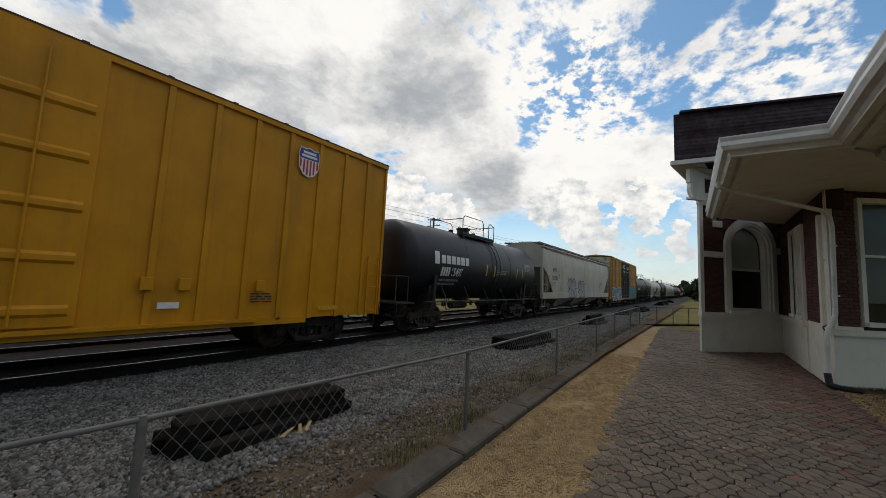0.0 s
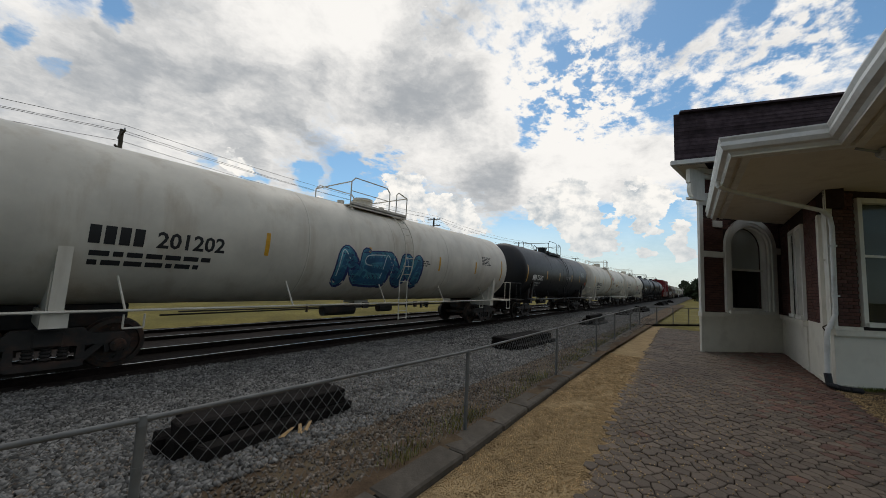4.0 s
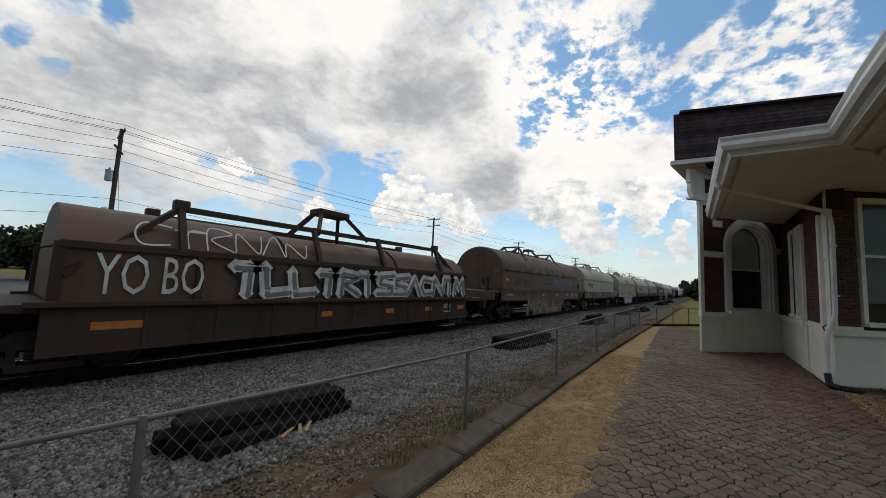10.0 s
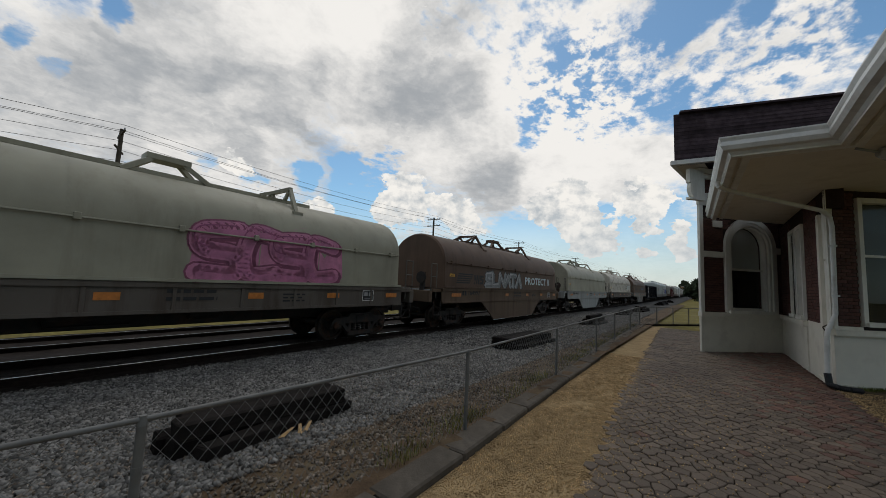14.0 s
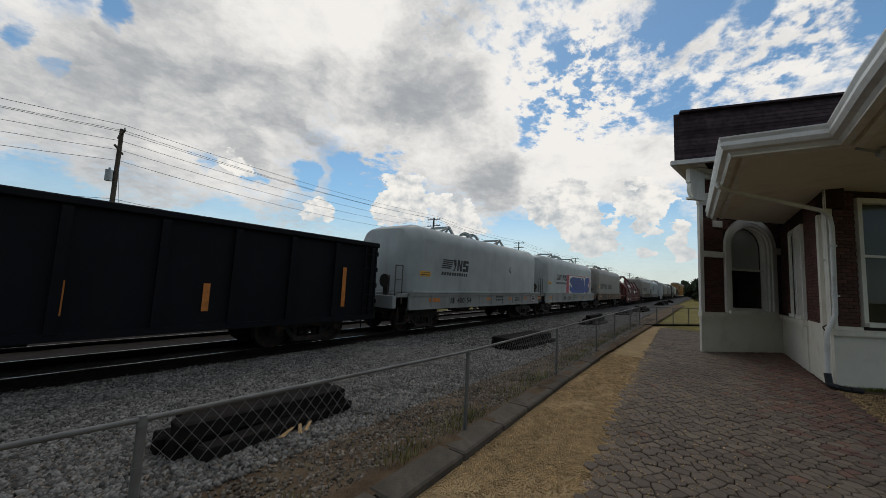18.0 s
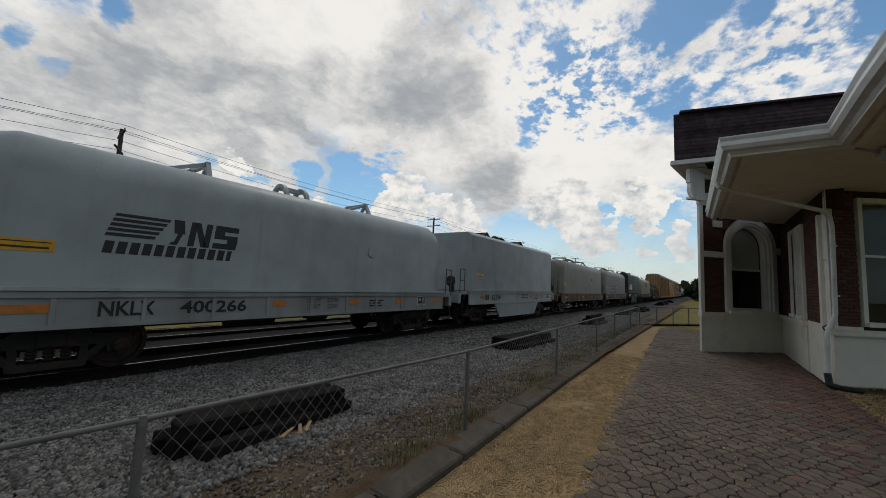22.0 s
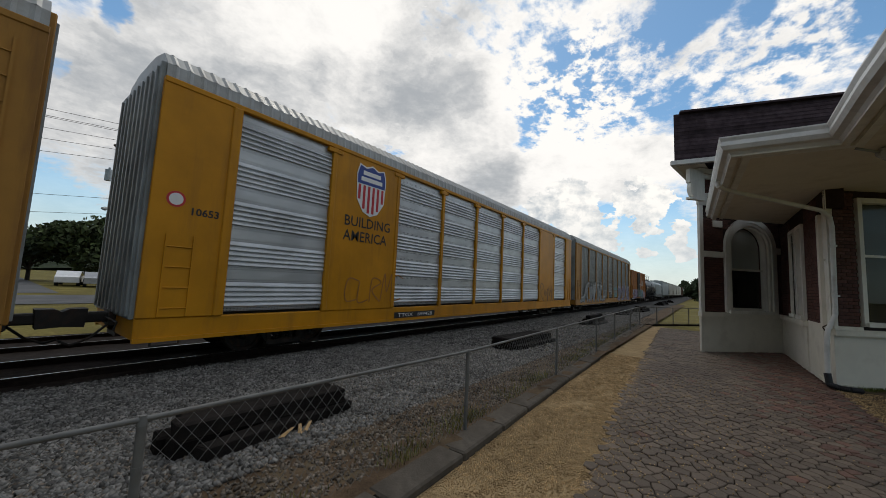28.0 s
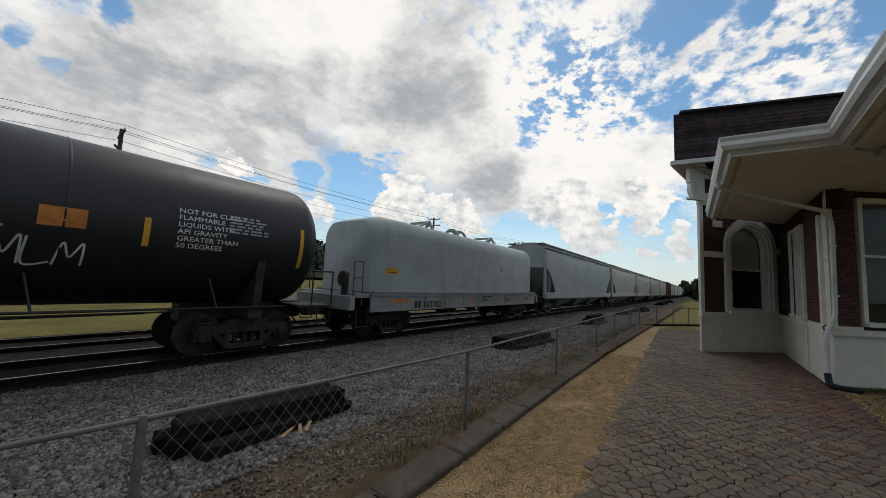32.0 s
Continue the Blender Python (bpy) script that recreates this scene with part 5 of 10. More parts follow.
build_poles()
LEAF = by_random(mat("tree_leaves", (0.055, 0.075, 0.022), 0.8, 0, 0.3, 0.5, 0), 0.5)
LEAF_D = by_random(mat("dark_tree_leaves", (0.028, 0.042, 0.016), 0.8, 0, 0.3, 0.5, 0), 0.5)
LEAF_Y = by_random(mat("yellow_green_leaves", (0.16, 0.16, 0.03), 0.8, 0, 0.3, 0.5, 0), 0.4)
BARK = mat("bark", (0.05, 0.04, 0.032), 0.9, 0, 0.3, 4, 0.6, 25)


def leaf_cloud(centres, radii, count, size, seed, squash=0.8):
    """Leaf sprays as small tilted quads spread through a set of clumps."""
    rng = np.random.default_rng(seed)
    c, r = np.array(centres, float), np.array(radii, float)
    pick = rng.choice(len(c), count, p=r ** 2 / (r ** 2).sum())
    d = rng.normal(size=(count, 3))
    d /= np.linalg.norm(d, axis=1)[:, None]
    rad = r[pick] * rng.uniform(0.45, 1.08, count) ** 0.6
    p = c[pick] + d * rad[:, None] * np.array([1, 1, squash])
    a, b = rng.normal(size=(count, 3)), rng.normal(size=(count, 3))
    a /= np.linalg.norm(a, axis=1)[:, None]
    b -= (a * b).sum(1)[:, None] * a
    b /= np.linalg.norm(b, axis=1)[:, None]
    s = (size * rng.uniform(0.5, 1.2, count))[:, None]
    v = np.stack([p - a * s, p - b * s * 0.5, p + a * s, p + b * s * 0.5], 1)
    m = Mesh()
    m.v = [tuple(x) for x in v.reshape(-1, 3)]
    m.f = [(4 * i, 4 * i + 1, 4 * i + 2, 4 * i + 3) for i in range(count)]
    m.m = [0] * count
    return m


def tree(x, y, h, r, seed, leaf, label, count=2600, size=0.32, low=0.22):
    rnd = random.Random(seed)
    z = land(x, y)
    t = thing("tree", label, "tree", at=pose(x, y, z))
    m = Mesh().cyl((0, 0, -0.3), (0, 0, h * 0.35), 0.035 * h, 9, 0.024 * h)
    top = Vector((rnd.uniform(-0.3, 0.3), rnd.uniform(-0.3, 0.3), h * 0.8))
    m.cyl((0, 0, h * 0.35), top, 0.024 * h, 8, 0.006 * h)
    cs, rs = [], []
    for i in range(16):
        a = rnd.uniform(0, 6.28)
        f = rnd.uniform(low + 0.1, 0.9)
        wide = r * math.sqrt(max(0.05, 1 - ((f - 0.52) / 0.48) ** 2))
        d = rnd.uniform(0.35, 0.8) * wide
        c = Vector((math.cos(a) * d, math.sin(a) * d, h * f))
        m.cyl((0, 0, h * max(0.2, f - 0.25)), c, 0.012 * h, 6, 0.003 * h)
        cs.append(c)
        rs.append(rnd.uniform(0.28, 0.5) * r)
    part("trunk", m, BARK, t, smooth=True)
    part("crown", leaf_cloud(cs, rs, count, size, seed), leaf, t, recalc=False)
    return t


tree(-62, 7.5, 7.6, 4.6, 41, LEAF, "broad leafy green tree across the street", 4200, 0.42)
tree(-66, 4.0, 6.4, 3.8, 48, LEAF_D, "dense dark green tree across the street", 2600, 0.38)
tree(-70, -3.5, 6.6, 4.0, 42, LEAF_D, "dark green roadside tree", 2600, 0.42)
tree(-72, -12, 7.0, 4.4, 43, LEAF_D, "dark green roadside tree", 2200, 0.42)
tree(-58, 12.5, 5.5, 2.6, 44, LEAF_D, "small dark green tree by the street", 1500, 0.3)
tree(-42, 18.5, 4.6, 2.3, 45, LEAF_Y, "yellow-green willow-like bush by the street", 2600, 0.24, 0.02)
tree(-44, 21.5, 4.2, 2.2, 49, LEAF_Y, "yellow-green bush by the street", 2000, 0.24, 0.02)
tree(-52, 13, 3.0, 1.5, 46, LEAF_D, "dark shrub in front of the white house", 900, 0.22, 0.02)
tree(-15, 420, 15, 6, 47, LEAF_D, "tall dark tree far down the line", 1500, 1.2, 0.02)
for i_, (x_, y_, h_, r_) in enumerate(((9, 150, 9, 6), (13, 165, 12, 7), (12, 138, 9, 5), (18, 180, 13, 8), (6, 190, 9, 6), (-2, 330, 10, 6), (16, 120, 8, 5), (0.5, 105, 5.5, 3.4), (3.5, 98, 6.5, 3.6), (-3.0, 150, 5.0, 3.0))):
    tree(x_, y_, h_, r_, 60 + i_, LEAF_D, "dark green tree beyond the lawn", 1800, 0.7, 0.05)


HILL = mat("hill_undergrowth", (0.022, 0.032, 0.013), 0.95, 0, 0.3, 0.06, 0.0)


def build_hill():
    xs = steps((-620, -150, 24))
    ys = steps((-140, 900, 24))

    def height(x, y):
        a = math.exp(-((y - 165) / 150) ** 2) * math.exp(-((x + 330) / 130) ** 2) * 31
        b = math.exp(-((y - 520) / 240) ** 2) * math.exp(-((x + 420) / 150) ** 2) * 36
        c = math.exp(-((y + 40) / 90) ** 2) * math.exp(-((x + 480) / 120) ** 2) * 14
        return -1.5 + a + b + c + 5 * noise.noise(Vector((x / 60, y / 60, 0.3)))
    hill = sheet("wooded_hill", xs, ys, height, HILL, "dark green wooded hill behind the town", "hill")
    rng = random.Random(9)
    cs, rs = [], []
    for _ in range(2600):
        x, y = rng.uniform(-520, -170), rng.uniform(-90, 800)
        z = height(x, y)
        if z > 5:
            cs.append((x, y, z + 2))
            rs.append(rng.uniform(3.0, 6.5))
    tagged(part("hill_woods", leaf_cloud(cs, rs, 60000, 2.3, 10), LEAF_D, recalc=False), "dense dark green woods covering the hill", "woods", kind="stuff")


build_hill()
SIDING = mat("white_siding", (0.72, 0.72, 0.7), 0.6, 0, 0.05, 1, 0.05, 20)
ROOF_G = mat("grey_shingle_roof", (0.07, 0.075, 0.08), 0.85, 0, 0.2, 2, 0.3, 20)
DARKPANE = mat("dark_window_pane", (0.02, 0.022, 0.025), 0.15, 0, 0.1, 2, 0)
RED_TRIM = mat("red_painted_fascia", (0.42, 0.02, 0.02), 0.5, 0, 0.08, 2, 0.02)


def house(x, y, w, d, h, roof_h, turn, label):
    t = thing("house", label, "house", "houses across the street", at=pose(x, y, -0.3, 0, 0, turn))
    part("wall", Mesh().box(-d / 2, d / 2, -w / 2, w / 2, -0.3, h), SIDING, t)
    o = 0.45
    part("roof", Mesh().add([(-d / 2 - o, -w / 2 - o, h - 0.1), (d / 2 + o, -w / 2 - o, h - 0.1), (d / 2 + o, w / 2 + o, h - 0.1), (-d / 2 - o, w / 2 + o, h - 0.1), (0, -w / 2 - o, h + roof_h), (0, w / 2 + o, h + roof_h)], [(0, 1, 4), (1, 2, 5, 4), (2, 3, 5), (3, 0, 4, 5), (0, 3, 2, 1)]), ROOF_G, t, "grey shingle gable roof")
    part("chimney", Mesh().box(-0.3, 0.3, w * 0.15, w * 0.15 + 0.6, h + roof_h * 0.5, h + roof_h + 0.6), BRICK, t)
    for k in range(max(2, int(w / 2.6))):
        yy = -w / 2 + 1.2 + k * (w - 2.4) / max(1, int(w / 2.6) - 1)
        win = part("window", Mesh().box(d / 2, d / 2 + 0.05, yy - 0.5, yy + 0.5, 0.9, 2.2), TRIM, t)
        part("pane", Mesh().box(d / 2 + 0.05, d / 2 + 0.06, yy - 0.42, yy + 0.42, 0.98, 2.12), DARKPANE, win)
    return t


house(-60, 17.5, 7, 8, 3.2, 2.3, 0, "white cottage with a dark grey gable roof")
house(-58, 24.5, 9, 8, 3.0, 2.5, 0, "white clapboard house with a grey shingle roof")
house(-57, 17.2, 3.0, 3.2, 2.9, 1.6, 90, "small white gabled porch wing with an arched entry")


def build_shop():
    t = thing("roadside_shop", "low white shop with a red fascia canopy", "shop", at=pose(-62, 62, -0.3))
    part("wall", Mesh().box(-6, 6, -14, 12, 0, 3.8), SIDING, t)
    part("canopy_fascia", Mesh().box(5, 10, -9, 16, 4.6, 5.5), RED_TRIM, t, "red canopy fascia with a white band")
    part("fascia_band", Mesh().box(10, 10.06, -9, 16, 4.6, 4.9), SIDING, t)
    for k in range(4):
        part("window", Mesh().box(6, 6.06, -12 + k * 3.2, -9.6 + k * 3.2, 0.9, 2.8), DARKPANE, t)
    for y in (-7, 4, 14):
        part("canopy_post", Mesh().cyl((8, y, 0), (8, y, 4.6), 0.18, 10), SIDING, t)


build_shop()
CARP = [paint("white_car_paint", (0.75, 0.75, 0.74), 0.3, 0.1), paint("silver_car_paint", (0.35, 0.36, 0.37), 0.3, 0.1), paint("dark_car_paint", (0.03, 0.035, 0.05), 0.3, 0.1), paint("teal_car_paint", (0.05, 0.2, 0.22), 0.3, 0.1)]
TYRE = mat("tyre_rubber", (0.018, 0.018, 0.018), 0.8, 0, 0.1, 6, 0.1)


def parked_car(x, y, turn, material, label, tall=0.0):
    t = thing("parked_car", label, "car", "cars parked across the street", at=pose(x, y, -0.27, 0, 0, turn))
    side = [(-2.2, 0.35), (2.25, 0.35), (2.3, 0.75), (1.4, 0.98 + tall * 0.5), (0.7, 1.45 + tall), (-1.1 - tall, 1.48 + tall), (-1.9 - tall * 0.4, 1.02 + tall * 0.6), (-2.25, 0.9)]
    part("body", Mesh().along_x(side, -0.85, 0.85), material, t)
    for s in (-1, 1):
        part("side_window", Mesh().add([(s * 0.86, a, z) for a, z in ((1.15, 1.02 + tall * 0.5), (0.62, 1.38 + tall), (-1.0 - tall, 1.4 + tall), (-1.5 - tall * 0.5, 1.05 + tall * 0.5))], [(0, 1, 2, 3)]), DARKPANE, t)
        for a in (-1.4, 1.4):
            part("wheel", Mesh().cyl((s * 0.62, a, 0.33), (s * 0.88, a, 0.33), 0.33, 16), TYRE, t)
    part("windscreen", Mesh().add([(-0.75, 1.38, 1.0 + tall * 0.5), (0.75, 1.38, 1.0 + tall * 0.5), (0.68, 0.75, 1.42 + tall), (-0.68, 0.75, 1.42 + tall)], [(0, 1, 2, 3)]), DARKPANE, t)
    return t


parked_car(-52, 6.0, 78, CARP[0], "white sedan parked across the street")
parked_car(-50, 7.6, 82, CARP[1], "silver hatchback parked across the street")
parked_car(-56, 12.0, 5, CARP[1], "silver car parked by the trees")
parked_car(-60, -1.5, 70, CARP[2], "dark pickup-like car in the lot", 0.25)
parked_car(-66, -6, 60, CARP[2], "dark car in the parking lot", 0.2)
parked_car(-55, -8, 80, CARP[3], "teal car in the parking lot")
parked_car(-48, 49, 0, CARP[0], "white sport-utility car before the red-roofed shop", 0.3)
parked_car(-50, 40, 10, CARP[2], "dark car before the shop", 0.1)


def light_post(x, y, h, label):
    t = thing("lot_light", label, "light post", "parking-lot light posts", at=pose(x, y, -0.3))
    part("post", Mesh().cyl((0, 0, 0), (0, 0, h), 0.09, 8, 0.06), GALV, t, smooth=True)
    part("head", Mesh().soft_box(-0.12, 0.12, -0.05, 0.5, h - 0.05, h + 0.12, 0.03), GALV, t)


light_post(-56, -6.3, 8.5, "grey steel parking-lot light post with a box head")
light_post(-58, -3.8, 7.4, "grey steel parking-lot light post with a box head")
light_post(-44, 17, 6.0, "slim grey light post by the street")
light_post(-62, -1.2, 7.5, "grey steel parking-lot light post with a box head")

# ---- the train ----
SPEED = 20.97
HW = 1.57
MOVERS, ROLLERS = [], []
GROUP = "cars of the freight train"


def turned_x(prof, n=24):
    """Turned about the x axis: (x, radius) pairs."""
    m = Mesh()
    v, f = [], []
    for x, r in prof:
        for i in range(n):
            a = 2 * math.pi * i / n
            v.append((x, r * math.cos(a), r * math.sin(a)))
    for k in range(len(prof) - 1):
        for i in range(n):
            j = (i + 1) % n
            f.append((k * n + i, k * n + j, (k + 1) * n + j, (k + 1) * n + i))
    f += [tuple(range(n)), tuple((len(prof) - 1) * n + i for i in reversed(range(n)))]
    return m.add(v, f)


WR = 0.46


def wheelset_mesh():
    half = [(0.0, 0.08), (0.62, 0.08), (0.66, 0.14), (0.68, 0.36), (0.682, WR + 0.025), (0.70, WR + 0.025), (0.72, WR + 0.004), (0.82, WR - 0.002), (0.825, 0.38), (0.77, 0.37), (0.75, 0.2), (0.84, 0.15), (0.84, 0.09), (1.06, 0.085), (1.06, 0.125), (1.13, 0.12), (1.14, 0.09)]
    m = turned_x([(-x, r) for x, r in reversed(half[1:])] + half)
    for s in (-1, 1):
        for k in range(3):
            a = 2 * math.pi * k / 3
            y, z = 0.07 * math.cos(a), 0.07 * math.sin(a)
            m.cyl((s * 1.13, y, z), (s * 1.165, y, z), 0.022, 6)
        for k in range(4):
            a = 2 * math.pi * k / 4 + 0.4
            m.box(s * 0.765, s * 0.80, 0.27 * math.cos(a) - 0.02, 0.27 * math.cos(a) + 0.02, 0.27 * math.sin(a) - 0.02, 0.27 * math.sin(a) + 0.02)
    return m


def side_frame_mesh():
    m = Mesh()
    m.along_x([(-1.08, 0.56), (-0.98, 0.68), (-0.5, 0.70), (-0.42, 0.80), (0.42, 0.80), (0.5, 0.70), (0.98, 0.68), (1.08, 0.56), (1.08, 0.50), (-1.08, 0.50)], 0.93, 1.09)
    m.along_x([(-0.46, 0.56), (-0.36, 0.56), (-0.34, 0.15), (-0.46, 0.15)], 0.93, 1.08)
    m.along_x([(0.36, 0.56), (0.46, 0.56), (0.46, 0.15), (0.34, 0.15)], 0.93, 1.08)
    m.along_x([(-0.46, 0.26), (0.46, 0.26), (0.42, 0.14), (-0.42, 0.14)], 0.91, 1.10)
    m.along_x([(-0.76, 0.54), (-0.62, 0.54), (-0.36, 0.28), (-0.40, 0.15)], 0.94, 1.07)
    m.along_x([(0.62, 0.54), (0.76, 0.54), (0.40, 0.15), (0.36, 0.28)], 0.94, 1.07)
    for s in (-1, 1):
        m.along_x([(s * 0.70, 0.55), (s * 1.08, 0.55), (s * 1.06, 0.34), (s * 1.0, 0.34), (s * 0.98, 0.5), (s * 0.80, 0.5), (s * 0.78, 0.34), (s * 0.72, 0.34)], 0.95, 1.07)
    return m


def spring_mesh():
    """One coil spring as a ridged column."""
    m = Mesh()
    for k in range(5):
        z = 0.265 + 0.058 * k
        m.cyl((0, 0, z), (0, 0, z + 0.03), 0.055, 8, 0.082).cyl((0, 0, z + 0.03), (0, 0, z + 0.058), 0.082, 8, 0.055)
    return m


def truck(car, y):
    t = part("truck", lambda: Mesh().soft_box(-1.12, 1.12, -0.19, 0.19, 0.5, 0.76, 0.03).cyl((0, 0, 0.7), (0, 0, 0.86), 0.3, 14), STEEL_DARK, car, "dark cast-steel freight truck", at=pose(0, y, 0), key="truck")
    for s in (1, -1):
        part("side_frame", side_frame_mesh, STEEL_DARK, t, at=pose(0, 0, 0, 0, 0, 0 if s > 0 else 180), key="side_frame")
        for k in (-1, 0, 1):
            part("spring", spring_mesh, STEEL_DARK, t, at=pose(s * 1.0, 0.2 * k, 0), key="spring")
    for s in (-1, 1):
        w = part("wheelset", wheelset_mesh, WHEEL, t, at=pose(0, s * 0.89, WR), smooth=True, key="wheelset")
        ROLLERS.append((w, s * 0.89, car, y))
    part("brake_beam", lambda: Mesh().beam((-0.9, -0.36, 0.4), (0.9, -0.36, 0.4), 0.1, 0.1).beam((-0.9, 0.36, 0.4), (0.9, 0.36, 0.4), 0.1, 0.1), STEEL_DARK, t, key="brake_beam")


def coupler_mesh():
    m = Mesh().soft_box(-0.13, 0.13, 0.0, 0.75, 0.78, 0.98, 0.03)
    m.along_x([(-0.30, 0.72), (0.02, 0.70), (0.05, 1.06), (-0.20, 1.06), (-0.34, 0.98)], -0.17, 0.17)
    m.soft_box(-0.28, 0.28, 0.35, 0.6, 0.70, 1.06, 0.03)
    m.pipe([(0.22, 0.35, 0.75), (0.27, 0.1, 0.5), (0.22, -0.15, 0.38), (0.1, -0.3, 0.46)], 0.025)
    m.pipe([(-0.1, 0.3, 0.9), (0.9, 0.35, 0.85), (0.95, 0.3, 0.7)], 0.018)
    return m


def couplers(car, half):
    for s in (-1, 1):
        part("coupler", coupler_mesh, STEEL_DARK, car, at=pose(0, s * half, 0, 0, 0, 0 if s < 0 else 180), key="coupler")


def under_gear(car, half, z, seed=1):
    """Brake cylinder, reservoir, pipes and levers below the floor."""
    rnd = random.Random(seed)
    m = Mesh()
    m.cyl((0.35, -1.6, z - 0.25), (0.35, -0.4, z - 0.25), 0.17, 12)
    m.cyl((0.5, 0.6, z - 0.22), (0.5, 1.2, z - 0.22), 0.14, 12)
    m.pipe([(0.75, -half * 0.6, z - 0.1), (0.75, half * 0.6, z - 0.1)], 0.018)
    m.pipe([(0.2, -half * 0.62, z - 0.22), (0.3, half * 0.55, z - 0.16)], 0.02)
    for _ in range(7):
        y = rnd.uniform(-half * 0.55, half * 0.55)
        m.box(0.7, 0.76, y, y + rnd.uniform(0.04, 0.3), z - rnd.uniform(0.12, 0.3), z)
    return part("brake_gear", m, STEEL_DARK, car)


def ladder(car, x, y, z0, z1, material, w=0.42, n=None, name="ladder"):
    n = n or max(2, int((z1 - z0) / 0.36))
    m = Mesh()
    for s in (-1, 1):
        m.box(x - 0.02, x + 0.03, y + s * w / 2 - 0.018, y + s * w / 2 + 0.018, z0, z1)
    for i in range(n):
        z = z0 + (i + 0.4) * (z1 - z0) / n
        m.cyl((x + 0.012, y - w / 2, z), (x + 0.012, y + w / 2, z), 0.013, 6)
    return part(name, m, material, car)


def stirrup(car, x, y, z, material, w=0.4, drop=0.42):
    return part("stirrup_step", Mesh().pipe([(x, y - w / 2, z), (x, y - w / 2, z - drop), (x, y + w / 2, z - drop), (x, y + w / 2, z)], 0.018), material, car)


MARKS_FROM = {
    (22.2, 41.75): 0.375,
    (42.95, 61.9): 0.200,
    (62.9, 81.9): -0.200,
    (136.4, 152.95): 0.175,
    (154.1, 169.5): 0.450,
    (171.0, 189.4): 0.650,
    (190.65, 207.0): 0.200,
    (242.3, 255.0): 0.300,
    (257.9, 271.2): 0.150,
    (368.7, 385.2): 0.450,
    (386.9, 398.9): 0.550,
    (400.35, 412.8): 0.125,
    (414.8, 426.7): 0.250,
    (430.9, 443.0): -0.100,
    (446.55, 458.8): 0.225,
    (474.8, 485.15): 0.425,
    (487.55, 500.6): 0.125,
    (516.3, 526.8): 0.500,
    (529.2, 541.9): 0.050,
    (589.0, 615.2): 0.450,
    (616.6, 643.3): 0.200,
    (644.6, 659.8): 0.200,
    (661.2, 676.85): 0.125,
    (678.7, 691.8): 0.400,
}


def rolling(name, label, category, y0, y1):
    """A car of the train, with its middle at y at the start."""
    car = thing(name, label, category, GROUP, at=pose(TRACK_X, (y0 + y1) / 2, 0))
    MARK_Y[0] = MARKS_FROM.get((y0, y1), 0.0)
    MOVERS.append((car, (y0 + y1) / 2))
    return car, (y1 - y0) / 2


CODES = {"400770": "TILX", "5433": "SHQX", "717647": "CBTX", "400266": "NKLX", "494679": "AOK"}


# -- tank cars --
def tank_surf(R, zc, h):
    def surf(y, z):
        e = 0.0
        return math.sqrt(max(0.01, R * R - min(R * R * 0.98, (z - zc) ** 2)))
    return surf


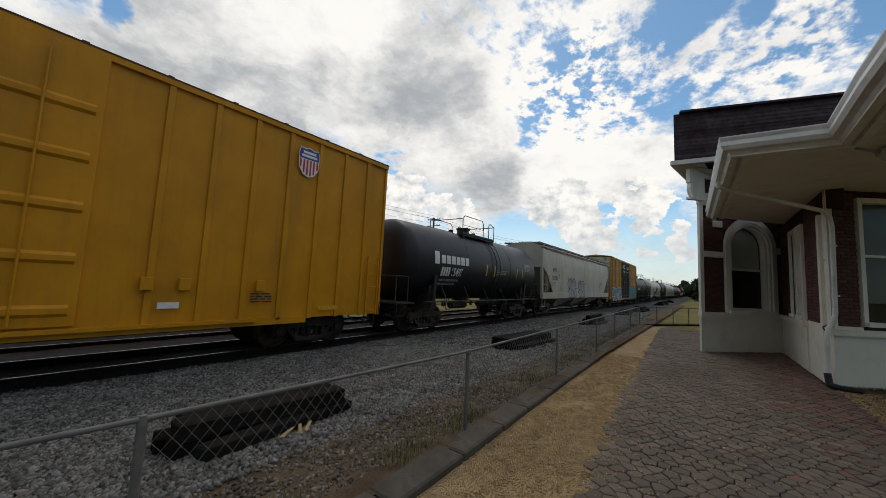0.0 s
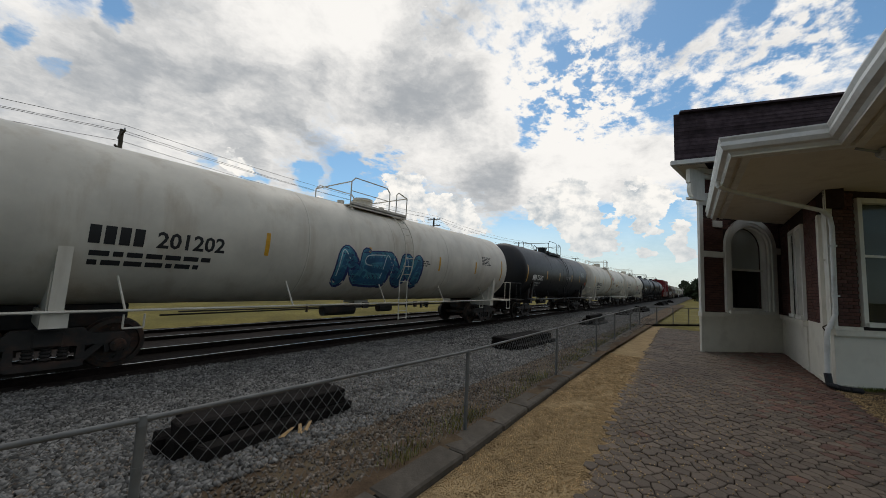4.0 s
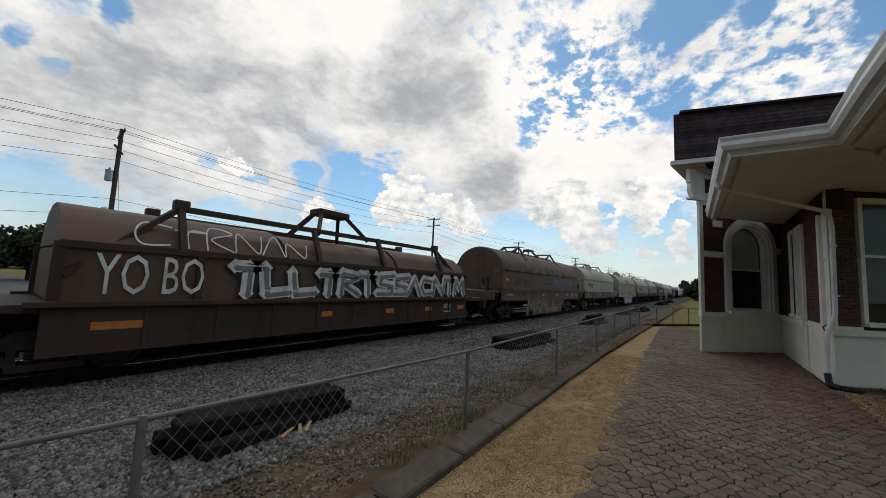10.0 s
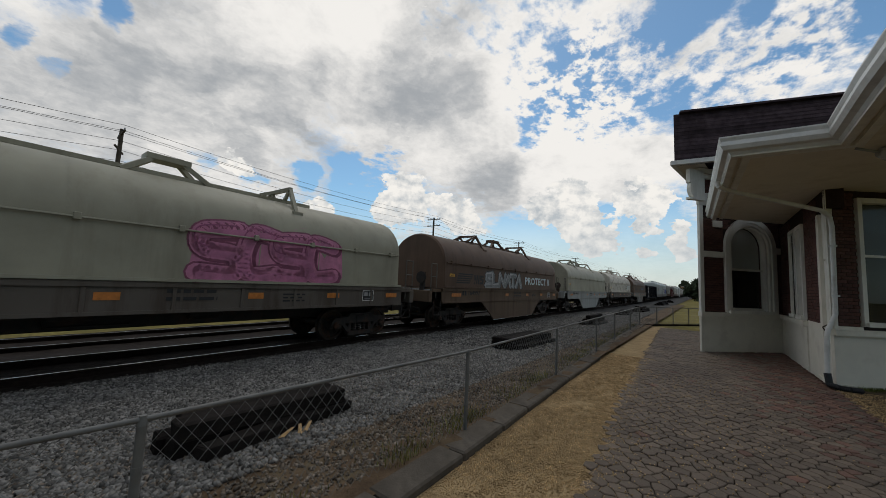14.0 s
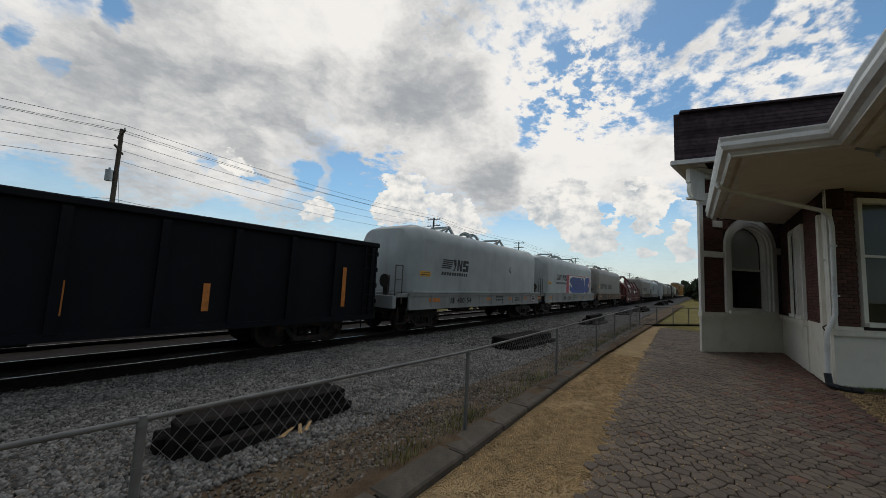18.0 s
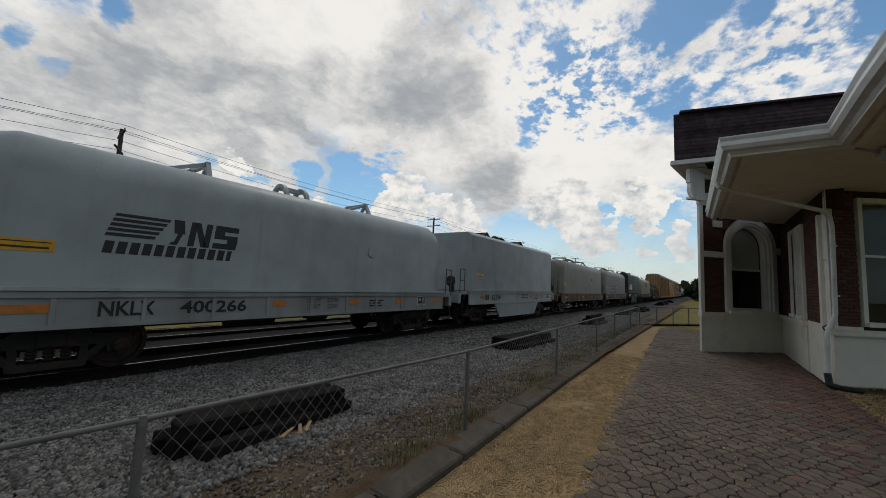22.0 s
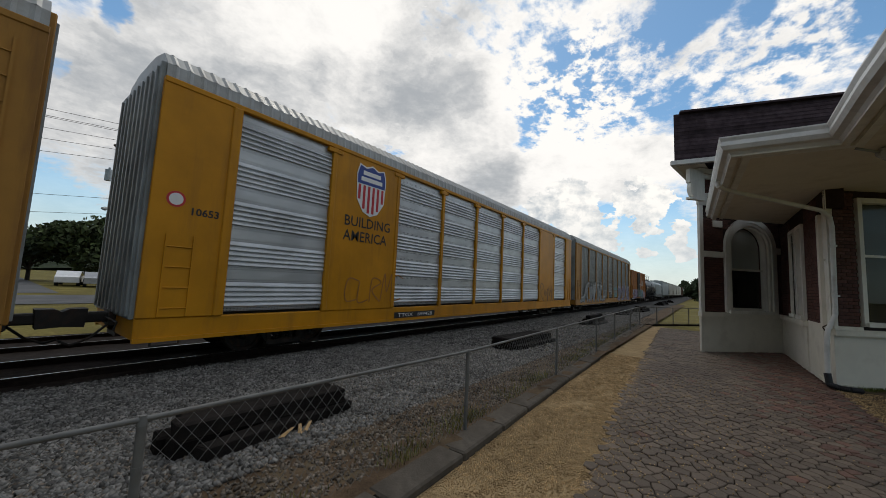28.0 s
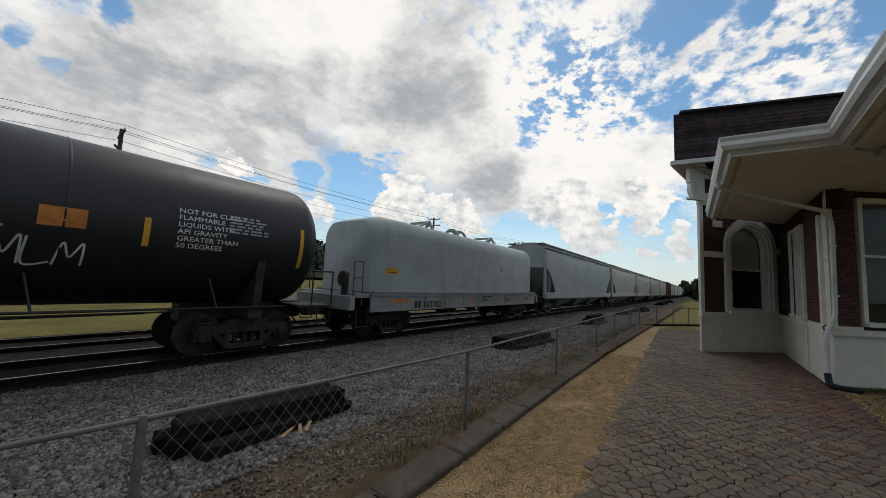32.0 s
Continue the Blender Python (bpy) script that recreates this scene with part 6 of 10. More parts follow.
def tank_car(f, r, R, zc, material, rail, label, number="", dome=0.5, white=False, walk_len=2.6, seed=1, stripes=None, placard=None, side_rail=True, num=None, ladder_at=0.85):
    car, h = rolling("tank_car", label, "tank car", f, r)
    ink = LETTER_K if white else LETTER_W
    head = 0.62
    rings = [(-h, 0.05), (-h + 0.02, R * 0.3)]
    for i in range(1, 9):
        a = i / 8 * math.pi / 2
        rings.append((-h + head * (1 - math.cos(a)), R * (0.3 + 0.7 * math.sin(a))))
    body = rings + [(-y, q) for y, q in reversed(rings)]
    surf = tank_surf(R, zc, h)
    part("tank", Mesh().rings_y(body, 48, zc), material, car, smooth=True)
    for y in (-h * 0.33, h * 0.02, h * 0.36):
        part("jacket_seam", Mesh().rings_y([(y - 0.02, R + 0.002), (y - 0.012, R + 0.008), (y + 0.012, R + 0.008), (y + 0.02, R + 0.002)], 48, zc), material, car, smooth=True)
    tc = h - 1.75
    gear = rail if white else STEEL_DARK
    # stub sills, bolsters and saddles
    for s in (-1, 1):
        part("stub_sill", Mesh().soft_box(-0.28, 0.28, s * (h + 0.1) if s < 0 else h - 2.9, -h + 2.9 if s < 0 else h + 0.1, 0.72, 1.16, 0.02), STEEL_DARK, car)
        m = Mesh()
        for x0, x1 in ((-1.45, -0.1), (0.1, 1.45)):
            m.box(x0, x1, s * tc - 0.16, s * tc + 0.16, 0.86, 1.12)
        m.along_y([(-1.25, 1.1), (1.25, 1.1), (R * 0.8, zc - R * 0.55), (0.6, zc - R * 0.93), (-0.6, zc - R * 0.93), (-R * 0.8, zc - R * 0.55)], s * tc - 0.1, s * tc + 0.1)
        part("saddle", m, gear, car)
        for q in (-1, 1):
            part("jack_pad", Mesh().along_y([(q * 1.3, 1.1), (q * 1.47, 1.1), (q * R * 0.97, zc - 0.55), (q * R * 0.9, zc - 0.75)], s * tc - 0.09, s * tc + 0.09), gear, car)
        e = -h - 0.35 if s < 0 else h + 0.35
        part("end_platform", Mesh().soft_box(-1.45, 1.45, min(e, e - s * 1.0), max(e, e - s * 1.0), 1.06, 1.13, 0.01), gear, car)
        m = Mesh()
        for q in (-1, 1):
            m.pipe([(q * 1.42, e, 1.1), (q * 1.42, e, 2.05), (q * 1.42, e - s * 0.62, 2.05), (q * 1.42, e - s * 0.62, 1.1)], 0.022)
        m.pipe([(-1.42, e, 2.05), (1.42, e, 2.05)], 0.022)
        part("end_handrail", m, rail, car)
        for q in (-1, 1):
            stirrup(car, q * 1.45, e - s * 0.25, 1.08, rail)
        stirrup(car, 1.45, s * (tc - 1.0), 1.05, rail, 0.3, 0.25)
    if side_rail:
        for q in (-1, 1):
            m = Mesh().pipe([(q * 1.5, -h + 1.1, 1.13), (q * 1.5, h - 1.1, 1.13)], 0.024)
            for k in range(5):
                y = -h + 2.6 + k * (2 * h - 5.2) / 4
                m.cyl((q * 1.5, y, 1.13), (q * 1.25, y - 0.12, zc - R * 0.62), 0.02, 6)
            part("side_handrail", m, rail, car)
    # dome, platform, guard rails and ladder
    dy = (dome - 0.5) * 2 * h
    top = zc + R
    part("manway", Mesh().cyl((0, dy, top - 0.1), (0, dy, top + 0.32), 0.32, 18).cyl((0, dy, top + 0.30), (0, dy, top + 0.38), 0.36, 18), material if not white else rail, car, smooth=True)
    part("valves", Mesh().cyl((0.1, dy + 0.85, top - 0.05), (0.1, dy + 0.85, top + 0.25), 0.1, 10).cyl((-0.2, dy - 0.8, top - 0.05), (-0.2, dy - 0.8, top + 0.2), 0.12, 10), gear, car)
    a, b = dy - walk_len / 2, dy + walk_len / 2
    m = Mesh()
    m.box(0.45, 1.0, a, b, top - 0.16, top - 0.12)
    m.box(-1.0, -0.45, a, b, top - 0.16, top - 0.12)
    m.box(0.95, 1.0, a, b, top - 0.2, top - 0.04)
    for y in (a + 0.1, b - 0.1):
        m.beam((-0.95, y, top - 0.2), (0.95, y, top - 0.2), 0.06, 0.06)
        for q in (-1, 1):
            m.beam((q * 0.95, y, top - 0.2), (q * 1.02, y, zc + R * 0.72), 0.05, 0.05)
    part("dome_platform", m, rail, car)
    m = Mesh()
    for q in (-1, 1):
        m.pipe([(q * 0.98, a, top - 0.12), (q * 0.98, a, top + 0.6), (q * 0.98, a + 0.15, top + 0.75), (q * 0.98, dy + 0.25, top + 0.75), (q * 0.98, dy + 0.4, top + 0.6), (q * 0.98, dy + 0.4, top - 0.12)], 0.02)
        m.pipe([(q * 0.98, b - 0.55, top - 0.12), (q * 0.98, b - 0.55, top + 0.62), (q * 0.98, b - 0.45, top + 0.72), (q * 0.98, b, top + 0.6), (q * 0.98, b, top - 0.12)], 0.02)
        m.pipe([(q * 0.98, a, top + 0.3), (q * 0.98, dy + 0.4, top + 0.3)], 0.014)
    m.pipe([(-0.98, a, top + 0.6), (0.98, a, top + 0.6)], 0.02)
    m.pipe([(-0.98, b, top + 0.6), (0.98, b, top + 0.6)], 0.02)
    part("guard_rail", m, rail, car)
    for q in (1, -1):
        m = Mesh()
        pts = []
        n = 12
        for s in (-0.2, 0.2):
            path = [(q * 1.5, dy + ladder_at + s, 0.55)]
            for i in range(9):
                ang = -0.55 + i * (1.55 / 8)
                path.append((q * (R + 0.09) * math.cos(ang), dy + ladder_at + s, zc + (R + 0.09) * math.sin(ang)))
            m.pipe(path, 0.018)
        for i in range(10):
            ang = -0.55 + i * (1.5 / 9)
            p = (q * (R + 0.09) * math.cos(ang), zc + (R + 0.09) * math.sin(ang))
            m.cyl((p[0], dy + ladder_at - 0.2, p[1]), (p[0], dy + ladder_at + 0.2, p[1]), 0.014, 6)
        for z in (0.6, 0.85, 1.1):
            m.cyl((q * 1.5, dy + ladder_at - 0.2, z), (q * 1.5, dy + ladder_at + 0.2, z), 0.014, 6)
        part("ladder", m, rail, car)
    part("outlet", Mesh().cyl((0, dy, zc - R - 0.28), (0, dy, zc - R + 0.1), 0.2, 12).box(-0.3, 0.3, dy - 0.3, dy + 0.3, zc - R - 0.1, zc - R), gear, car)
    under_gear(car, h, 1.1, seed)
    for y in stripes or (-h * 0.9, -h * 0.45, -h * 0.1, h * 0.3, h * 0.6, h * 0.88):
        tall = 0.5 if abs(y) > h * 0.8 else 0.27
        patch(car, "reflector_stripe", [(y - 0.05, y + 0.05, zc - 0.15 - tall, zc - 0.15 + tall)], REFLECT, surf)
    if number:
        num = num or (-h * 0.68, -h * 0.55, 2.3, 2.62)
        fit_words(car, number, num, ink, surf)
        w = (num[1] - num[0]) / len(number)
        if number in CODES:
            fit_words(car, CODES[number], (num[0] - 4.9 * w, num[0] - 0.6 * w, num[2], num[3]), ink, surf)
        else:
            patch(car, "owner_mark", [(num[0] - (4.7 - k) * w, num[0] - (4.7 - k) * w + w * 0.75, num[2], num[3]) for k in range(4)], ink, surf)
        if number != "5433":
            small_print(car, num[0] - 4.5 * w, num[2] - 0.12, num[1] - num[0] + 4.0 * w, 2, LETTER_G if not white else LETTER_K, surf, 0.09, 0.16, seed)
    small_print(car, h * 0.1, zc - 0.1, 1.3, 3, LETTER_G if not white else LETTER_K, surf, 0.04, 0.08, seed + 3)
    small_print(car, h * 0.66, zc + 0.42, 0.85, 6, LETTER_G if not white else LETTER_K, surf, 0.04, 0.07, seed + 4)
    if placard:
        y, z = h * 0.84, zc - 0.5
        q = 0.16
        m = Mesh().add([(surf(y, z - q) + 0.02, y, z - q), (surf(y, z) + 0.02, y + q, z), (surf(y, z + q) + 0.02, y, z + q), (surf(y, z) + 0.02, y - q, z)], [(0, 1, 2, 3)])
        part("placard", m, placard, car, "diamond hazard placard", recalc=False)
    truck(car, -tc)
    truck(car, tc)
    couplers(car, h + 0.42)
    return car, h, surf


# -- boxcars --
def boxcar(f, r, top, bot, material, end_mat, roof_mat, label, posts=(), door=None, door_mat=None, ladder_mat=None, post_w=0.09, rows=0, seed=1, louvre=False):
    car, h = rolling("boxcar", label, "boxcar", f, r)
    lm = ladder_mat or material
    posts = [y + MARK_Y[0] for y in posts]
    door = door and (door[0] + MARK_Y[0], door[1] + MARK_Y[0])
    surf = lambda y, z: HW
    W = HW - 0.05
    part("body", Mesh().box(-W, W, -h + 0.06, h - 0.06, bot + 0.12, top - 0.05), material, car, "painted steel side sheets")
    part("side_sill", Mesh().box(-HW, HW, -h * 0.72, h * 0.72, bot, bot + 0.16), material, car)
    for s in (-1, 1):
        part("end_sill", Mesh().soft_box(-HW, HW, s * h - 0.08, s * h + 0.02, bot + 0.08, bot + 0.42, 0.015), material, car)
        n = 9
        for i in range(n):
            z = bot + 0.6 + i * (top - bot - 1.0) / n
            part("end_rib", Mesh().along_x([(s * (h - 0.06), z), (s * (h + 0.035), z + 0.07), (s * (h + 0.035), z + 0.2), (s * (h - 0.06), z + 0.28)], -W + 0.12, W - 0.12), end_mat, car)
        part("end_sheet", Mesh().box(-W + 0.05, W - 0.05, min(s * (h - 0.065), s * (h - 0.055)), max(s * (h - 0.065), s * (h - 0.055)), bot + 0.3, top - 0.1), end_mat, car)
        for q in (-1, 1):
            part("corner_post", Mesh().soft_box(q * HW - (0.1 if q > 0 else 0), q * HW + (0.1 if q < 0 else 0), s * h - 0.09 if s > 0 else -h - 0.0, s * h if s > 0 else -h + 0.09, bot + 0.08, top, 0.012), material, car)
        for q in (-1, 1):
            ladder(car, q * (HW + 0.03), s * (h - 0.42), bot + 0.1, bot + 1.9 if seed % 2 else top - 0.3, lm)
            stirrup(car, q * HW, s * (h - 0.42), bot + 0.12, STEEL_DARK, 0.42, 0.32)
    part("top_chord", Mesh().box(HW - 0.07, HW + 0.02, -h, h, top - 0.12, top).box(-HW - 0.02, -HW + 0.07, -h, h, top - 0.12, top), material, car)
    part("roof", Mesh().along_y([(-HW - 0.02, top - 0.01), (HW + 0.02, top - 0.01), (HW + 0.02, top + 0.03), (0, top + 0.2), (-HW - 0.02, top + 0.03)], -h - 0.03, h + 0.03), roof_mat, car, "shallow gabled steel roof")
    m = Mesh()
    for k in range(int(2 * h / 1.2)):
        y = -h + 0.5 + k * 1.2
        m.along_y([(-HW, top + 0.03), (0, top + 0.19), (HW, top + 0.03), (HW, top + 0.06), (0, top + 0.225), (-HW, top + 0.06)], y, y + 0.09)
    part("roof_rib", m, roof_mat, car)
    for y in posts:
        for q in (-1, 1):
            part("side_post", Mesh().soft_box(q * W - (0.02 if q > 0 else -0.02), q * HW, y - post_w, y + post_w, bot + 0.1, top - 0.1, 0.01), material, car)
    if rows:
        m = Mesh()
        edge = door[0] if door else h
        for i in range(1, rows):
            z = bot + 0.25 + i * (top - bot - 0.3) / rows
            m.box(W - 0.02, HW - 0.01, -h + 0.5, edge, z - 0.04, z + 0.04)
            m.box(W - 0.02, HW - 0.01, (door[1] if door else h - 0.5), h - 0.3, z - 0.04, z + 0.04)
        part("side_rail", m, material, car)
    if door:
        dm = door_mat or material
        y0, y1 = door
        n = 2 if y1 - y0 > 4 else 1
        for k in range(n):
            a, b = y0 + (y1 - y0) * k / n, y0 + (y1 - y0) * (k + 1) / n
            for q in (-1, 1):
                d = part("door", Mesh().soft_box(q * (HW - 0.06) if q > 0 else -HW - 0.03, HW + 0.03 if q > 0 else -HW + 0.06, a + 0.02, b - 0.02, bot + 0.2, top - 0.12, 0.012), dm, car, "closed sliding door")
                m = Mesh()
                cnt = 16 if louvre else 5
                for i in range(cnt):
                    z = bot + 0.35 + i * (top - bot - 0.7) / cnt
                    hh = 0.1 if louvre else 0.22
                    m.along_y([(q * (HW + 0.02), z), (q * (HW + 0.075), z + hh * 0.3), (q * (HW + 0.075), z + hh * 0.7), (q * (HW + 0.02), z + hh)], a + 0.12, b - 0.12)
                part("door_rib", m, dm, d)
                mm = Mesh()
                for yy in (a + (b - a) * 0.3, a + (b - a) * 0.7):
                    mm.cyl((q * (HW + 0.08), yy, bot + 0.25), (q * (HW + 0.08), yy, top - 0.3), 0.02, 6)
                mm.box(q * (HW + 0.05), q * (HW + 0.1), (a + b) / 2 - 0.3, (a + b) / 2 + 0.3, bot + 1.0, bot + 1.08)
                part("lock_bar", mm, STEEL_DARK if seed != 1 else dm, d)
        for q in (-1, 1):
            part("door_track", Mesh().box(q * HW, q * (HW + 0.1), y0 - (y1 - y0) * 0.6, y1 + (y1 - y0) * 0.6, bot + 0.1, bot + 0.17), lm, car)
    tc = h - 2.1
    under_gear(car, h, bot + 0.2, seed)
    part("centre_sill", Mesh().box(-0.3, 0.3, -h, h, bot - 0.05, bot + 0.2), STEEL_DARK, car)
    truck(car, -tc)
    truck(car, tc)
    couplers(car, h + 0.4)
    return car, h, surf


# -- coil cars --
def round_section(base, side, top, w=1.5, n=16):
    p = [(w, base), (w - 0.02, side)]
    for i in range(1, n):
        a = math.pi / 2 * i / n
        p.append(((w - 0.02) * math.cos(a), side + (top - side) * math.sin(a)))
    p.append((0.0, top))
    return p + [(-x, z) for x, z in reversed(p[:-1])]


def square_section(base, side, top, w=1.5, n=8):
    rad = top - side
    p = [(w, base), (w - 0.01, side)]
    for i in range(1, n + 1):
        a = math.pi / 2 * i / n
        p.append((w - rad + rad * math.cos(a), side + rad * math.sin(a)))
    return p + [(-x, z) for x, z in reversed(p)]


def lofted(prof, h, ends):
    """A hood along y: ends = (inset, scale) steps from the end plate inwards."""
    m = Mesh()
    base = prof[0][1]
    ys = [(-h + i, s) for i, s in ends] + [(h - i, s) for i, s in reversed(ends)]
    v, f = [], []
    k = len(prof)
    for y, s in ys:
        v += [(x * s, y, base + (z - base) * (0.5 + 0.5 * s if s < 1 else 1)) for x, z in prof]
    for j in range(len(ys) - 1):
        for i in range(k):
            f.append((j * k + i, j * k + (i + 1) % k, (j + 1) * k + (i + 1) % k, (j + 1) * k + i))
    f += [tuple(range(k)), tuple((len(ys) - 1) * k + i for i in reversed(range(k)))]
    return m.add(v, f)


def section_surf(prof):
    half = [(x, z) for x, z in prof if x > 0.001]

    def surf(y, z):
        for (x0, z0), (x1, z1) in zip(half, half[1:]):
            if z0 <= z <= z1 and z1 > z0:
                return x0 + (x1 - x0) * (z - z0) / (z1 - z0)
        return half[0][0] if z < half[0][1] else half[-1][0]
    return surf


def striped_mark(car, stripes, blocks, material, surf, out=0.006):
    """The railway's mark drawn as plain shapes: slanted stripes and solid blocks."""
    quads = []
    if stripes:
        y, y1, z, z1 = stripes
        w, h = y1 - y, z1 - z
        for i in range(5):
            zz = z1 - (i + 1) * h / 5 + h * 0.03
            quads.append((y + w * 0.03 * (4 - i) - 0.05 * w, y + w * (1.0 - 0.06 * i), zz, zz + h * 0.125, 0.02))
    if blocks:
        y, y1, z, z1 = blocks
        w, h = y1 - y, z1 - z
        quads += [(y + w * 0.0, y + w * 0.1, z, z + h * 0.12, 0.03 * w), (y + w * 0.06, y + w * 0.12, z + h * 0.12, z + h * 0.45, 0.05 * w), (y + w * 0.06, y + w * 0.2, z + h * 0.45, z1, -0.02 * w), (y + w * 0.24, y + w * 0.33, z, z1, 0.04 * w), (y + w * 0.43, y + w * 0.52, z, z1, -0.11 * w), (y + w * 0.46, y + w * 0.55, z, z1, 0.04 * w)]
        quads += [(y + w * 0.6, y + w * 0.97, z, z + h * 0.24, 0.01), (y + w * 0.82, y + w * 0.99, z + h * 0.24, z + h * 0.42, 0.01), (y + w * 0.62, y + w * 0.99, z + h * 0.42, z + h * 0.6, 0.01), (y + w * 0.62, y + w * 0.78, z + h * 0.6, z + h * 0.76, 0.01), (y + w * 0.63, y + w, z + h * 0.76, z1, 0.01)]
    return patch(car, "railway_mark", quads, material, surf, out)


def lifting_gear(car, base_surf, h, top, material, ring=True, sect=None):
    """Stacking hooks on the hood and the lifting bail at its middle."""
    for s in (-0.42, 0.42):
        y = s * h
        for q in (-1, 1):
            m = Mesh()
            m.beam((q * 1.02, y, top - 0.38), (q * 0.5, y + 0.05, top + 0.36), 0.1, 0.1)
            m.beam((q * 0.5, y + 0.05, top + 0.36), (q * 0.5, y - 0.75, top + 0.02), 0.08, 0.08)
            m.beam((q * 0.5, y + 0.05, top + 0.36), (q * 0.2, y + 0.05, top - 0.02), 0.08, 0.08)
            m.box(q * 1.02 - 0.12, q * 1.02 + 0.12, y - 0.14, y + 0.14, top - 0.5, top - 0.36)
            part("stacking_hook", m, material, car)
        part("hook_bar", Mesh().beam((-0.55, y + 0.05, top + 0.36), (0.55, y + 0.05, top + 0.36), 0.1, 0.1), material, car)
    m = Mesh()
    if ring:
        for y in (-0.32, 0.32):
            n = 14
            for i in range(n):
                a0, a1 = math.pi * i / n, math.pi * (i + 1) / n
                m.beam((0.42 * math.cos(a0), y, top - 0.08 + 0.5 * math.sin(a0)), (0.42 * math.cos(a1), y, top - 0.08 + 0.5 * math.sin(a1)), 0.12, 0.1)
        m.box(-0.12, 0.12, -0.32, 0.32, top + 0.3, top + 0.4)
        m.beam((0, -0.32, top + 0.05), (0, -0.95, top), 0.1, 0.12)
    else:
        for s in (-1, 1):
            for q in (-1, 1):
                m.beam((q * 0.12, s * 0.25, top + 0.42), (q * 0.35, s * 0.85, top - 0.05), 0.1, 0.1)
        m.box(-0.22, 0.22, -0.42, 0.42, top + 0.36, top + 0.48)
    part("lifting_bail", m, material, car)


RAIL_DIRT = paint("grimy_handrail_paint", (0.10, 0.09, 0.075), 0.6, 0.6, (0.04, 0.03, 0.02))


LOADS = {"494679": ("227100", "58900"), "163644": ("221700", "64300"), "631172": ("217000", "69000"), "400266": ("232100", "53900")}


def flat_frame(car, h, ext, deck, bot, material, skirt=None, step_mat=None, number="", ink=None, surf=None, posts=True, seed=1, num=None):
    """Underframe of a coil car with side sills, end platforms, rails and steps."""
    fh = h + ext
    part("deck", Mesh().box(-1.45, 1.45, -fh + 0.1, fh - 0.1, deck - 0.16, deck - 0.03), material, car)
    for q in (-1, 1):
        x = q * 1.5
        part("side_sill", Mesh().box(x - 0.03, x + 0.03, -h - 0.1, h + 0.1, bot, deck - 0.05), material, car, "side sill with stencils and reflectors")
        part("top_flange", Mesh().box(min(x - q * 0.05, x + q * 0.07), max(x - q * 0.05, x + q * 0.07), -h - 0.1, h + 0.1, deck - 0.1, deck), material, car)
        part("bottom_flange", Mesh().box(min(x - q * 0.05, x + q * 0.06), max(x - q * 0.05, x + q * 0.06), -h - 0.1, h + 0.1, bot - 0.004, bot + 0.06), material, car)
        if skirt:
            lo, a, b = skirt
            part("deep_side", Mesh().along_x([(-h * a, bot + 0.02), (-h * b, lo), (h * b, lo), (h * a, bot + 0.02)], x - 0.025, x + 0.028), material, car, "deepened side plate")
            part("side_flange", Mesh().beam((x, -h * b, lo), (x, h * b, lo), 0.12, 0.04), material, car)
        else:
            m = Mesh()
            for k in range(9):
                y = -h * 0.8 + k * h * 0.2
                m = Mesh().soft_box(x - 0.02, x + q * 0.055, y - 0.035, y + 0.035, bot + 0.05, deck - 0.1, 0.008)
                part("sill_rib", m, material, car)
    part("centre_sill", Mesh().soft_box(-0.32, 0.32, -fh, fh, 0.66, deck - 0.15, 0.02), STEEL_DARK, car)
    for s in (-1, 1):
        e = s * fh
        part("end_beam", Mesh().soft_box(-1.45, 1.45, e - 0.1, e + 0.1, deck - 0.55, deck - 0.1, 0.02), material, car)
        part("crossover_board", Mesh().box(-1.4, 1.4, e - s * 0.05, e - s * 0.55, deck - 0.1, deck - 0.05), GALV, car)
        if posts:
            for q in (-1, 1):
                m = Mesh().pipe([(q * 1.43, e, deck - 0.5), (q * 1.43, e, deck + 0.95), (q * 1.43, e - s * 0.35, deck + 0.95), (q * 1.43, e - s * 0.35, deck - 0.4)], 0.02)
                m.cyl((q * 1.43, e, deck + 0.45), (q * 1.43, e - s * 0.35, deck + 0.45), 0.016, 6)
                part("end_handrail", m, step_mat or RAIL_DIRT, car)
        for q in (-1, 1):
            stirrup(car, q * 1.5, s * (fh - 0.35), deck - 0.5, step_mat or STEEL_DARK, 0.45, 0.55)
    part("hand_brake", Mesh().cyl((0.95, -fh - 0.06, deck + 0.4), (0.95, -fh - 0.02, deck + 0.4), 0.24, 18).box(0.85, 1.05, -fh, -fh + 0.12, deck - 0.3, deck + 0.6), STEEL_DARK, car)
    sill = lambda y, z: 1.535
    ink = ink or LETTER_K
    mid = (bot + deck) / 2 - 0.02
    if number:
        num = num or (-h * 0.62, -h * 0.46, mid - 0.14, mid + 0.14)
        fit_words(car, number, num, ink, sill)
        y, w = num[0], (num[1] - num[0]) / 6
        if number in CODES:
            fit_words(car, CODES[number], (y - 5.6 * w, y - 1.9 * w, num[2], num[3]), ink, sill)
        else:
            patch(car, "owner_mark", [(y - 3.0 * w, y - 2.2 * w, num[2], num[3]), (y - 1.9 * w, y - 1.1 * w, num[2], num[3])], ink, sill)
    for a, w, m in ((-0.92, 0.7, REFLECT_O), (-0.18, 0.35, REFLECT_O), (0.22, 0.35, REFLECT_O), (0.55, 0.4, REFLECT_O), (0.9, 0.5, REFLECT_O)):
        patch(car, "reflector_stripe", [(a * h, a * h + w, mid - 0.02, mid + 0.12)], m, sill)
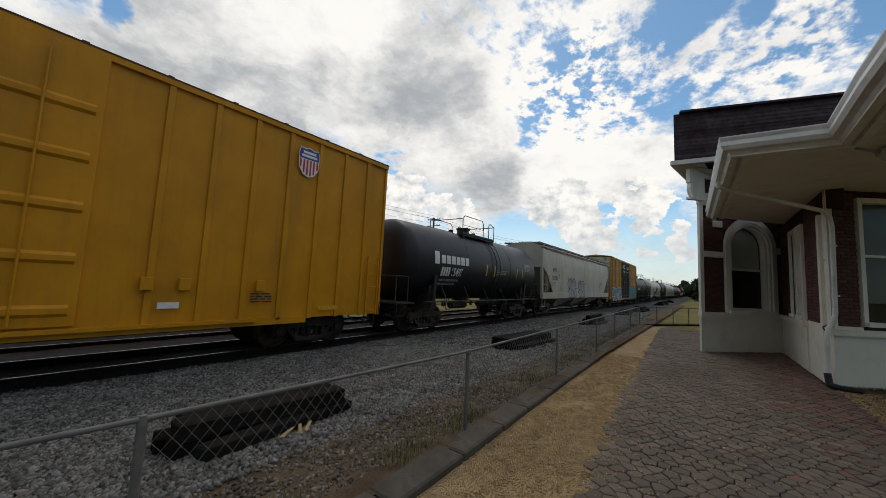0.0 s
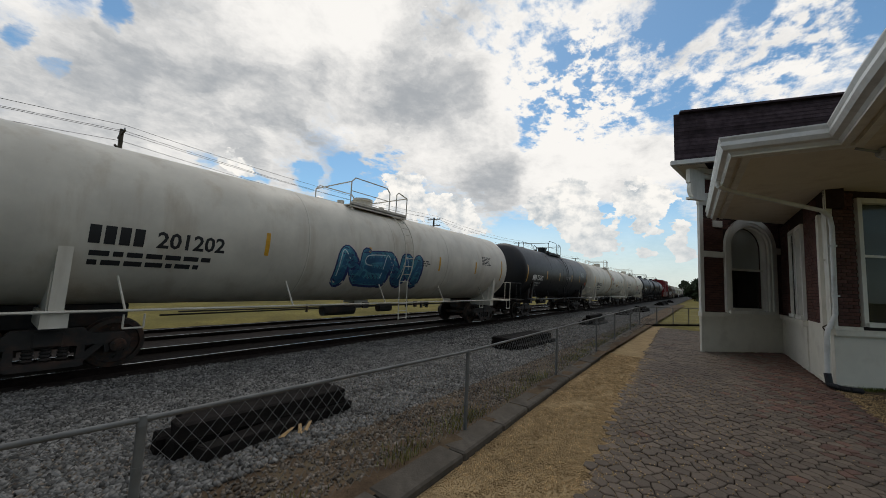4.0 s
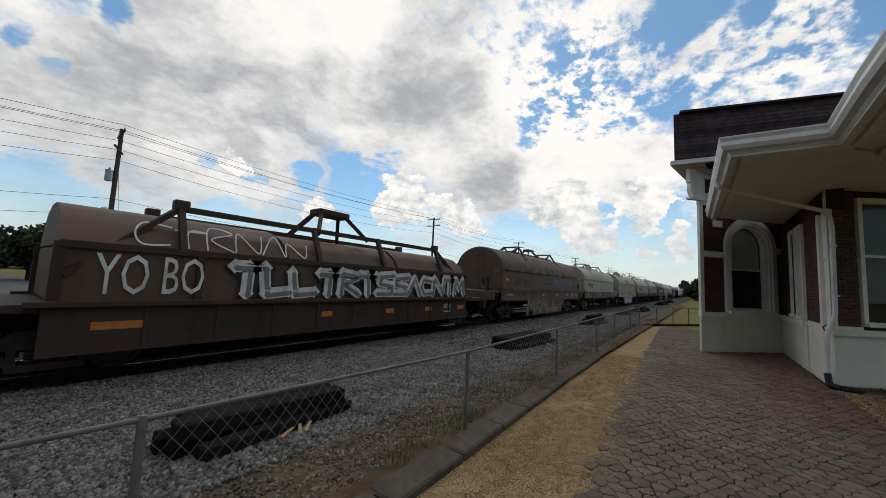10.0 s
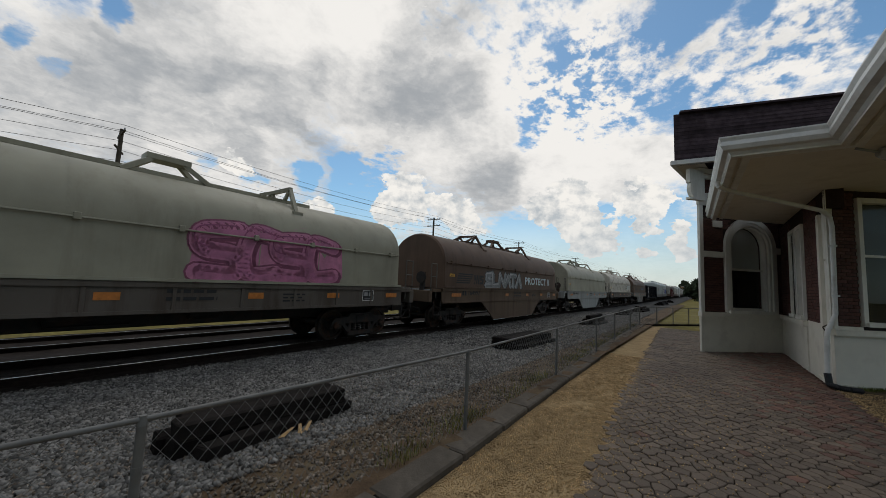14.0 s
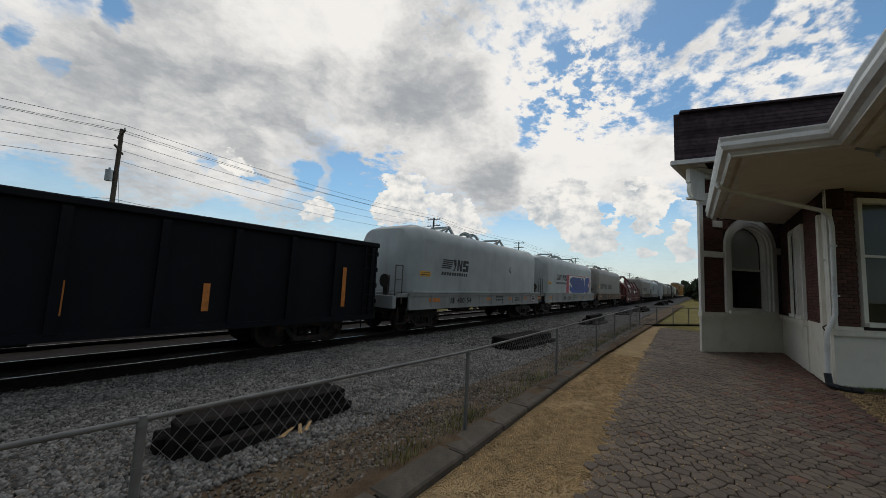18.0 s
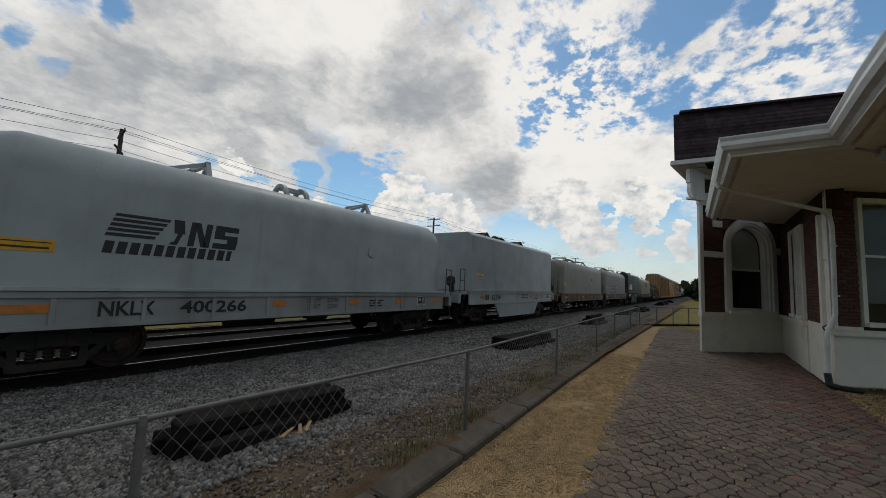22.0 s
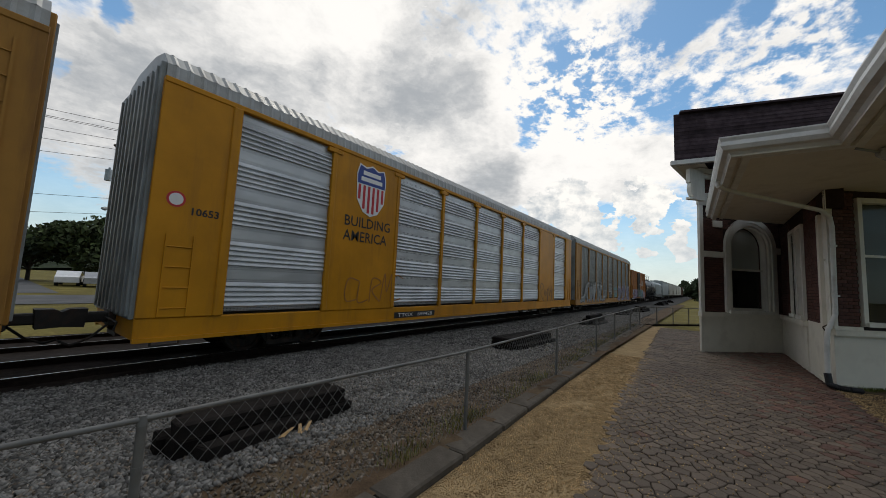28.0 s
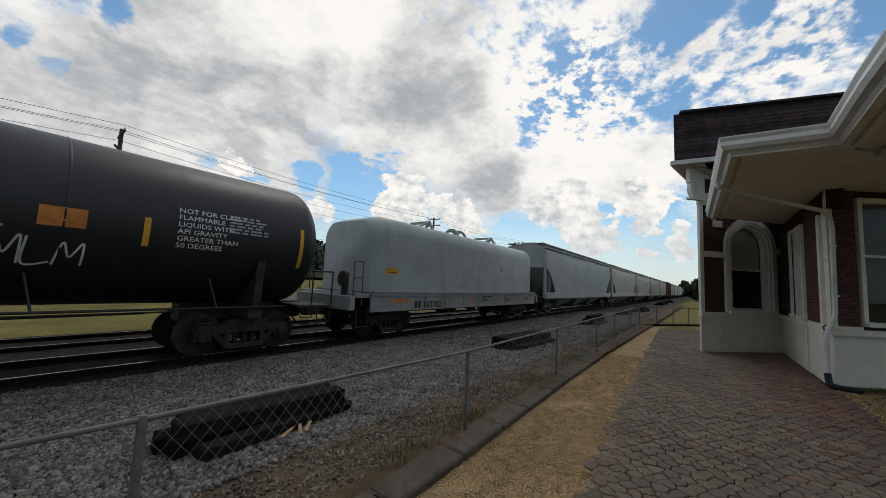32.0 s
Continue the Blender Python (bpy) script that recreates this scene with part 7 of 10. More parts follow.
    if number in LOADS:
        fit_words(car, "LD LMT    %s\nLT WT      %s" % LOADS[number], (-0.02 * h, -0.02 * h + 1.0, mid - 0.12, mid + 0.18), ink, sill, 0.0)
    else:
        small_print(car, -0.02 * h, mid + 0.18, 0.9, 2, ink, sill, 0.07, 0.15, seed)
    small_print(car, 0.35 * h, mid + 0.1, 0.6, 3, ink, sill, 0.04, 0.08, seed + 7)
    patch(car, "stencil_border", [(0.75 * h - 0.02, 0.75 * h + 0.42, mid - 0.12, mid + 0.2)], LETTER_W, sill, 0.003)
    patch(car, "stencil_box", [(0.75 * h, 0.75 * h + 0.4, mid - 0.1, mid + 0.18)], LETTER_K, sill)
    patch(car, "stencil_bar", [(0.75 * h + 0.04, 0.75 * h + 0.18, mid + 0.03, mid + 0.14), (0.75 * h + 0.22, 0.75 * h + 0.36, mid + 0.03, mid + 0.14), (0.75 * h + 0.04, 0.75 * h + 0.36, mid - 0.07, mid - 0.05)], LETTER_G, sill, 0.008)
    tc = fh - 2.0
    under_gear(car, h, bot + 0.1, seed)
    truck(car, -tc)
    truck(car, tc)
    couplers(car, fh + 0.35)


def coil_car(f, r, style, hood, frame_m, label, number="", skirt=None, num=None, mark_m=None, seed=1, ext=0.75, straps=None, stripes=None, blocks=None, gear=None, hinge=True, ring=True, words=None):
    car, h = rolling("coil_car", label, "coil car", f, r)
    gear = gear or hood
    if style == "round":
        deck, bot, sect, top = 1.66, 1.06, round_section(1.66, 2.75, 3.98), 3.98
        ends = [(0.0, 0.955), (0.07, 1.0)]
    elif style == "square":
        deck, bot, sect, top = 1.47, 0.86, square_section(1.47, 3.4, 4.08), 4.08
        ends = [(0.0, 0.83), (0.03, 0.86), (0.52, 0.99), (0.58, 1.0)]
    else:
        deck, bot, top = 1.57, 0.95, 4.3
        sect = [(1.53, 1.57), (1.5, 4.12), (1.25, 4.3), (-1.25, 4.3), (-1.5, 4.12), (-1.53, 1.57)]
        ends = [(0.0, 0.985), (0.03, 1.0)]
    surf = section_surf(sect)
    part("hood", lofted(sect, h, ends), hood, car, "removable steel hood over the coils", smooth=True)
    for k in range(1, 8, 1 if style == "round" else 2):
        y = -h + k * 2 * h / 8
        pts = [(x * 1.003, z + 0.004) for x, z in sect]
        n = len(pts)
        v = [(x, y + s, z) for s in (-0.014, 0.014) for x, z in pts]
        part("hood_seam", Mesh().add(v, [(i, i + 1, n + i + 1, n + i) for i in range(n - 1)]), hood, car, recalc=False)
    if straps:
        m = Mesh()
        for k in range(9):
            y = -h * 0.55 + k * h * 0.17
            pts = [(x + 0.008, y + 0.0, z) for x, z in sect if x >= 0 and z > 2.0]
            for a, b in zip(pts, pts[1:]):
                m.beam(a, b, 0.05, 0.014)
        part("hood_strap", m, straps, car, "pale worn sealing straps")
    part("hood_skirt", Mesh().box(1.47, 1.60, -h, h, deck + 0.012, deck + 0.07).box(-1.60, -1.47, -h, h, deck + 0.012, deck + 0.07), gear, car)
    if style == "round" and hinge:
        m = Mesh().cyl((1.53, -h + 0.15, 2.72), (1.53, h - 0.15, 2.72), 0.022, 6)
        for k in range(9):
            y = -h + 0.5 + k * (2 * h - 1) / 8
            m.soft_box(1.48, 1.56, y - 0.05, y + 0.05, 2.67, 2.8, 0.01)
        part("hinge_rail", m, gear, car)
        part("roof_spine", Mesh().box(-0.3, 0.3, -h * 0.5, h * 0.55, top - 0.02, top + 0.07), gear, car)
    if style == "square":
        part("latch", Mesh().cyl((1.5, h * 0.35, 2.75), (1.53, h * 0.35, 2.75), 0.16, 18), gear, car)
    lifting_gear(car, surf, h, top, gear if style != "tall" else STEEL_DARK, ring)
    flat_frame(car, h, ext, deck, bot, frame_m, skirt, None, number, LETTER_W if mark_m is LETTER_W else LETTER_K, surf, True, seed, num)
    if mark_m and (stripes or blocks):
        striped_mark(car, stripes, blocks, mark_m, surf)
    if words:
        y0, y1, z0, z1, n = words
        quads = []
        for i in range(n):
            zz = z1 - (i + 1) * (z1 - z0) / n + 0.03
            y = y0
            while y < y1 - 0.05:
                quads.append((y, min(y1, y + 0.13), zz, zz + (z1 - z0) / n - 0.06, 0.03))
                y += 0.18
        patch(car, "owner_words", quads, mark_m or LETTER_K, surf)
    yn = -h - MARK_Y[0] + (0.4 if style == "round" else 0.47)
    zn, wn = (deck + 0.5, 0.36) if style == "round" else (deck + 0.62, 0.62)
    patch(car, "notice_panel", [(yn, yn + wn, zn, zn + wn * 0.32)], REFLECT, surf)
    patch(car, "notice_print", [(yn + 0.04, yn + wn - 0.04, zn + wn * 0.23, zn + wn * 0.255), (yn + 0.06, yn + wn - 0.06, zn + wn * 0.08, zn + wn * 0.13)], LETTER_K, surf, 0.008)
    return car, h, surf


def open_coil_car(f, r, hood, frame_m, label, number, seed, ink, ext=1.9, num=None):
    """Older coil car: low trough sides with separate low hoods and braced end hoods."""
    car, h = rolling("coil_car", label, "coil car", f, r)
    deck = 1.28
    surf = lambda y, z: 1.5
    trough = part("trough", Mesh().box(-1.47, 1.47, -h, h, deck, 2.25), hood, car, "low steel trough side")
    prof = [(1.45, 2.22), (1.2, 2.7), (0.8, 3.05), (0.3, 3.2), (-0.3, 3.2), (-0.8, 3.05), (-1.2, 2.7), (-1.45, 2.22)]
    for a, b, rise in ((-h, -h * 0.36, 0.86), (-h * 0.34, h * 0.3, 0.78), (h * 0.32, h, 0.82)):
        m = Mesh().along_y([(x, 2.22 + (z - 2.22) * rise) for x, z in prof], a, b)
        part("low_hood", m, hood, car, "low arched cover", smooth=True)
    m = Mesh()
    for k in range(7):
        y = -h + k * 2 * h / 6
        for q in (-1, 1):
            m.box(q * 1.45, q * 1.53, y - 0.07, y + 0.07, deck, 2.3)
    part("stake", m, frame_m, car)
    for q in (-1, 1):
        part("deck_flange", Mesh().soft_box(q * 1.56 - 0.1, q * 1.56 + 0.1, -h - 0.3, h + 0.3, deck - 0.07, deck + 0.03, 0.012), frame_m, car)
    part("top_rail", Mesh().box(1.42, 1.54, -h, h, 2.2, 2.32).box(-1.54, -1.42, -h, h, 2.2, 2.32), frame_m, car)
    for q in (-1, 1):
        m = Mesh().beam((q * 1.02, -h * 0.72, 3.2), (q * 1.02, h * 0.72, 3.2), 0.13, 0.12)
        for y in (-h * 0.72, -h * 0.2, h * 0.2, h * 0.72):
            m.beam((q * 1.02, y, 3.25), (q * 1.5, y, 2.24), 0.12, 0.12)
        for s in (-1, 1):
            m.beam((q * 1.02, s * h * 0.72, 3.22), (q * 1.48, s * h * 0.99, 1.75), 0.11, 0.11)
            m.soft_box(q * 1.02 - 0.1, q * 1.02 + 0.1, s * h * 0.72 - 0.14, s * h * 0.72 + 0.14, 3.16, 3.38, 0.02)
        part("lifting_frame", m, frame_m, car)
    m = Mesh()
    for s in (-1, 1):
        for q in (-1, 1):
            m.beam((q * 0.18, s * 0.45, 3.95), (q * 0.85, s * 0.95, 3.15), 0.12, 0.12)
    m.soft_box(-0.3, 0.3, -0.58, 0.58, 3.86, 4.06, 0.03)
    part("lifting_bail", m, frame_m, car)
    flat_frame(car, h, ext, deck, 0.42, frame_m, None, None, number, ink, surf, True, seed, num)
    return car, h, surf


# -- gondola, hopper, auto carrier --
def gondola(f, r, material, label, number):
    car, h = rolling("gondola", label, "gondola", f, r)
    top, bot = 3.05, 0.72
    surf = lambda y, z: 1.52
    for q in (-1, 1):
        part("side_sheet", Mesh().box(min(q * 1.46, q * 1.5), max(q * 1.46, q * 1.5), -h, h, bot, top - 0.1), material, car, "ribbed steel side of the open body")
        part("end_sheet", Mesh().box(-1.46, 1.46, min(q * h, q * (h - 0.05)), max(q * h, q * (h - 0.05)), bot, top - 0.1), material, car)
    part("floor", Mesh().box(-1.46, 1.46, -h + 0.05, h - 0.05, bot + 0.1, bot + 0.2), material, car)
    part("top_chord", Mesh().soft_box(1.43, 1.6, -h, h, top - 0.14, top, 0.02).soft_box(-1.6, -1.43, -h, h, top - 0.14, top, 0.02).soft_box(-1.5, 1.5, -h - 0.05, -h + 0.1, top - 0.14, top, 0.02).soft_box(-1.5, 1.5, h - 0.1, h + 0.05, top - 0.14, top, 0.02), material, car)
    for k in range(13):
        y = -h + 0.25 + k * (2 * h - 0.5) / 12
        if -h * 0.96 < y < -h * 0.5:
            continue
        for q in (-1, 1):
            part("side_post", Mesh().along_y([(q * 1.5, bot), (q * 1.57, bot + 0.05), (q * 1.6, top - 0.2), (q * 1.5, top - 0.1)], y - 0.07, y + 0.07), material, car)
    for s in (-1, 1):
        m = Mesh()
        for z in (1.2, 1.7, 2.2, 2.7):
            m.soft_box(-1.5, 1.5, s * h - 0.05, s * h + 0.07, z - 0.07, z + 0.07, 0.02)
        part("end_rib", m, material, car)
        for q in (-1, 1):
            ladder(car, q * 1.58, s * (h - 0.35), bot + 0.1, top - 0.15, material)
            stirrup(car, q * 1.55, s * (h - 0.35), bot + 0.1, material)
    part("side_sill", Mesh().box(1.46, 1.56, -h, h, bot - 0.06, bot + 0.08).box(-1.56, -1.46, -h, h, bot - 0.06, bot + 0.08), material, car)
    fit_words(car, number, (-7.23, -6.06, 1.62, 1.95), LETTER_W, surf, out=0.012)
    patch(car, "owner_mark", [(-7.9, -7.75, 1.62, 1.95), (-7.69, -7.54, 1.62, 1.95)], LETTER_W, surf, 0.012)
    striped_mark(car, (-8.15, -7.52, 2.24, 2.66), (-7.24, -6.05, 2.19, 2.69), LETTER_W, surf, 0.012)
    patch(car, "reflector_stripe", [(-8.08, -7.95, 1.12, 2.2)], REFLECT_O, surf, 0.009)
    for y, z1 in ((-4.55, 1.6), (-1.95, 1.6), (0.85, 1.65), (2.97, 1.65), (6.48, 2.2)):
        patch(car, "reflector_stripe", [(y, y + 0.13, 1.07, z1)], REFLECT_O, surf)
    for words, box in (("LD LMT    208900", (-7.17, -6.1, 1.08, 1.19)), ("LT WT       77100", (-7.17, -6.1, 0.88, 0.98)), ("2 INCH HF COMP SHOES", (-8.6, -7.76, 0.9, 0.97)), ("LIFT AND\nJACK HERE", (-7.9, -7.66, 1.1, 1.23)), ("EMPTY LOAD\n7/16 ADJ BLOCK", (-5.85, -5.35, 0.88, 1.0))):
        fit_words(car, words, box, LETTER_W, surf, 0.0)
    part("stencil_box", Mesh().box(1.523, 1.53, -5.55, -5.3, 1.85, 2.1), LETTER_G, car)
    part("centre_sill", Mesh().box(-0.3, 0.3, -h, h, bot - 0.1, bot + 0.1), STEEL_DARK, car)
    under_gear(car, h, bot + 0.1, 3)
    truck(car, -h + 2.0)
    truck(car, h - 2.0)
    couplers(car, h + 0.4)
    return car, h, surf


GRATE = mat("dark_steel_grating", (0.12, 0.12, 0.125), 0.6, 0.4, 0.3, 30, 0.3, 60)


def plate_mark(car, words, y, z, r, ink, surf):
    """A stencilled letter in a thin square frame."""
    t = 0.016
    patch(car, "plate_frame", [(y - r, y + r, z + r - t, z + r), (y - r, y + r, z - r, z - r + t), (y - r, y - r + t, z - r + t, z + r - t), (y + r - t, y + r, z - r + t, z + r - t)], ink, surf)
    fit_words(car, words, (y - r * 0.5, y + r * 0.5, z - r * 0.6, z + r * 0.6), ink, surf, 0.0)


def hopper(f, r, material, label, number, top=4.68, seed=1, plain=False):
    car, h = rolling("covered_hopper", label, "covered hopper", f, r)
    bot = 1.12
    sect = [(1.53, bot + 0.15), (1.56, 2.4), (1.56, 3.4), (1.5, 4.3), (1.38, top - 0.08), (1.28, top)]
    surf = section_surf(sect)
    slope = 1.75
    full = sect + [(-x, z) for x, z in reversed(sect)]
    # side plates with sloping end cut
    for q in (-1, 1):
        m = Mesh()
        ys = [-h + 0.05, -h + 0.05 + slope * 0.55, -h + slope + 0.5, 0, h - slope - 0.5, h - 0.05 - slope * 0.55, h - 0.05]
        low = [3.25, 2.6, bot + 0.15, bot + 0.15, bot + 0.15, 2.6, 3.25]
        v, f_ = [], []
        n = 7
        for y, lo in zip(ys, low):
            for i in range(n):
                z = lo + (top - lo) * i / (n - 1)
                v.append((q * surf(y, z), y, z))
        for j in range(len(ys) - 1):
            for i in range(n - 1):
                f_.append((j * n + i, j * n + i + 1, (j + 1) * n + i + 1, (j + 1) * n + i))
        m.add(v, f_)
        part("side", m, material, car, "smooth curved side sheet", smooth=True, recalc=False)
        part("side_sill", Mesh().soft_box(q * 1.5 - 0.09, q * 1.5 + 0.09, -h, h, bot, bot + 0.42, 0.02), material, car)
        for s in (-1, 1):
            part("corner_post", Mesh().soft_box(q * 1.48 - 0.07, q * 1.48 + 0.07, s * h - 0.1, s * h + 0.1, bot, 4.2, 0.02), material, car)
    part("slope_sheets", Mesh().add([(-1.48, -h + 0.1, 3.3), (1.48, -h + 0.1, 3.3), (1.48, -h + 3.2, 1.0), (-1.48, -h + 3.2, 1.0), (-1.48, h - 0.1, 3.3), (1.48, h - 0.1, 3.3), (1.48, h - 3.2, 1.0), (-1.48, h - 3.2, 1.0)], [(0, 1, 2, 3), (4, 7, 6, 5)]), material, car, recalc=False)
    part("end_sheet", Mesh().along_y([(x * 0.985, z) for x, z in full if z > 3.2] + [(-1.5, 3.2), (1.5, 3.2)], -h + 0.06, -h + 0.1).along_y([(x * 0.985, z) for x, z in full if z > 3.2] + [(-1.5, 3.2), (1.5, 3.2)], h - 0.1, h - 0.06), material, car)
    part("roof", Mesh().along_y([(1.3, top - 0.02), (0.7, top + 0.14), (-0.7, top + 0.14), (-1.3, top - 0.02)], -h + 0.05, h - 0.05), material, car)
    part("roof_chord", Mesh().cyl((1.44, -h + 0.03, top - 0.1), (1.44, h - 0.03, top - 0.1), 0.07, 8).cyl((-1.44, -h + 0.03, top - 0.1), (-1.44, h - 0.03, top - 0.1), 0.07, 8), material, car, smooth=True)
    m = Mesh()
    for q in (-1, 1):
        for k in range(5):
            x = q * (0.75 + k * 0.12)
            m.box(x - 0.012, x + 0.012, -h - 0.05, h + 0.05, top + 0.16, top + 0.20)
        for k in range(int(2 * h / 0.12)):
            y = -h + k * 0.12
            m.box(q * 0.75, q * 1.25, y, y + 0.02, top + 0.165, top + 0.195)
        m.box(q * 1.24, q * 1.26, -h - 0.05, h + 0.05, top + 0.12, top + 0.22)
    part("running_board", m, GRATE, car, "steel grating running boards")
    m = Mesh()
    for k in range(10):
        y = -h + 0.8 + k * (2 * h - 1.6) / 9
        for q in (-1, 1):
            m.box(q * 1.2, q * 1.3, y - 0.04, y + 0.04, top - 0.05, top + 0.18)
    part("board_bracket", m, material, car)
    m = Mesh()
    for k in range(5):
        y = -h + 1.4 + k * (2 * h - 2.8) / 4
        m.soft_box(-0.5, 0.5, y - 0.9, y + 0.9, top + 0.12, top + 0.3, 0.03)
    part("roof_hatch", m, material, car)
    for k in range(3):
        y = (k - 1) * (2 * h - 6.4) / 3
        wd = (2 * h - 6.4) / 6
        part("discharge_bay", Mesh().add([(-1.45, y - wd, bot + 0.05), (1.45, y - wd, bot + 0.05), (1.45, y + wd, bot + 0.05), (-1.45, y + wd, bot + 0.05), (-0.45, y - 0.4, 0.38), (0.45, y - 0.4, 0.38), (0.45, y + 0.4, 0.38), (-0.45, y + 0.4, 0.38)], [(0, 1, 5, 4), (1, 2, 6, 5), (2, 3, 7, 6), (3, 0, 4, 7), (4, 5, 6, 7), (3, 2, 1, 0)]), material, car)
        part("outlet_gate", Mesh().soft_box(-0.6, 0.6, y - 0.45, y + 0.45, 0.28, 0.4, 0.02), STEEL_DARK, car)
    for s in (-1, 1):
        part("end_deck", Mesh().box(-1.5, 1.5, s * h - 0.1, s * (h - 1.8), bot - 0.02, bot + 0.08), STEEL_DARK, car)
        for q in (-1, 1):
            ladder(car, q * 1.55, s * (h - 0.05) - s * 0.28, bot, 2.7, material, 0.42)
            m = Mesh().pipe([(q * 1.5, s * (h - 0.1), 2.7), (q * 1.5, s * (h - 0.95), 2.65)], 0.02).pipe([(q * 1.5, s * (h - 0.1), 2.1), (q * 1.5, s * (h - 0.95), 2.05)], 0.02).pipe([(q * 1.5, s * (h - 0.95), 2.65), (q * 1.5, s * (h - 0.95), bot)], 0.03)
            part("grab_rail", m, material, car)
            stirrup(car, q * 1.5, s * (h - 0.3), bot, material, 0.5, 0.5)
        part("end_gear", Mesh().box(-0.6, 0.6, s * (h - 0.9), s * (h - 0.3), bot + 0.1, bot + 0.9).cyl((0.5, s * h, 2.0), (0.5, s * (h + 0.04), 2.0), 0.26, 16), STEEL_DARK, car)
    if number:
        fit_words(car, number, (-8.38, -7.31, 2.40, 2.72), LETTER_K, surf)
        fit_words(car, "WLPX", (-8.34, -7.42, 2.95, 3.27), LETTER_K, surf)
        fit_words(car, "LD LMT 218400\nLT WT    87600", (-8.5, -7.55, 1.98, 2.25), LETTER_K, surf, 0.0)
        plate_mark(car, "C", -6.9, 2.72, 0.13, LETTER_K, surf)
        patch(car, "reflector_stripe", [(-9.05, -8.93, 1.75, 2.75)], REFLECT_O, surf)
        patch(car, "reflector_stripe", [(-6.65, -6.55, 1.65, 2.05)], REFLECT_O, surf)
        patch(car, "notice_panel", [(0.3, 0.75, 2.75, 3.05)], REFLECT, surf)
        small_print(car, -6.9, 1.4, 0.9, 2, LETTER_K, surf, 0.04, 0.09, seed)
    part("centre_sill", Mesh().box(-0.3, 0.3, -h, h, 0.75, 1.1), STEEL_DARK, car)
    truck(car, -h + 1.75)
    truck(car, h - 1.75)
    couplers(car, h + 0.35)
    return car, h, surf


BAND = (5.58 - 1.05) / 5


def screen_material(name, col, metal, dirt, banded=False):
    """Perforated corrugated screen: rows of small dark holes."""
    m = mat(name, col, 0.4, metal, 0.12, 1.5, 0.1, 30, dirt, 0.6, (0.6, 0.6, 2.0), 0.42, 0.7)
    nt = m.node_tree
    bsdf = nt.nodes["Principled BSDF"]
    co = nt.nodes.new("ShaderNodeTexCoord").outputs["Object"]
    sp = nt.nodes.new("ShaderNodeSeparateXYZ")
    nt.links.new(co, sp.inputs[0])

    def op(kind, a, b=None):
        n = nt.nodes.new("ShaderNodeMath")
        n.operation = kind
        for i, v in enumerate((a, b)):
            if v is None:
                continue
            if isinstance(v, (int, float)):
                n.inputs[i].default_value = v
            else:
                nt.links.new(v, n.inputs[i])
        return n.outputs[0]
    y = op("SUBTRACT", op("FRACT", op("MULTIPLY", sp.outputs[1], 14.0 if banded else 9.5)), 0.5)
    z = op("SUBTRACT", op("FRACT", op("MULTIPLY", sp.outputs[2], 22.0 if banded else 9.5)), 0.5)
    hole = op("LESS_THAN", op("ADD", op("MULTIPLY", y, y), op("MULTIPLY", z, z)), 0.055)
    band = op("LESS_THAN", op("FRACT", op("MULTIPLY", sp.outputs[2], 1.09)), 0.36)
    if banded:
        u = op("FRACT", op("ADD", op("MULTIPLY", sp.outputs[2], 1 / BAND), 1 + 0.29 - 1.05 / BAND))
        band = op("ADD", op("LESS_THAN", u, 0.1), op("LESS_THAN", op("ABSOLUTE", op("SUBTRACT", u, 0.34)), 0.05))
    fac = op("MULTIPLY", op("MULTIPLY", hole, band), 1.0 if banded else 0.55)
    old = bsdf.inputs["Base Color"].links[0].from_socket
    mx = nt.nodes.new("ShaderNodeMix")
    mx.data_type = "RGBA"
    nt.links.new(fac, mx.inputs[0])
    nt.links.new(old, mx.inputs[6])
    mx.inputs[7].default_value = (0.01, 0.01, 0.012, 1)
    nt.links.new(mx.outputs[2], bsdf.inputs["Base Color"])
    nt.links.new(op("MULTIPLY", op("SUBTRACT", 1.0, fac), metal), bsdf.inputs["Metallic"])
    return m


DOOR_Z = mat("dull_zinc_door", (0.28, 0.30, 0.30), 0.5, 0.2, 0.15, 2, 0.1, 30, (0.06, 0.055, 0.05), 0.5, (1.5, 1.5, 0.6))


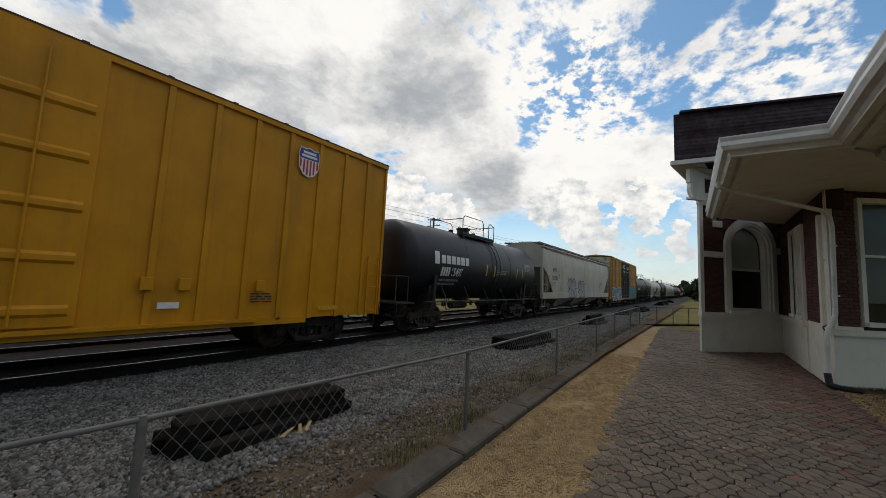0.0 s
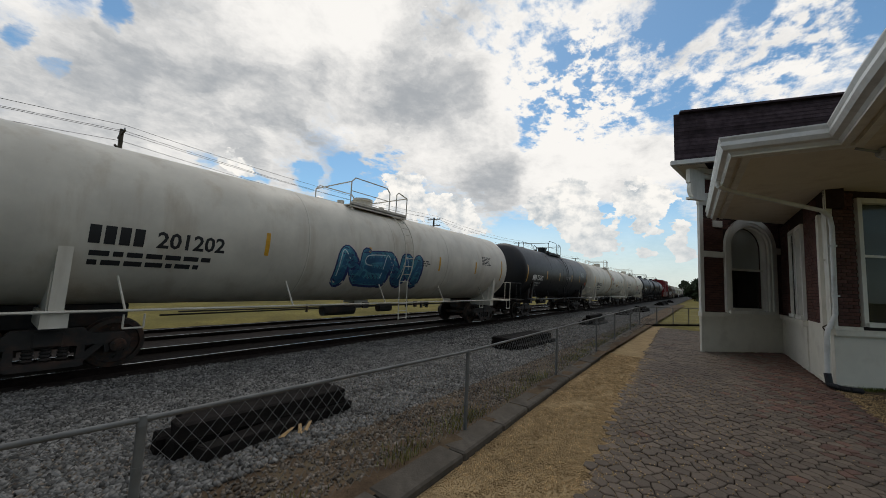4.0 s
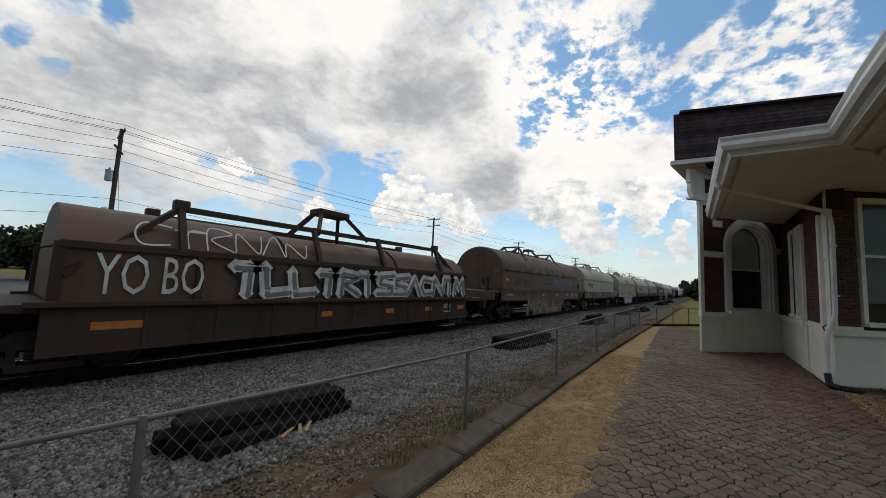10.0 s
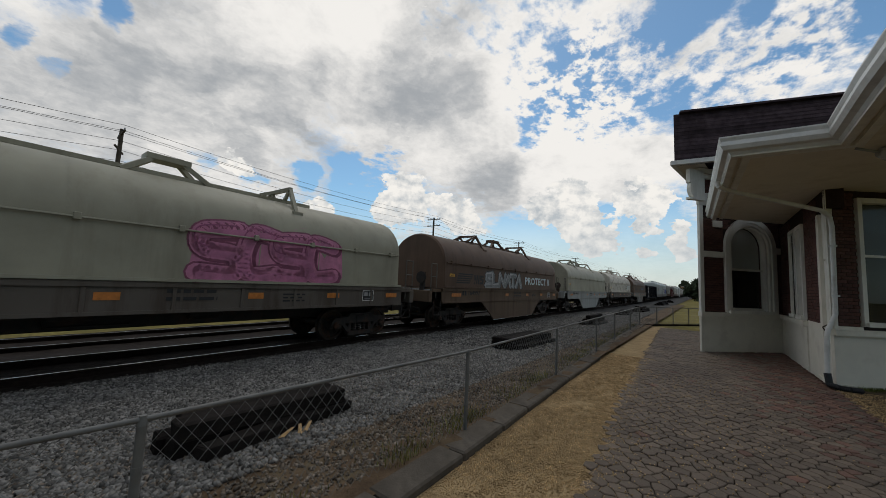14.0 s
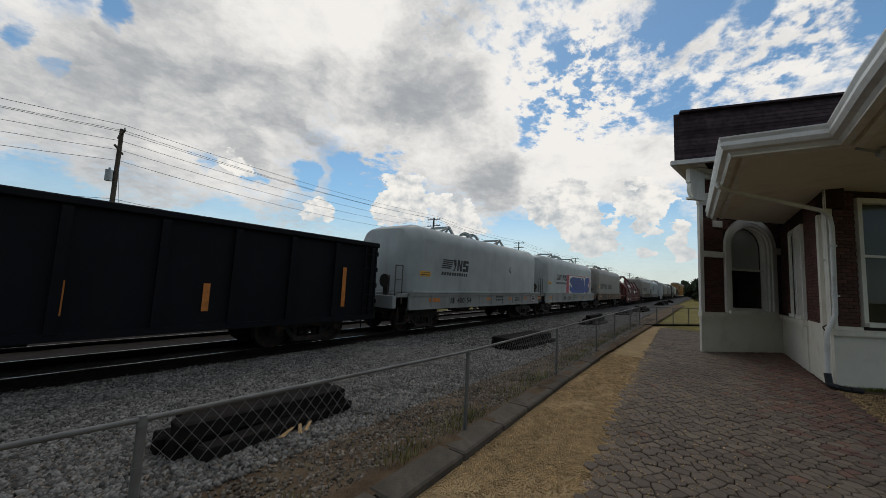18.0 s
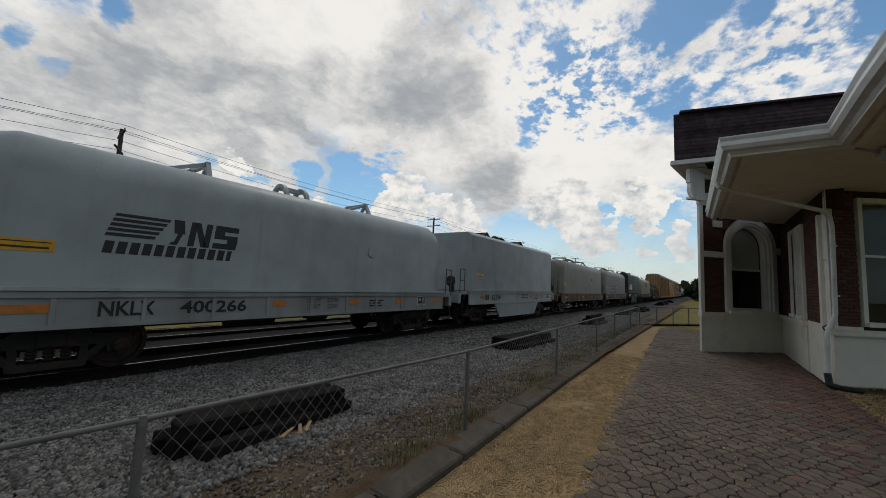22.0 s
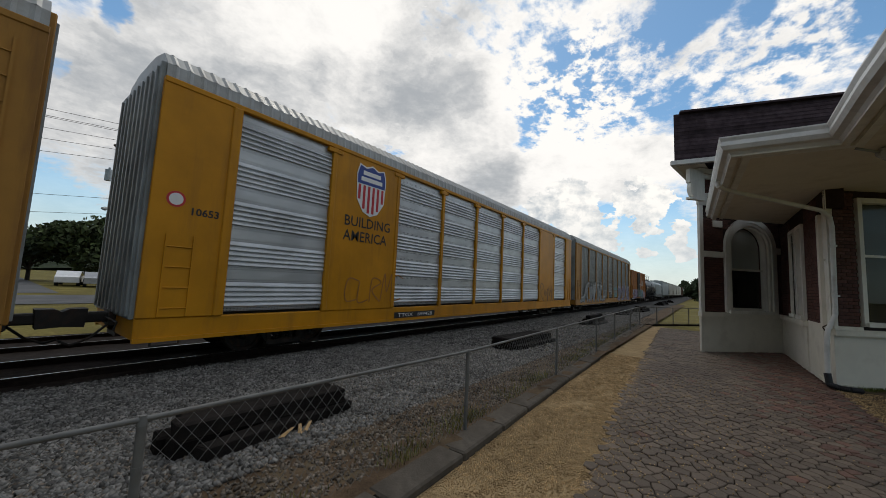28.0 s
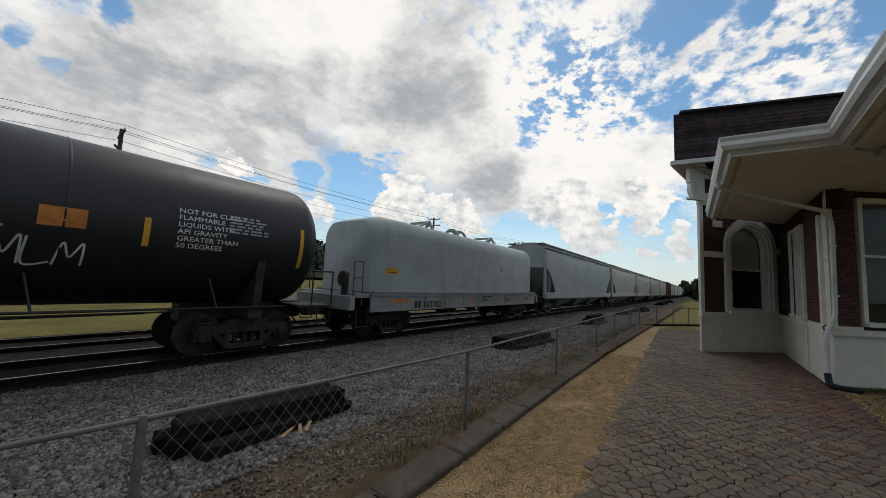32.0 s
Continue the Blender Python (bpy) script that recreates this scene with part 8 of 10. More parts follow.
def auto_carrier(f, r, frame_m, screen_m, roof_m, label, gaps=(1.35,), logo=(), plain_bays=(), post_m=None, seed=1, flare=False, foot=False, banded=False):
    car, h = rolling("auto_carrier", label, "auto carrier", f, r)
    surf = lambda y, z: HW
    bot, lo, hi = 0.45, 1.05, 5.58
    part("sill", Mesh().soft_box(-HW - 0.02, HW + 0.02, -h, h, bot + 0.12, 0.98, 0.02), frame_m, car, "flat-car side sill")
    part("sill_flange", Mesh().box(HW - 0.05, HW + 0.06, -h, h, bot + 0.08, bot + 0.16).box(-HW - 0.06, -HW + 0.05, -h, h, bot + 0.08, bot + 0.16), frame_m, car)
    part("rack_core", Mesh().box(-1.4, 1.4, -h + 0.3, h - 0.3, 0.98, 1.04).box(-1.4, 1.4, -h + 0.3, h - 0.3, 3.2, 3.26).box(-0.02, 0.02, -h + 0.3, h - 0.3, 1.0, 5.5), STEEL_DARK, car)
    # bays
    e = 1.35
    n = 9
    bay = (2 * h - 2 * e) / n
    pm = post_m or frame_m
    for q in (-1, 1):
        for s in (-1, 1):
            part("end_panel", Mesh().soft_box(q * HW - 0.05, q * HW + 0.05, s * h if s < 0 else h - e, -h + e if s < 0 else h, 0.98, hi, 0.012), frame_m, car)
            part("end_post", Mesh().soft_box(q * HW - 0.08, q * HW + 0.09, s * (h - e) - 0.1, s * (h - e) + 0.1, 0.98, hi, 0.02), frame_m, car)
        for k in range(n):
            a, b = -h + e + k * bay, -h + e + (k + 1) * bay
            if k in plain_bays:
                part("side_panel", Mesh().soft_box(q * HW - 0.04, q * HW + 0.045, a, b, 0.98, hi, 0.01), frame_m, car)
                continue
            m = Mesh()
            prof = [(q * (HW - 0.05), lo)]
            cnt = 52
            if banded:
                # five bands of folded ridges between flat perforated strips
                cnt = 0
                for k5 in range(-1, 6):
                    for i in range(5):
                        z, dz = lo + (k5 + 0.1 + i * 0.122) * BAND, 0.122 * BAND
                        if lo < z < hi - dz:
                            prof += [(q * (HW - 0.03), z), (q * (HW + 0.014), z + dz * 0.22), (q * (HW + 0.01), z + dz * 0.4), (q * (HW - 0.03), z + dz * 0.98)]
            for i in range(cnt):
                z = lo + i * (hi - lo) / cnt
                dz = (hi - lo) / cnt
                prof += [(q * (HW - 0.03), z + dz * 0.1), (q * (HW + 0.012), z + dz * 0.35), (q * (HW + 0.012), z + dz * 0.65), (q * (HW - 0.03), z + dz * 0.9)]
            prof += [(q * (HW - 0.05), hi)]
            v = [(x, y, z) for y in (a + 0.07, b - 0.07) for x, z in prof]
            kk = len(prof)
            m.add(v, [(i, i + 1, kk + i + 1, kk + i) for i in range(kk - 1)])
            part("screen_panel", m, screen_m, car, recalc=False)
        for k in range(1, n):
            y = -h + e + k * bay
            w = 0.16 if flare else 0.07
            m = Mesh().soft_box(q * HW - 0.04, q * HW + 0.07, y - 0.07, y + 0.07, 0.98, hi, 0.012)
            m.soft_box(q * HW - 0.03, q * HW + 0.085, y - 0.24, y + 0.24, hi - 0.16, hi - 0.04, 0.01)
            if flare or foot:
                m.along_x([(y - 0.28, 0.98), (y + 0.28, 0.98), (y + 0.09, 1.7), (y - 0.09, 1.7)], q * HW - 0.03, q * HW + 0.08)
            part("side_post", m, pm, car)
        part("top_rail", Mesh().soft_box(q * HW - 0.06, q * HW + 0.07, -h, h, hi - 0.02, hi + 0.1, 0.015), frame_m, car)
    for s in (-1, 1):
        d = part("end_door", Mesh().soft_box(-1.5, 1.5, s * h - 0.06, s * h + 0.06, 0.95, 6.0, 0.02), DOOR_Z if not flare else frame_m, car, "folded end door")
        m = Mesh()
        for k in range(9):
            x = -1.35 + k * 0.3375
            m.soft_box(x - 0.04, x + 0.04, s * h - 0.1, s * h + 0.1, 1.0, 5.9, 0.01)
        part("door_rib", m, DOOR_Z, d)
        for q in (-1, 1):
            ladder(car, q * (HW + 0.05), s * (h - 0.55), 1.0, 2.6 if not flare else 5.3, frame_m, 0.46)
            stirrup(car, q * HW, s * (h - 0.5), bot + 0.3, STEEL_DARK, 0.45, 0.3)
    prof = [(HW + 0.03, hi + 0.08), (HW + 0.01, 5.95), (1.25, 6.28), (0.6, 6.42), (-0.6, 6.42), (-1.25, 6.28), (-HW - 0.01, 5.95), (-HW - 0.03, hi + 0.08)]
    part("roof", Mesh().along_y(prof, -h + 0.02, h - 0.02), roof_m, car, "corrugated galvanised roof")
    m = Mesh()
    for k in range(int(2 * h / 0.24)):
        y = -h + 0.1 + k * 0.24
        pts = prof[:4]
        for (x0, z0), (x1, z1) in zip(pts, pts[1:]):
            m.add([(x0, y, z0), (x1, y, z1), (x1 + 0.01, y + 0.06, z1 + 0.02), (x0 + 0.025, y + 0.06, z0 + 0.01), (x1, y + 0.12, z1), (x0, y + 0.12, z0)], [(0, 1, 2, 3), (3, 2, 4, 5)])
    part("roof_corrugation", m, roof_m, car, recalc=False)
    part("centre_sill", Mesh().box(-0.35, 0.35, -h, h, 0.5, 0.7), STEEL_DARK, car)
    under_gear(car, h * 0.6, 0.75, seed)
    truck(car, -h + 3.2)
    truck(car, h - 3.2)
    couplers(car, h + 0.45)
    return car, h, surf, bay, e

# ---- the consist, from the head ----
YELLOW = paint("yellow_boxcar_paint", (0.58, 0.255, 0.010), 0.45, 0.35, (0.16, 0.09, 0.03), 0.5, 0.75)
TAN_Y = paint("faded_yellow_paint", (0.46, 0.25, 0.04), 0.55, 0.5, (0.13, 0.07, 0.03))
ROOF_BR = paint("brown_roof_paint", (0.10, 0.06, 0.035), 0.7, 0.5)
ROOF_Y = paint("dull_yellow_roof", (0.4, 0.24, 0.05), 0.6, 0.5)
GREYW = paint("light_grey_hopper_paint", (0.43, 0.41, 0.345), 0.5, 0.45, (0.2, 0.17, 0.13))
PALE = paint("pale_grey_paint", (0.33, 0.36, 0.365), 0.5, 0.35, (0.25, 0.23, 0.2))
BLACK_B = paint("black_car_paint", (0.008, 0.0085, 0.011), 0.6, 0.4, (0.016, 0.015, 0.015), spec=0.1)
RED_B = paint("red_boxcar_paint", (0.20, 0.012, 0.014), 0.5, 0.5, (0.05, 0.01, 0.01))
BROWN_H = paint("brown_hood_paint", (0.112, 0.070, 0.047), 0.6, 0.6, (0.05, 0.032, 0.022))
CREAM_H = paint("cream_hood_paint", (0.305, 0.29, 0.22), 0.5, 0.45, (0.16, 0.14, 0.1))
CREAM_2 = paint("dirty_cream_hood_paint", (0.28, 0.265, 0.19), 0.5, 0.6, (0.13, 0.11, 0.07))
GREY_H = paint("light_grey_hood_paint", (0.34, 0.375, 0.37), 0.4, 0.3, (0.2, 0.19, 0.17))
GREY_T = paint("taupe_grey_hood_paint", (0.215, 0.205, 0.18), 0.45, 0.45, (0.15, 0.13, 0.11))
RUSTY = mat("rust_eaten_cream_paint", (0.5, 0.46, 0.38), 0.6, 0, 0.12, 1.2, 0.2, 30, (0.07, 0.035, 0.02), 0.95, (2.6, 2.6, 2.6), 0.555, 0.585)
FRAME_G = paint("dirty_grey_frame_paint", (0.11, 0.094, 0.078), 0.6, 0.75, (0.045, 0.024, 0.016))
FRAME_T = paint("tan_rusty_frame_paint", (0.13, 0.09, 0.06), 0.65, 0.7, (0.06, 0.032, 0.02))
FRAME_K = paint("dark_rust_frame_paint", (0.06, 0.037, 0.026), 0.65, 0.7, (0.035, 0.02, 0.014))
FRAME_W = paint("weathered_taupe_frame_paint", (0.19, 0.18, 0.16), 0.55, 0.5, (0.11, 0.085, 0.065))
FRAME_L = paint("light_grey_frame_paint", (0.27, 0.28, 0.27), 0.5, 0.4, (0.14, 0.12, 0.1))
OXIDE = paint("oxide_red_paint", (0.085, 0.016, 0.014), 0.6, 0.5, (0.05, 0.02, 0.015))
RUSTBOX = paint("rusty_orange_boxcar_paint", (0.34, 0.13, 0.026), 0.6, 0.8, (0.13, 0.04, 0.016), 0.45, 0.7)
RUST_END = paint("rusty_brown_paint", (0.11, 0.05, 0.025), 0.7, 0.7, (0.05, 0.025, 0.015))
YRACK = paint("yellow_rack_paint", (0.52, 0.225, 0.010), 0.45, 0.4, (0.16, 0.08, 0.025))
YRACK_O = paint("worn_yellow_rack_paint", (0.36, 0.175, 0.035), 0.55, 0.6, (0.12, 0.055, 0.025))
SCREEN_N = screen_material("bright_galvanised_screen", (0.52, 0.54, 0.55), 0.45, (0.3, 0.31, 0.31), banded=True)
SCREEN_O = screen_material("weathered_galvanised_screen", (0.19, 0.195, 0.185), 0.2, (0.10, 0.092, 0.075))
SCREEN_B = screen_material("brown_weathered_screen", (0.13, 0.11, 0.085), 0.15, (0.06, 0.045, 0.03))
ROOF_Z = mat("weathered_zinc_roof", (0.30, 0.305, 0.295), 0.45, 0.4, 0.15, 2, 0.1, 30, (0.2, 0.17, 0.13), 0.4, (1.5, 1.5, 1.5))


def spray_set(name, *cols):
    out = []
    for i, c in enumerate(cols):
        key = f"spray_{name}_{'outline fill shade highlight'.split()[i]}"
        if key not in M_:
            fade = cols[2] if i == 1 and len(cols) > 2 else None
            M_[key] = mat(key, c, 0.55, 0, 0.25, 3.0, 0.02, 40, fade, 0.85 if fade else 0.0, (1.6, 1.6, 1.2), 0.46, 0.6)
        out.append(M_[key])
    return out


SP_BLUE = spray_set("blue", (0.02, 0.03, 0.12), (0.06, 0.25, 0.33), (0.02, 0.1, 0.2), (0.5, 0.6, 0.62))
SP_TEAL = spray_set("teal", (0.75, 0.8, 0.8), (0.10, 0.24, 0.26), (0.05, 0.13, 0.15), (0.45, 0.6, 0.62))
SP_DARK = spray_set("dark", (0.02, 0.02, 0.02), (0.2, 0.05, 0.04), (0.1, 0.03, 0.03), (0.3, 0.25, 0.22))
SP_SILV = spray_set("silver", (0.015, 0.015, 0.015), (0.29, 0.3, 0.3), (0.17, 0.18, 0.185), (0.5, 0.5, 0.48))
SP_PINK = spray_set("pink", (0.2, 0.05, 0.1), (0.5, 0.18, 0.29), (0.42, 0.14, 0.25), (0.25, 0.06, 0.14))
SP_NIGHT = spray_set("night", (0.01, 0.01, 0.012), (0.06, 0.06, 0.16), (0.03, 0.28, 0.33), (0.1, 0.5, 0.55))
SP_WHITE = spray_set("white", (0.62, 0.6, 0.56))
SP_BLACK = spray_set("black", (0.03, 0.03, 0.03))
SP_RED = spray_set("red", (0.45, 0.04, 0.05))
SP_ORCH = spray_set("orchid", (0.02, 0.02, 0.02), (0.5, 0.47, 0.5), (0.2, 0.1, 0.24), (0.05, 0.25, 0.2))
SP_GREEN = spray_set("green", (0.015, 0.02, 0.015), (0.03, 0.07, 0.02), (0.05, 0.11, 0.04), (0.08, 0.13, 0.06))
HAZ_RED = mat("red_placard", (0.45, 0.03, 0.03), 0.4, 0, 0.1, 9, 0)
HAZ_GREEN = mat("green_white_placard", (0.2, 0.35, 0.25), 0.4, 0, 0.3, 9, 0)
SHIELD_B = mat("deep_blue_emblem", (0.02, 0.05, 0.25), 0.45, 0, 0.06, 3, 0)
SHIELD_R = mat("red_emblem", (0.5, 0.02, 0.03), 0.45, 0, 0.06, 3, 0)
SHIELD_W = mat("white_emblem", (0.75, 0.75, 0.73), 0.45, 0, 0.06, 3, 0)
RUST_RUN = mat("rust_run", (0.42, 0.26, 0.11), 0.8, 0, 0.3, 4, 0.1, 30, (0.55, 0.47, 0.34), 0.6, (8, 8, 0.4))


def shield(car, y, z, w, h, x):
    """A shield emblem as plain shapes: blue head, red and white pales, white bars for its words."""
    y += MARK_Y[0]
    out = [(-0.5, 0.78), (-0.42, 0.98), (-0.2, 0.94), (0, 1.0), (0.2, 0.94), (0.42, 0.98), (0.5, 0.78), (0.46, 0.3), (0.25, 0.07), (0, 0.0), (-0.25, 0.07), (-0.46, 0.3)]
    part("emblem", Mesh().add([(x, y + a * w, z + b * h) for a, b in out], [tuple(range(len(out)))]), SHIELD_W, car, "blue, red and white shield emblem", recalc=False)
    head = [(-0.46, 0.6), (0.46, 0.6), (0.47, 0.78), (0.4, 0.95), (0.2, 0.91), (0, 0.97), (-0.2, 0.91), (-0.4, 0.95), (-0.47, 0.78)]
    part("emblem_head", Mesh().add([(x + 0.003, y + a * w, z + b * h) for a, b in head], [tuple(range(len(head)))]), SHIELD_B, car, recalc=False)
    m = Mesh()
    for k in range(6):
        a = -0.43 + k * 0.155
        lo = 0.06 if 1 < k < 4 else (0.13 if 0 < k < 5 else 0.3)
        m.add([(x + 0.003, y + a * w, z + lo * h), (x + 0.003, y + (a + 0.08) * w, z + (lo - 0.0) * h), (x + 0.003, y + (a + 0.08) * w, z + 0.58 * h), (x + 0.003, y + a * w, z + 0.58 * h)], [(0, 1, 2, 3)])
    part("emblem_pales", m, SHIELD_R, car, recalc=False)
    for b0, b1, r in ((0.78, 0.86, 0.3), (0.66, 0.74, 0.36)):
        part("emblem_bar", Mesh().add([(x + 0.006, y + p * w, z + q * h) for p, q in ((-r, b0), (r, b0), (r, b1), (-r, b1))], [(0, 1, 2, 3)]), SHIELD_W, car, recalc=False)


# 1 yellow boxcar
c_, h_, s_ = boxcar(-10.6, 7.9, 5.66, 0.70, YELLOW, YELLOW, ROOF_BR, "yellow high-cube boxcar with riveted posts and shield emblem", posts=[-8.3, -7.3, -6.3, -5.3, -4.3, -3.3, 3.35, 4.2, 5.05, 5.9, 6.75, 7.6, 8.45], door=(-2.4, 2.45), door_mat=YELLOW, seed=1, post_w=0.06)
shield(c_, 6.38, 4.5, 0.62, 0.8, HW + 0.012)
m_ = Mesh()
for y_, z0_, z1_ in ((-2.1, 0.9, 5.4), (-1.6, 0.9, 5.4), (-0.4, 0.9, 5.4), (0.6, 0.9, 5.4), (1.15, 0.9, 5.4)):
    m_.cyl((HW + 0.09, y_, z0_), (HW + 0.09, y_, z1_), 0.025, 8)
part("door_rod", m_, YELLOW, c_)
m_ = Mesh()
for z_ in (1.9, 3.0, 4.1):
    m_.box(HW + 0.03, HW + 0.1, -2.3, 1.3, z_, z_ + 0.12)
part("door_beam", m_, YELLOW, c_)
lettering(c_, "CLOSE AND LOCK\nDOORS BEFORE\nMOVING CAR", -0.2, 4.75, 0.12, LETTER_K, s_, bold=0.0, out=0.05)
lettering(c_, "CLOSE", 0.1, 2.25, 0.14, LETTER_K, s_, out=0.05)
patch(c_, "notice_panel", [(3.5, 3.85, 1.15, 1.27)], LETTER_W, s_, 0.012)
patch(c_, "reflector_stripe", [(7.0, 7.6, 1.0, 1.12)], REFLECT, s_, 0.012)
for y_ in (3.3, 3.9, 5.4):
    part("side_bracket", Mesh().soft_box(HW, HW + 0.08, y_ - 0.1, y_ + 0.1, 1.5, 1.75, 0.01), YELLOW, c_)
small_print(c_, 5.2, 1.45, 0.5, 4, LETTER_K, s_, 0.03, 0.06, 3)

# 2 black tank with a broad white brand panel
c_, h_, s_ = tank_car(9.1, 21.2, 1.60, 2.72, BLACK, BLACK, "black tank car with white stencils and a top platform", "15497", 0.48, walk_len=3.0, seed=2, stripes=(-0.4, 0.4, 3.0, 3.75), num=(-3.27, -2.48, 2.16, 2.52))
patch(c_, "brand_panel", [(-4.07 + i * 0.35, -4.07 + i * 0.35 + 0.28, 2.66, 3.0) for i in range(6)] + [(-4.5, -4.2, 2.62, 3.12)], LETTER_W, s_)

# 3 grey covered hopper
c_, h_, s_ = hopper(22.2, 41.75, GREYW, "light grey covered hopper with smooth curved sides", "921985", seed=3)
on_sill = lambda y, z: 1.594 if z < 1.545 else s_(y, z)
bubble_letter(c_, (-4.95, -2.65, 1.15, 2.75), SP_SILV[1], SP_SILV[0], on_sill)
bubble_letter(c_, (-2.15, -0.1, 1.15, 2.65), SP_SILV[1], SP_SILV[0], on_sill)
spray(c_, -2.75, 1.85, 0.55, 0.6, 2, SP_BLACK, s_, 6, "", "line")
spray(c_, -0.15, 1.75, 0.65, 0.7, 2, SP_BLACK, s_, 7, "", "line")
spray(c_, 5.2, 2.1, 1.2, 0.6, 3, SP_BLACK, s_, 5, "", "line")

# 4 pooled boxcar with black doors
c_, h_, s_ = boxcar(42.95, 61.9, 5.72, 0.74, TAN_Y, paint("pale_end_paint", (0.5, 0.46, 0.4), 0.6, 0.6), ROOF_Y, "faded yellow boxcar with black doors and graffiti", posts=[-8.4, -7.55, -6.7, -5.85, -5.0, -4.1, -3.2, 3.3, 4.3, 5.3, 6.3, 7.3, 8.3], door=(-2.77, 2.66), door_mat=BLACK_B, rows=4, seed=4, post_w=0.05)
fit_words(c_, "next\nload", (-9.1, -8.6, 3.9, 4.3), LETTER_K, s_, out=0.012)
fit_words(c_, "any\nroad", (-6.5, -5.95, 3.9, 4.35), LETTER_K, s_, out=0.012)
for w_, y0_, y1_ in (("63", -9.13, -8.68), ("96", -8.32, -7.82), ("54", -7.34, -6.92)):
    fit_words(c_, w_, (y0_, y1_, 2.2, 2.53), LETTER_K, s_, out=0.012)
fit_words(c_, "TB", (-9.11, -8.66, 2.7, 3.07), LETTER_K, s_, out=0.012)
fit_words(c_, "OX", (-8.33, -7.81, 2.7, 3.07), LETTER_K, s_, out=0.012)
for m_, w_, lines_ in ((SHIELD_B, 0.1, (((-8.11, 4.59), (-7.6, 4.15), (-8.13, 3.49)), ((-6.97, 4.64), (-7.5, 4.15), (-7.05, 3.55)))), (SHIELD_R, 0.085, (((-8.21, 4.33), (-7.74, 4.08), (-8.22, 3.7)), ((-6.95, 4.4), (-7.36, 4.05), (-6.95, 3.82))))):
    for line_ in lines_:
        ribbon(c_, "arrow_mark", line_, w_, m_, s_, 0.012 if m_ is SHIELD_B else 0.015)
patch(c_, "notice_panel", [(-9.1, -8.7, 0.95, 1.2)], REFLECT, s_, 0.014)
spray(c_, -8.9, 0.75, 7.0, 1.45, 11, spray_set("plum", (0.12, 0.012, 0.05)), s_, 61, "plum overspray", "cloud")
spray(c_, -8.5, 0.72, 6.5, 1.6, 8, SP_TEAL, lambda y, z: HW + 0.004, 6, "teal and white angular graffiti", "wild")
spray(c_, 2.9, 0.8, 6.2, 2.0, 7, SP_NIGHT, s_, 7, "dark blue and cyan graffiti", "wild")
fit_words(c_, "RAILCAR POOLING EXPERTS", (2.95, 8.4, 3.55, 3.85), LETTER_K, s_, out=0.012, bold=0.0)
patch(c_, "red_mark", [(4.3, 5.5, 4.7, 4.85), (4.65, 4.85, 4.15, 4.7), (5.1, 5.3, 4.15, 4.7), (5.6, 5.85, 4.2, 4.85, 0.4)], SHIELD_R, s_, 0.012)
small_print(c_, -2.3, 5.2, 1.6, 8, LETTER_W, lambda y, z: HW + 0.03, 0.06, 0.12, 3)
small_print(c_, 0.5, 5.1, 1.5, 7, LETTER_W, lambda y, z: HW + 0.03, 0.06, 0.12, 4)

# 5 to 11 tank cars
c_, h_, s_ = tank_car(62.9, 81.9, 1.56, 2.68, BLACK, BLACK, "long black tank car with white number stencils", "29953", 0.52, seed=5, walk_len=4.0, stripes=(-8.38, -5.56, -1.9, 1.75, 5.5, 8.4), num=(-6.85, -5.9, 2.12, 2.45))
c_, h_, s_ = tank_car(83.0, 101.2, 1.62, 2.76, WHITE_T, WHITE_T, "white tank car with a blue graffiti patch", "201202", 0.5, True, seed=6)
spray(c_, -1.9, 1.75, 3.4, 1.1, 4, SP_BLUE, s_, 9, "blue graffiti")
c_, h_, s_ = tank_car(102.7, 117.1, 1.66, 2.82, BLACK, BLACK, "black tank car with a red hazard placard", "756182", 0.5, seed=7, placard=HAZ_RED)
c_, h_, s_ = tank_car(118.5, 135.4, 1.66, 2.82, WHITE_T, WHITE_T, "white insulated tank car with side handrails", "402176", 0.513, True, seed=8, stripes=(-7.4, -4.0, 1.07, 4.0, 7.5), walk_len=2.1, ladder_at=-0.1, placard=HAZ_GREEN, num=(-5.66, -4.49, 2.25, 2.56))
spray(c_, 0.34, 2.9, 0.9, 0.5, 5, SP_RED, s_, 10, "red scrawled tag", "line")
patch(c_, "rust_run", [(-0.35, 0.1, 1.5, 4.4)], RUST_RUN, s_, 0.004, "rust run down the shell")
patch(c_, "warning_sign", [(2.83, 3.64, 2.29, 2.57)], REFLECT, s_, 0.006, "yellow warning sign")
patch(c_, "warning_print", [(2.89, 3.58, 2.34, 2.41), (2.89, 3.58, 2.45, 2.51)], LETTER_K, s_, 0.011)
fit_words(c_, "REGULATING VALVES VENTING NORMAL", (0.63, 2.57, 1.95, 2.06), LETTER_K, s_)
fit_words(c_, "CARBON DIOXIDE\nREFRIGERATED LIQUID", (4.18, 5.47, 2.12, 2.4), LETTER_K, s_)
c_, h_, s_ = tank_car(136.4, 152.95, 1.66, 2.82, WHITE_T, WHITE_T, "dirty white insulated tank car with a ladder", "400770", 0.49, True, seed=9, stripes=(-7.4, -2.6, 2.14, 4.62, 7.6), walk_len=3.2, placard=HAZ_GREEN, num=(-5.74, -4.64, 2.52, 2.88))
spray(c_, 0.3, 2.0, 2.2, 0.8, 5, SP_RED, s_, 11, "red and blue scrawled tags", "line")
patch(c_, "rust_run", [(-0.1, 0.25, 2.2, 4.4)], RUST_RUN, s_, 0.004, "rust run down the shell")
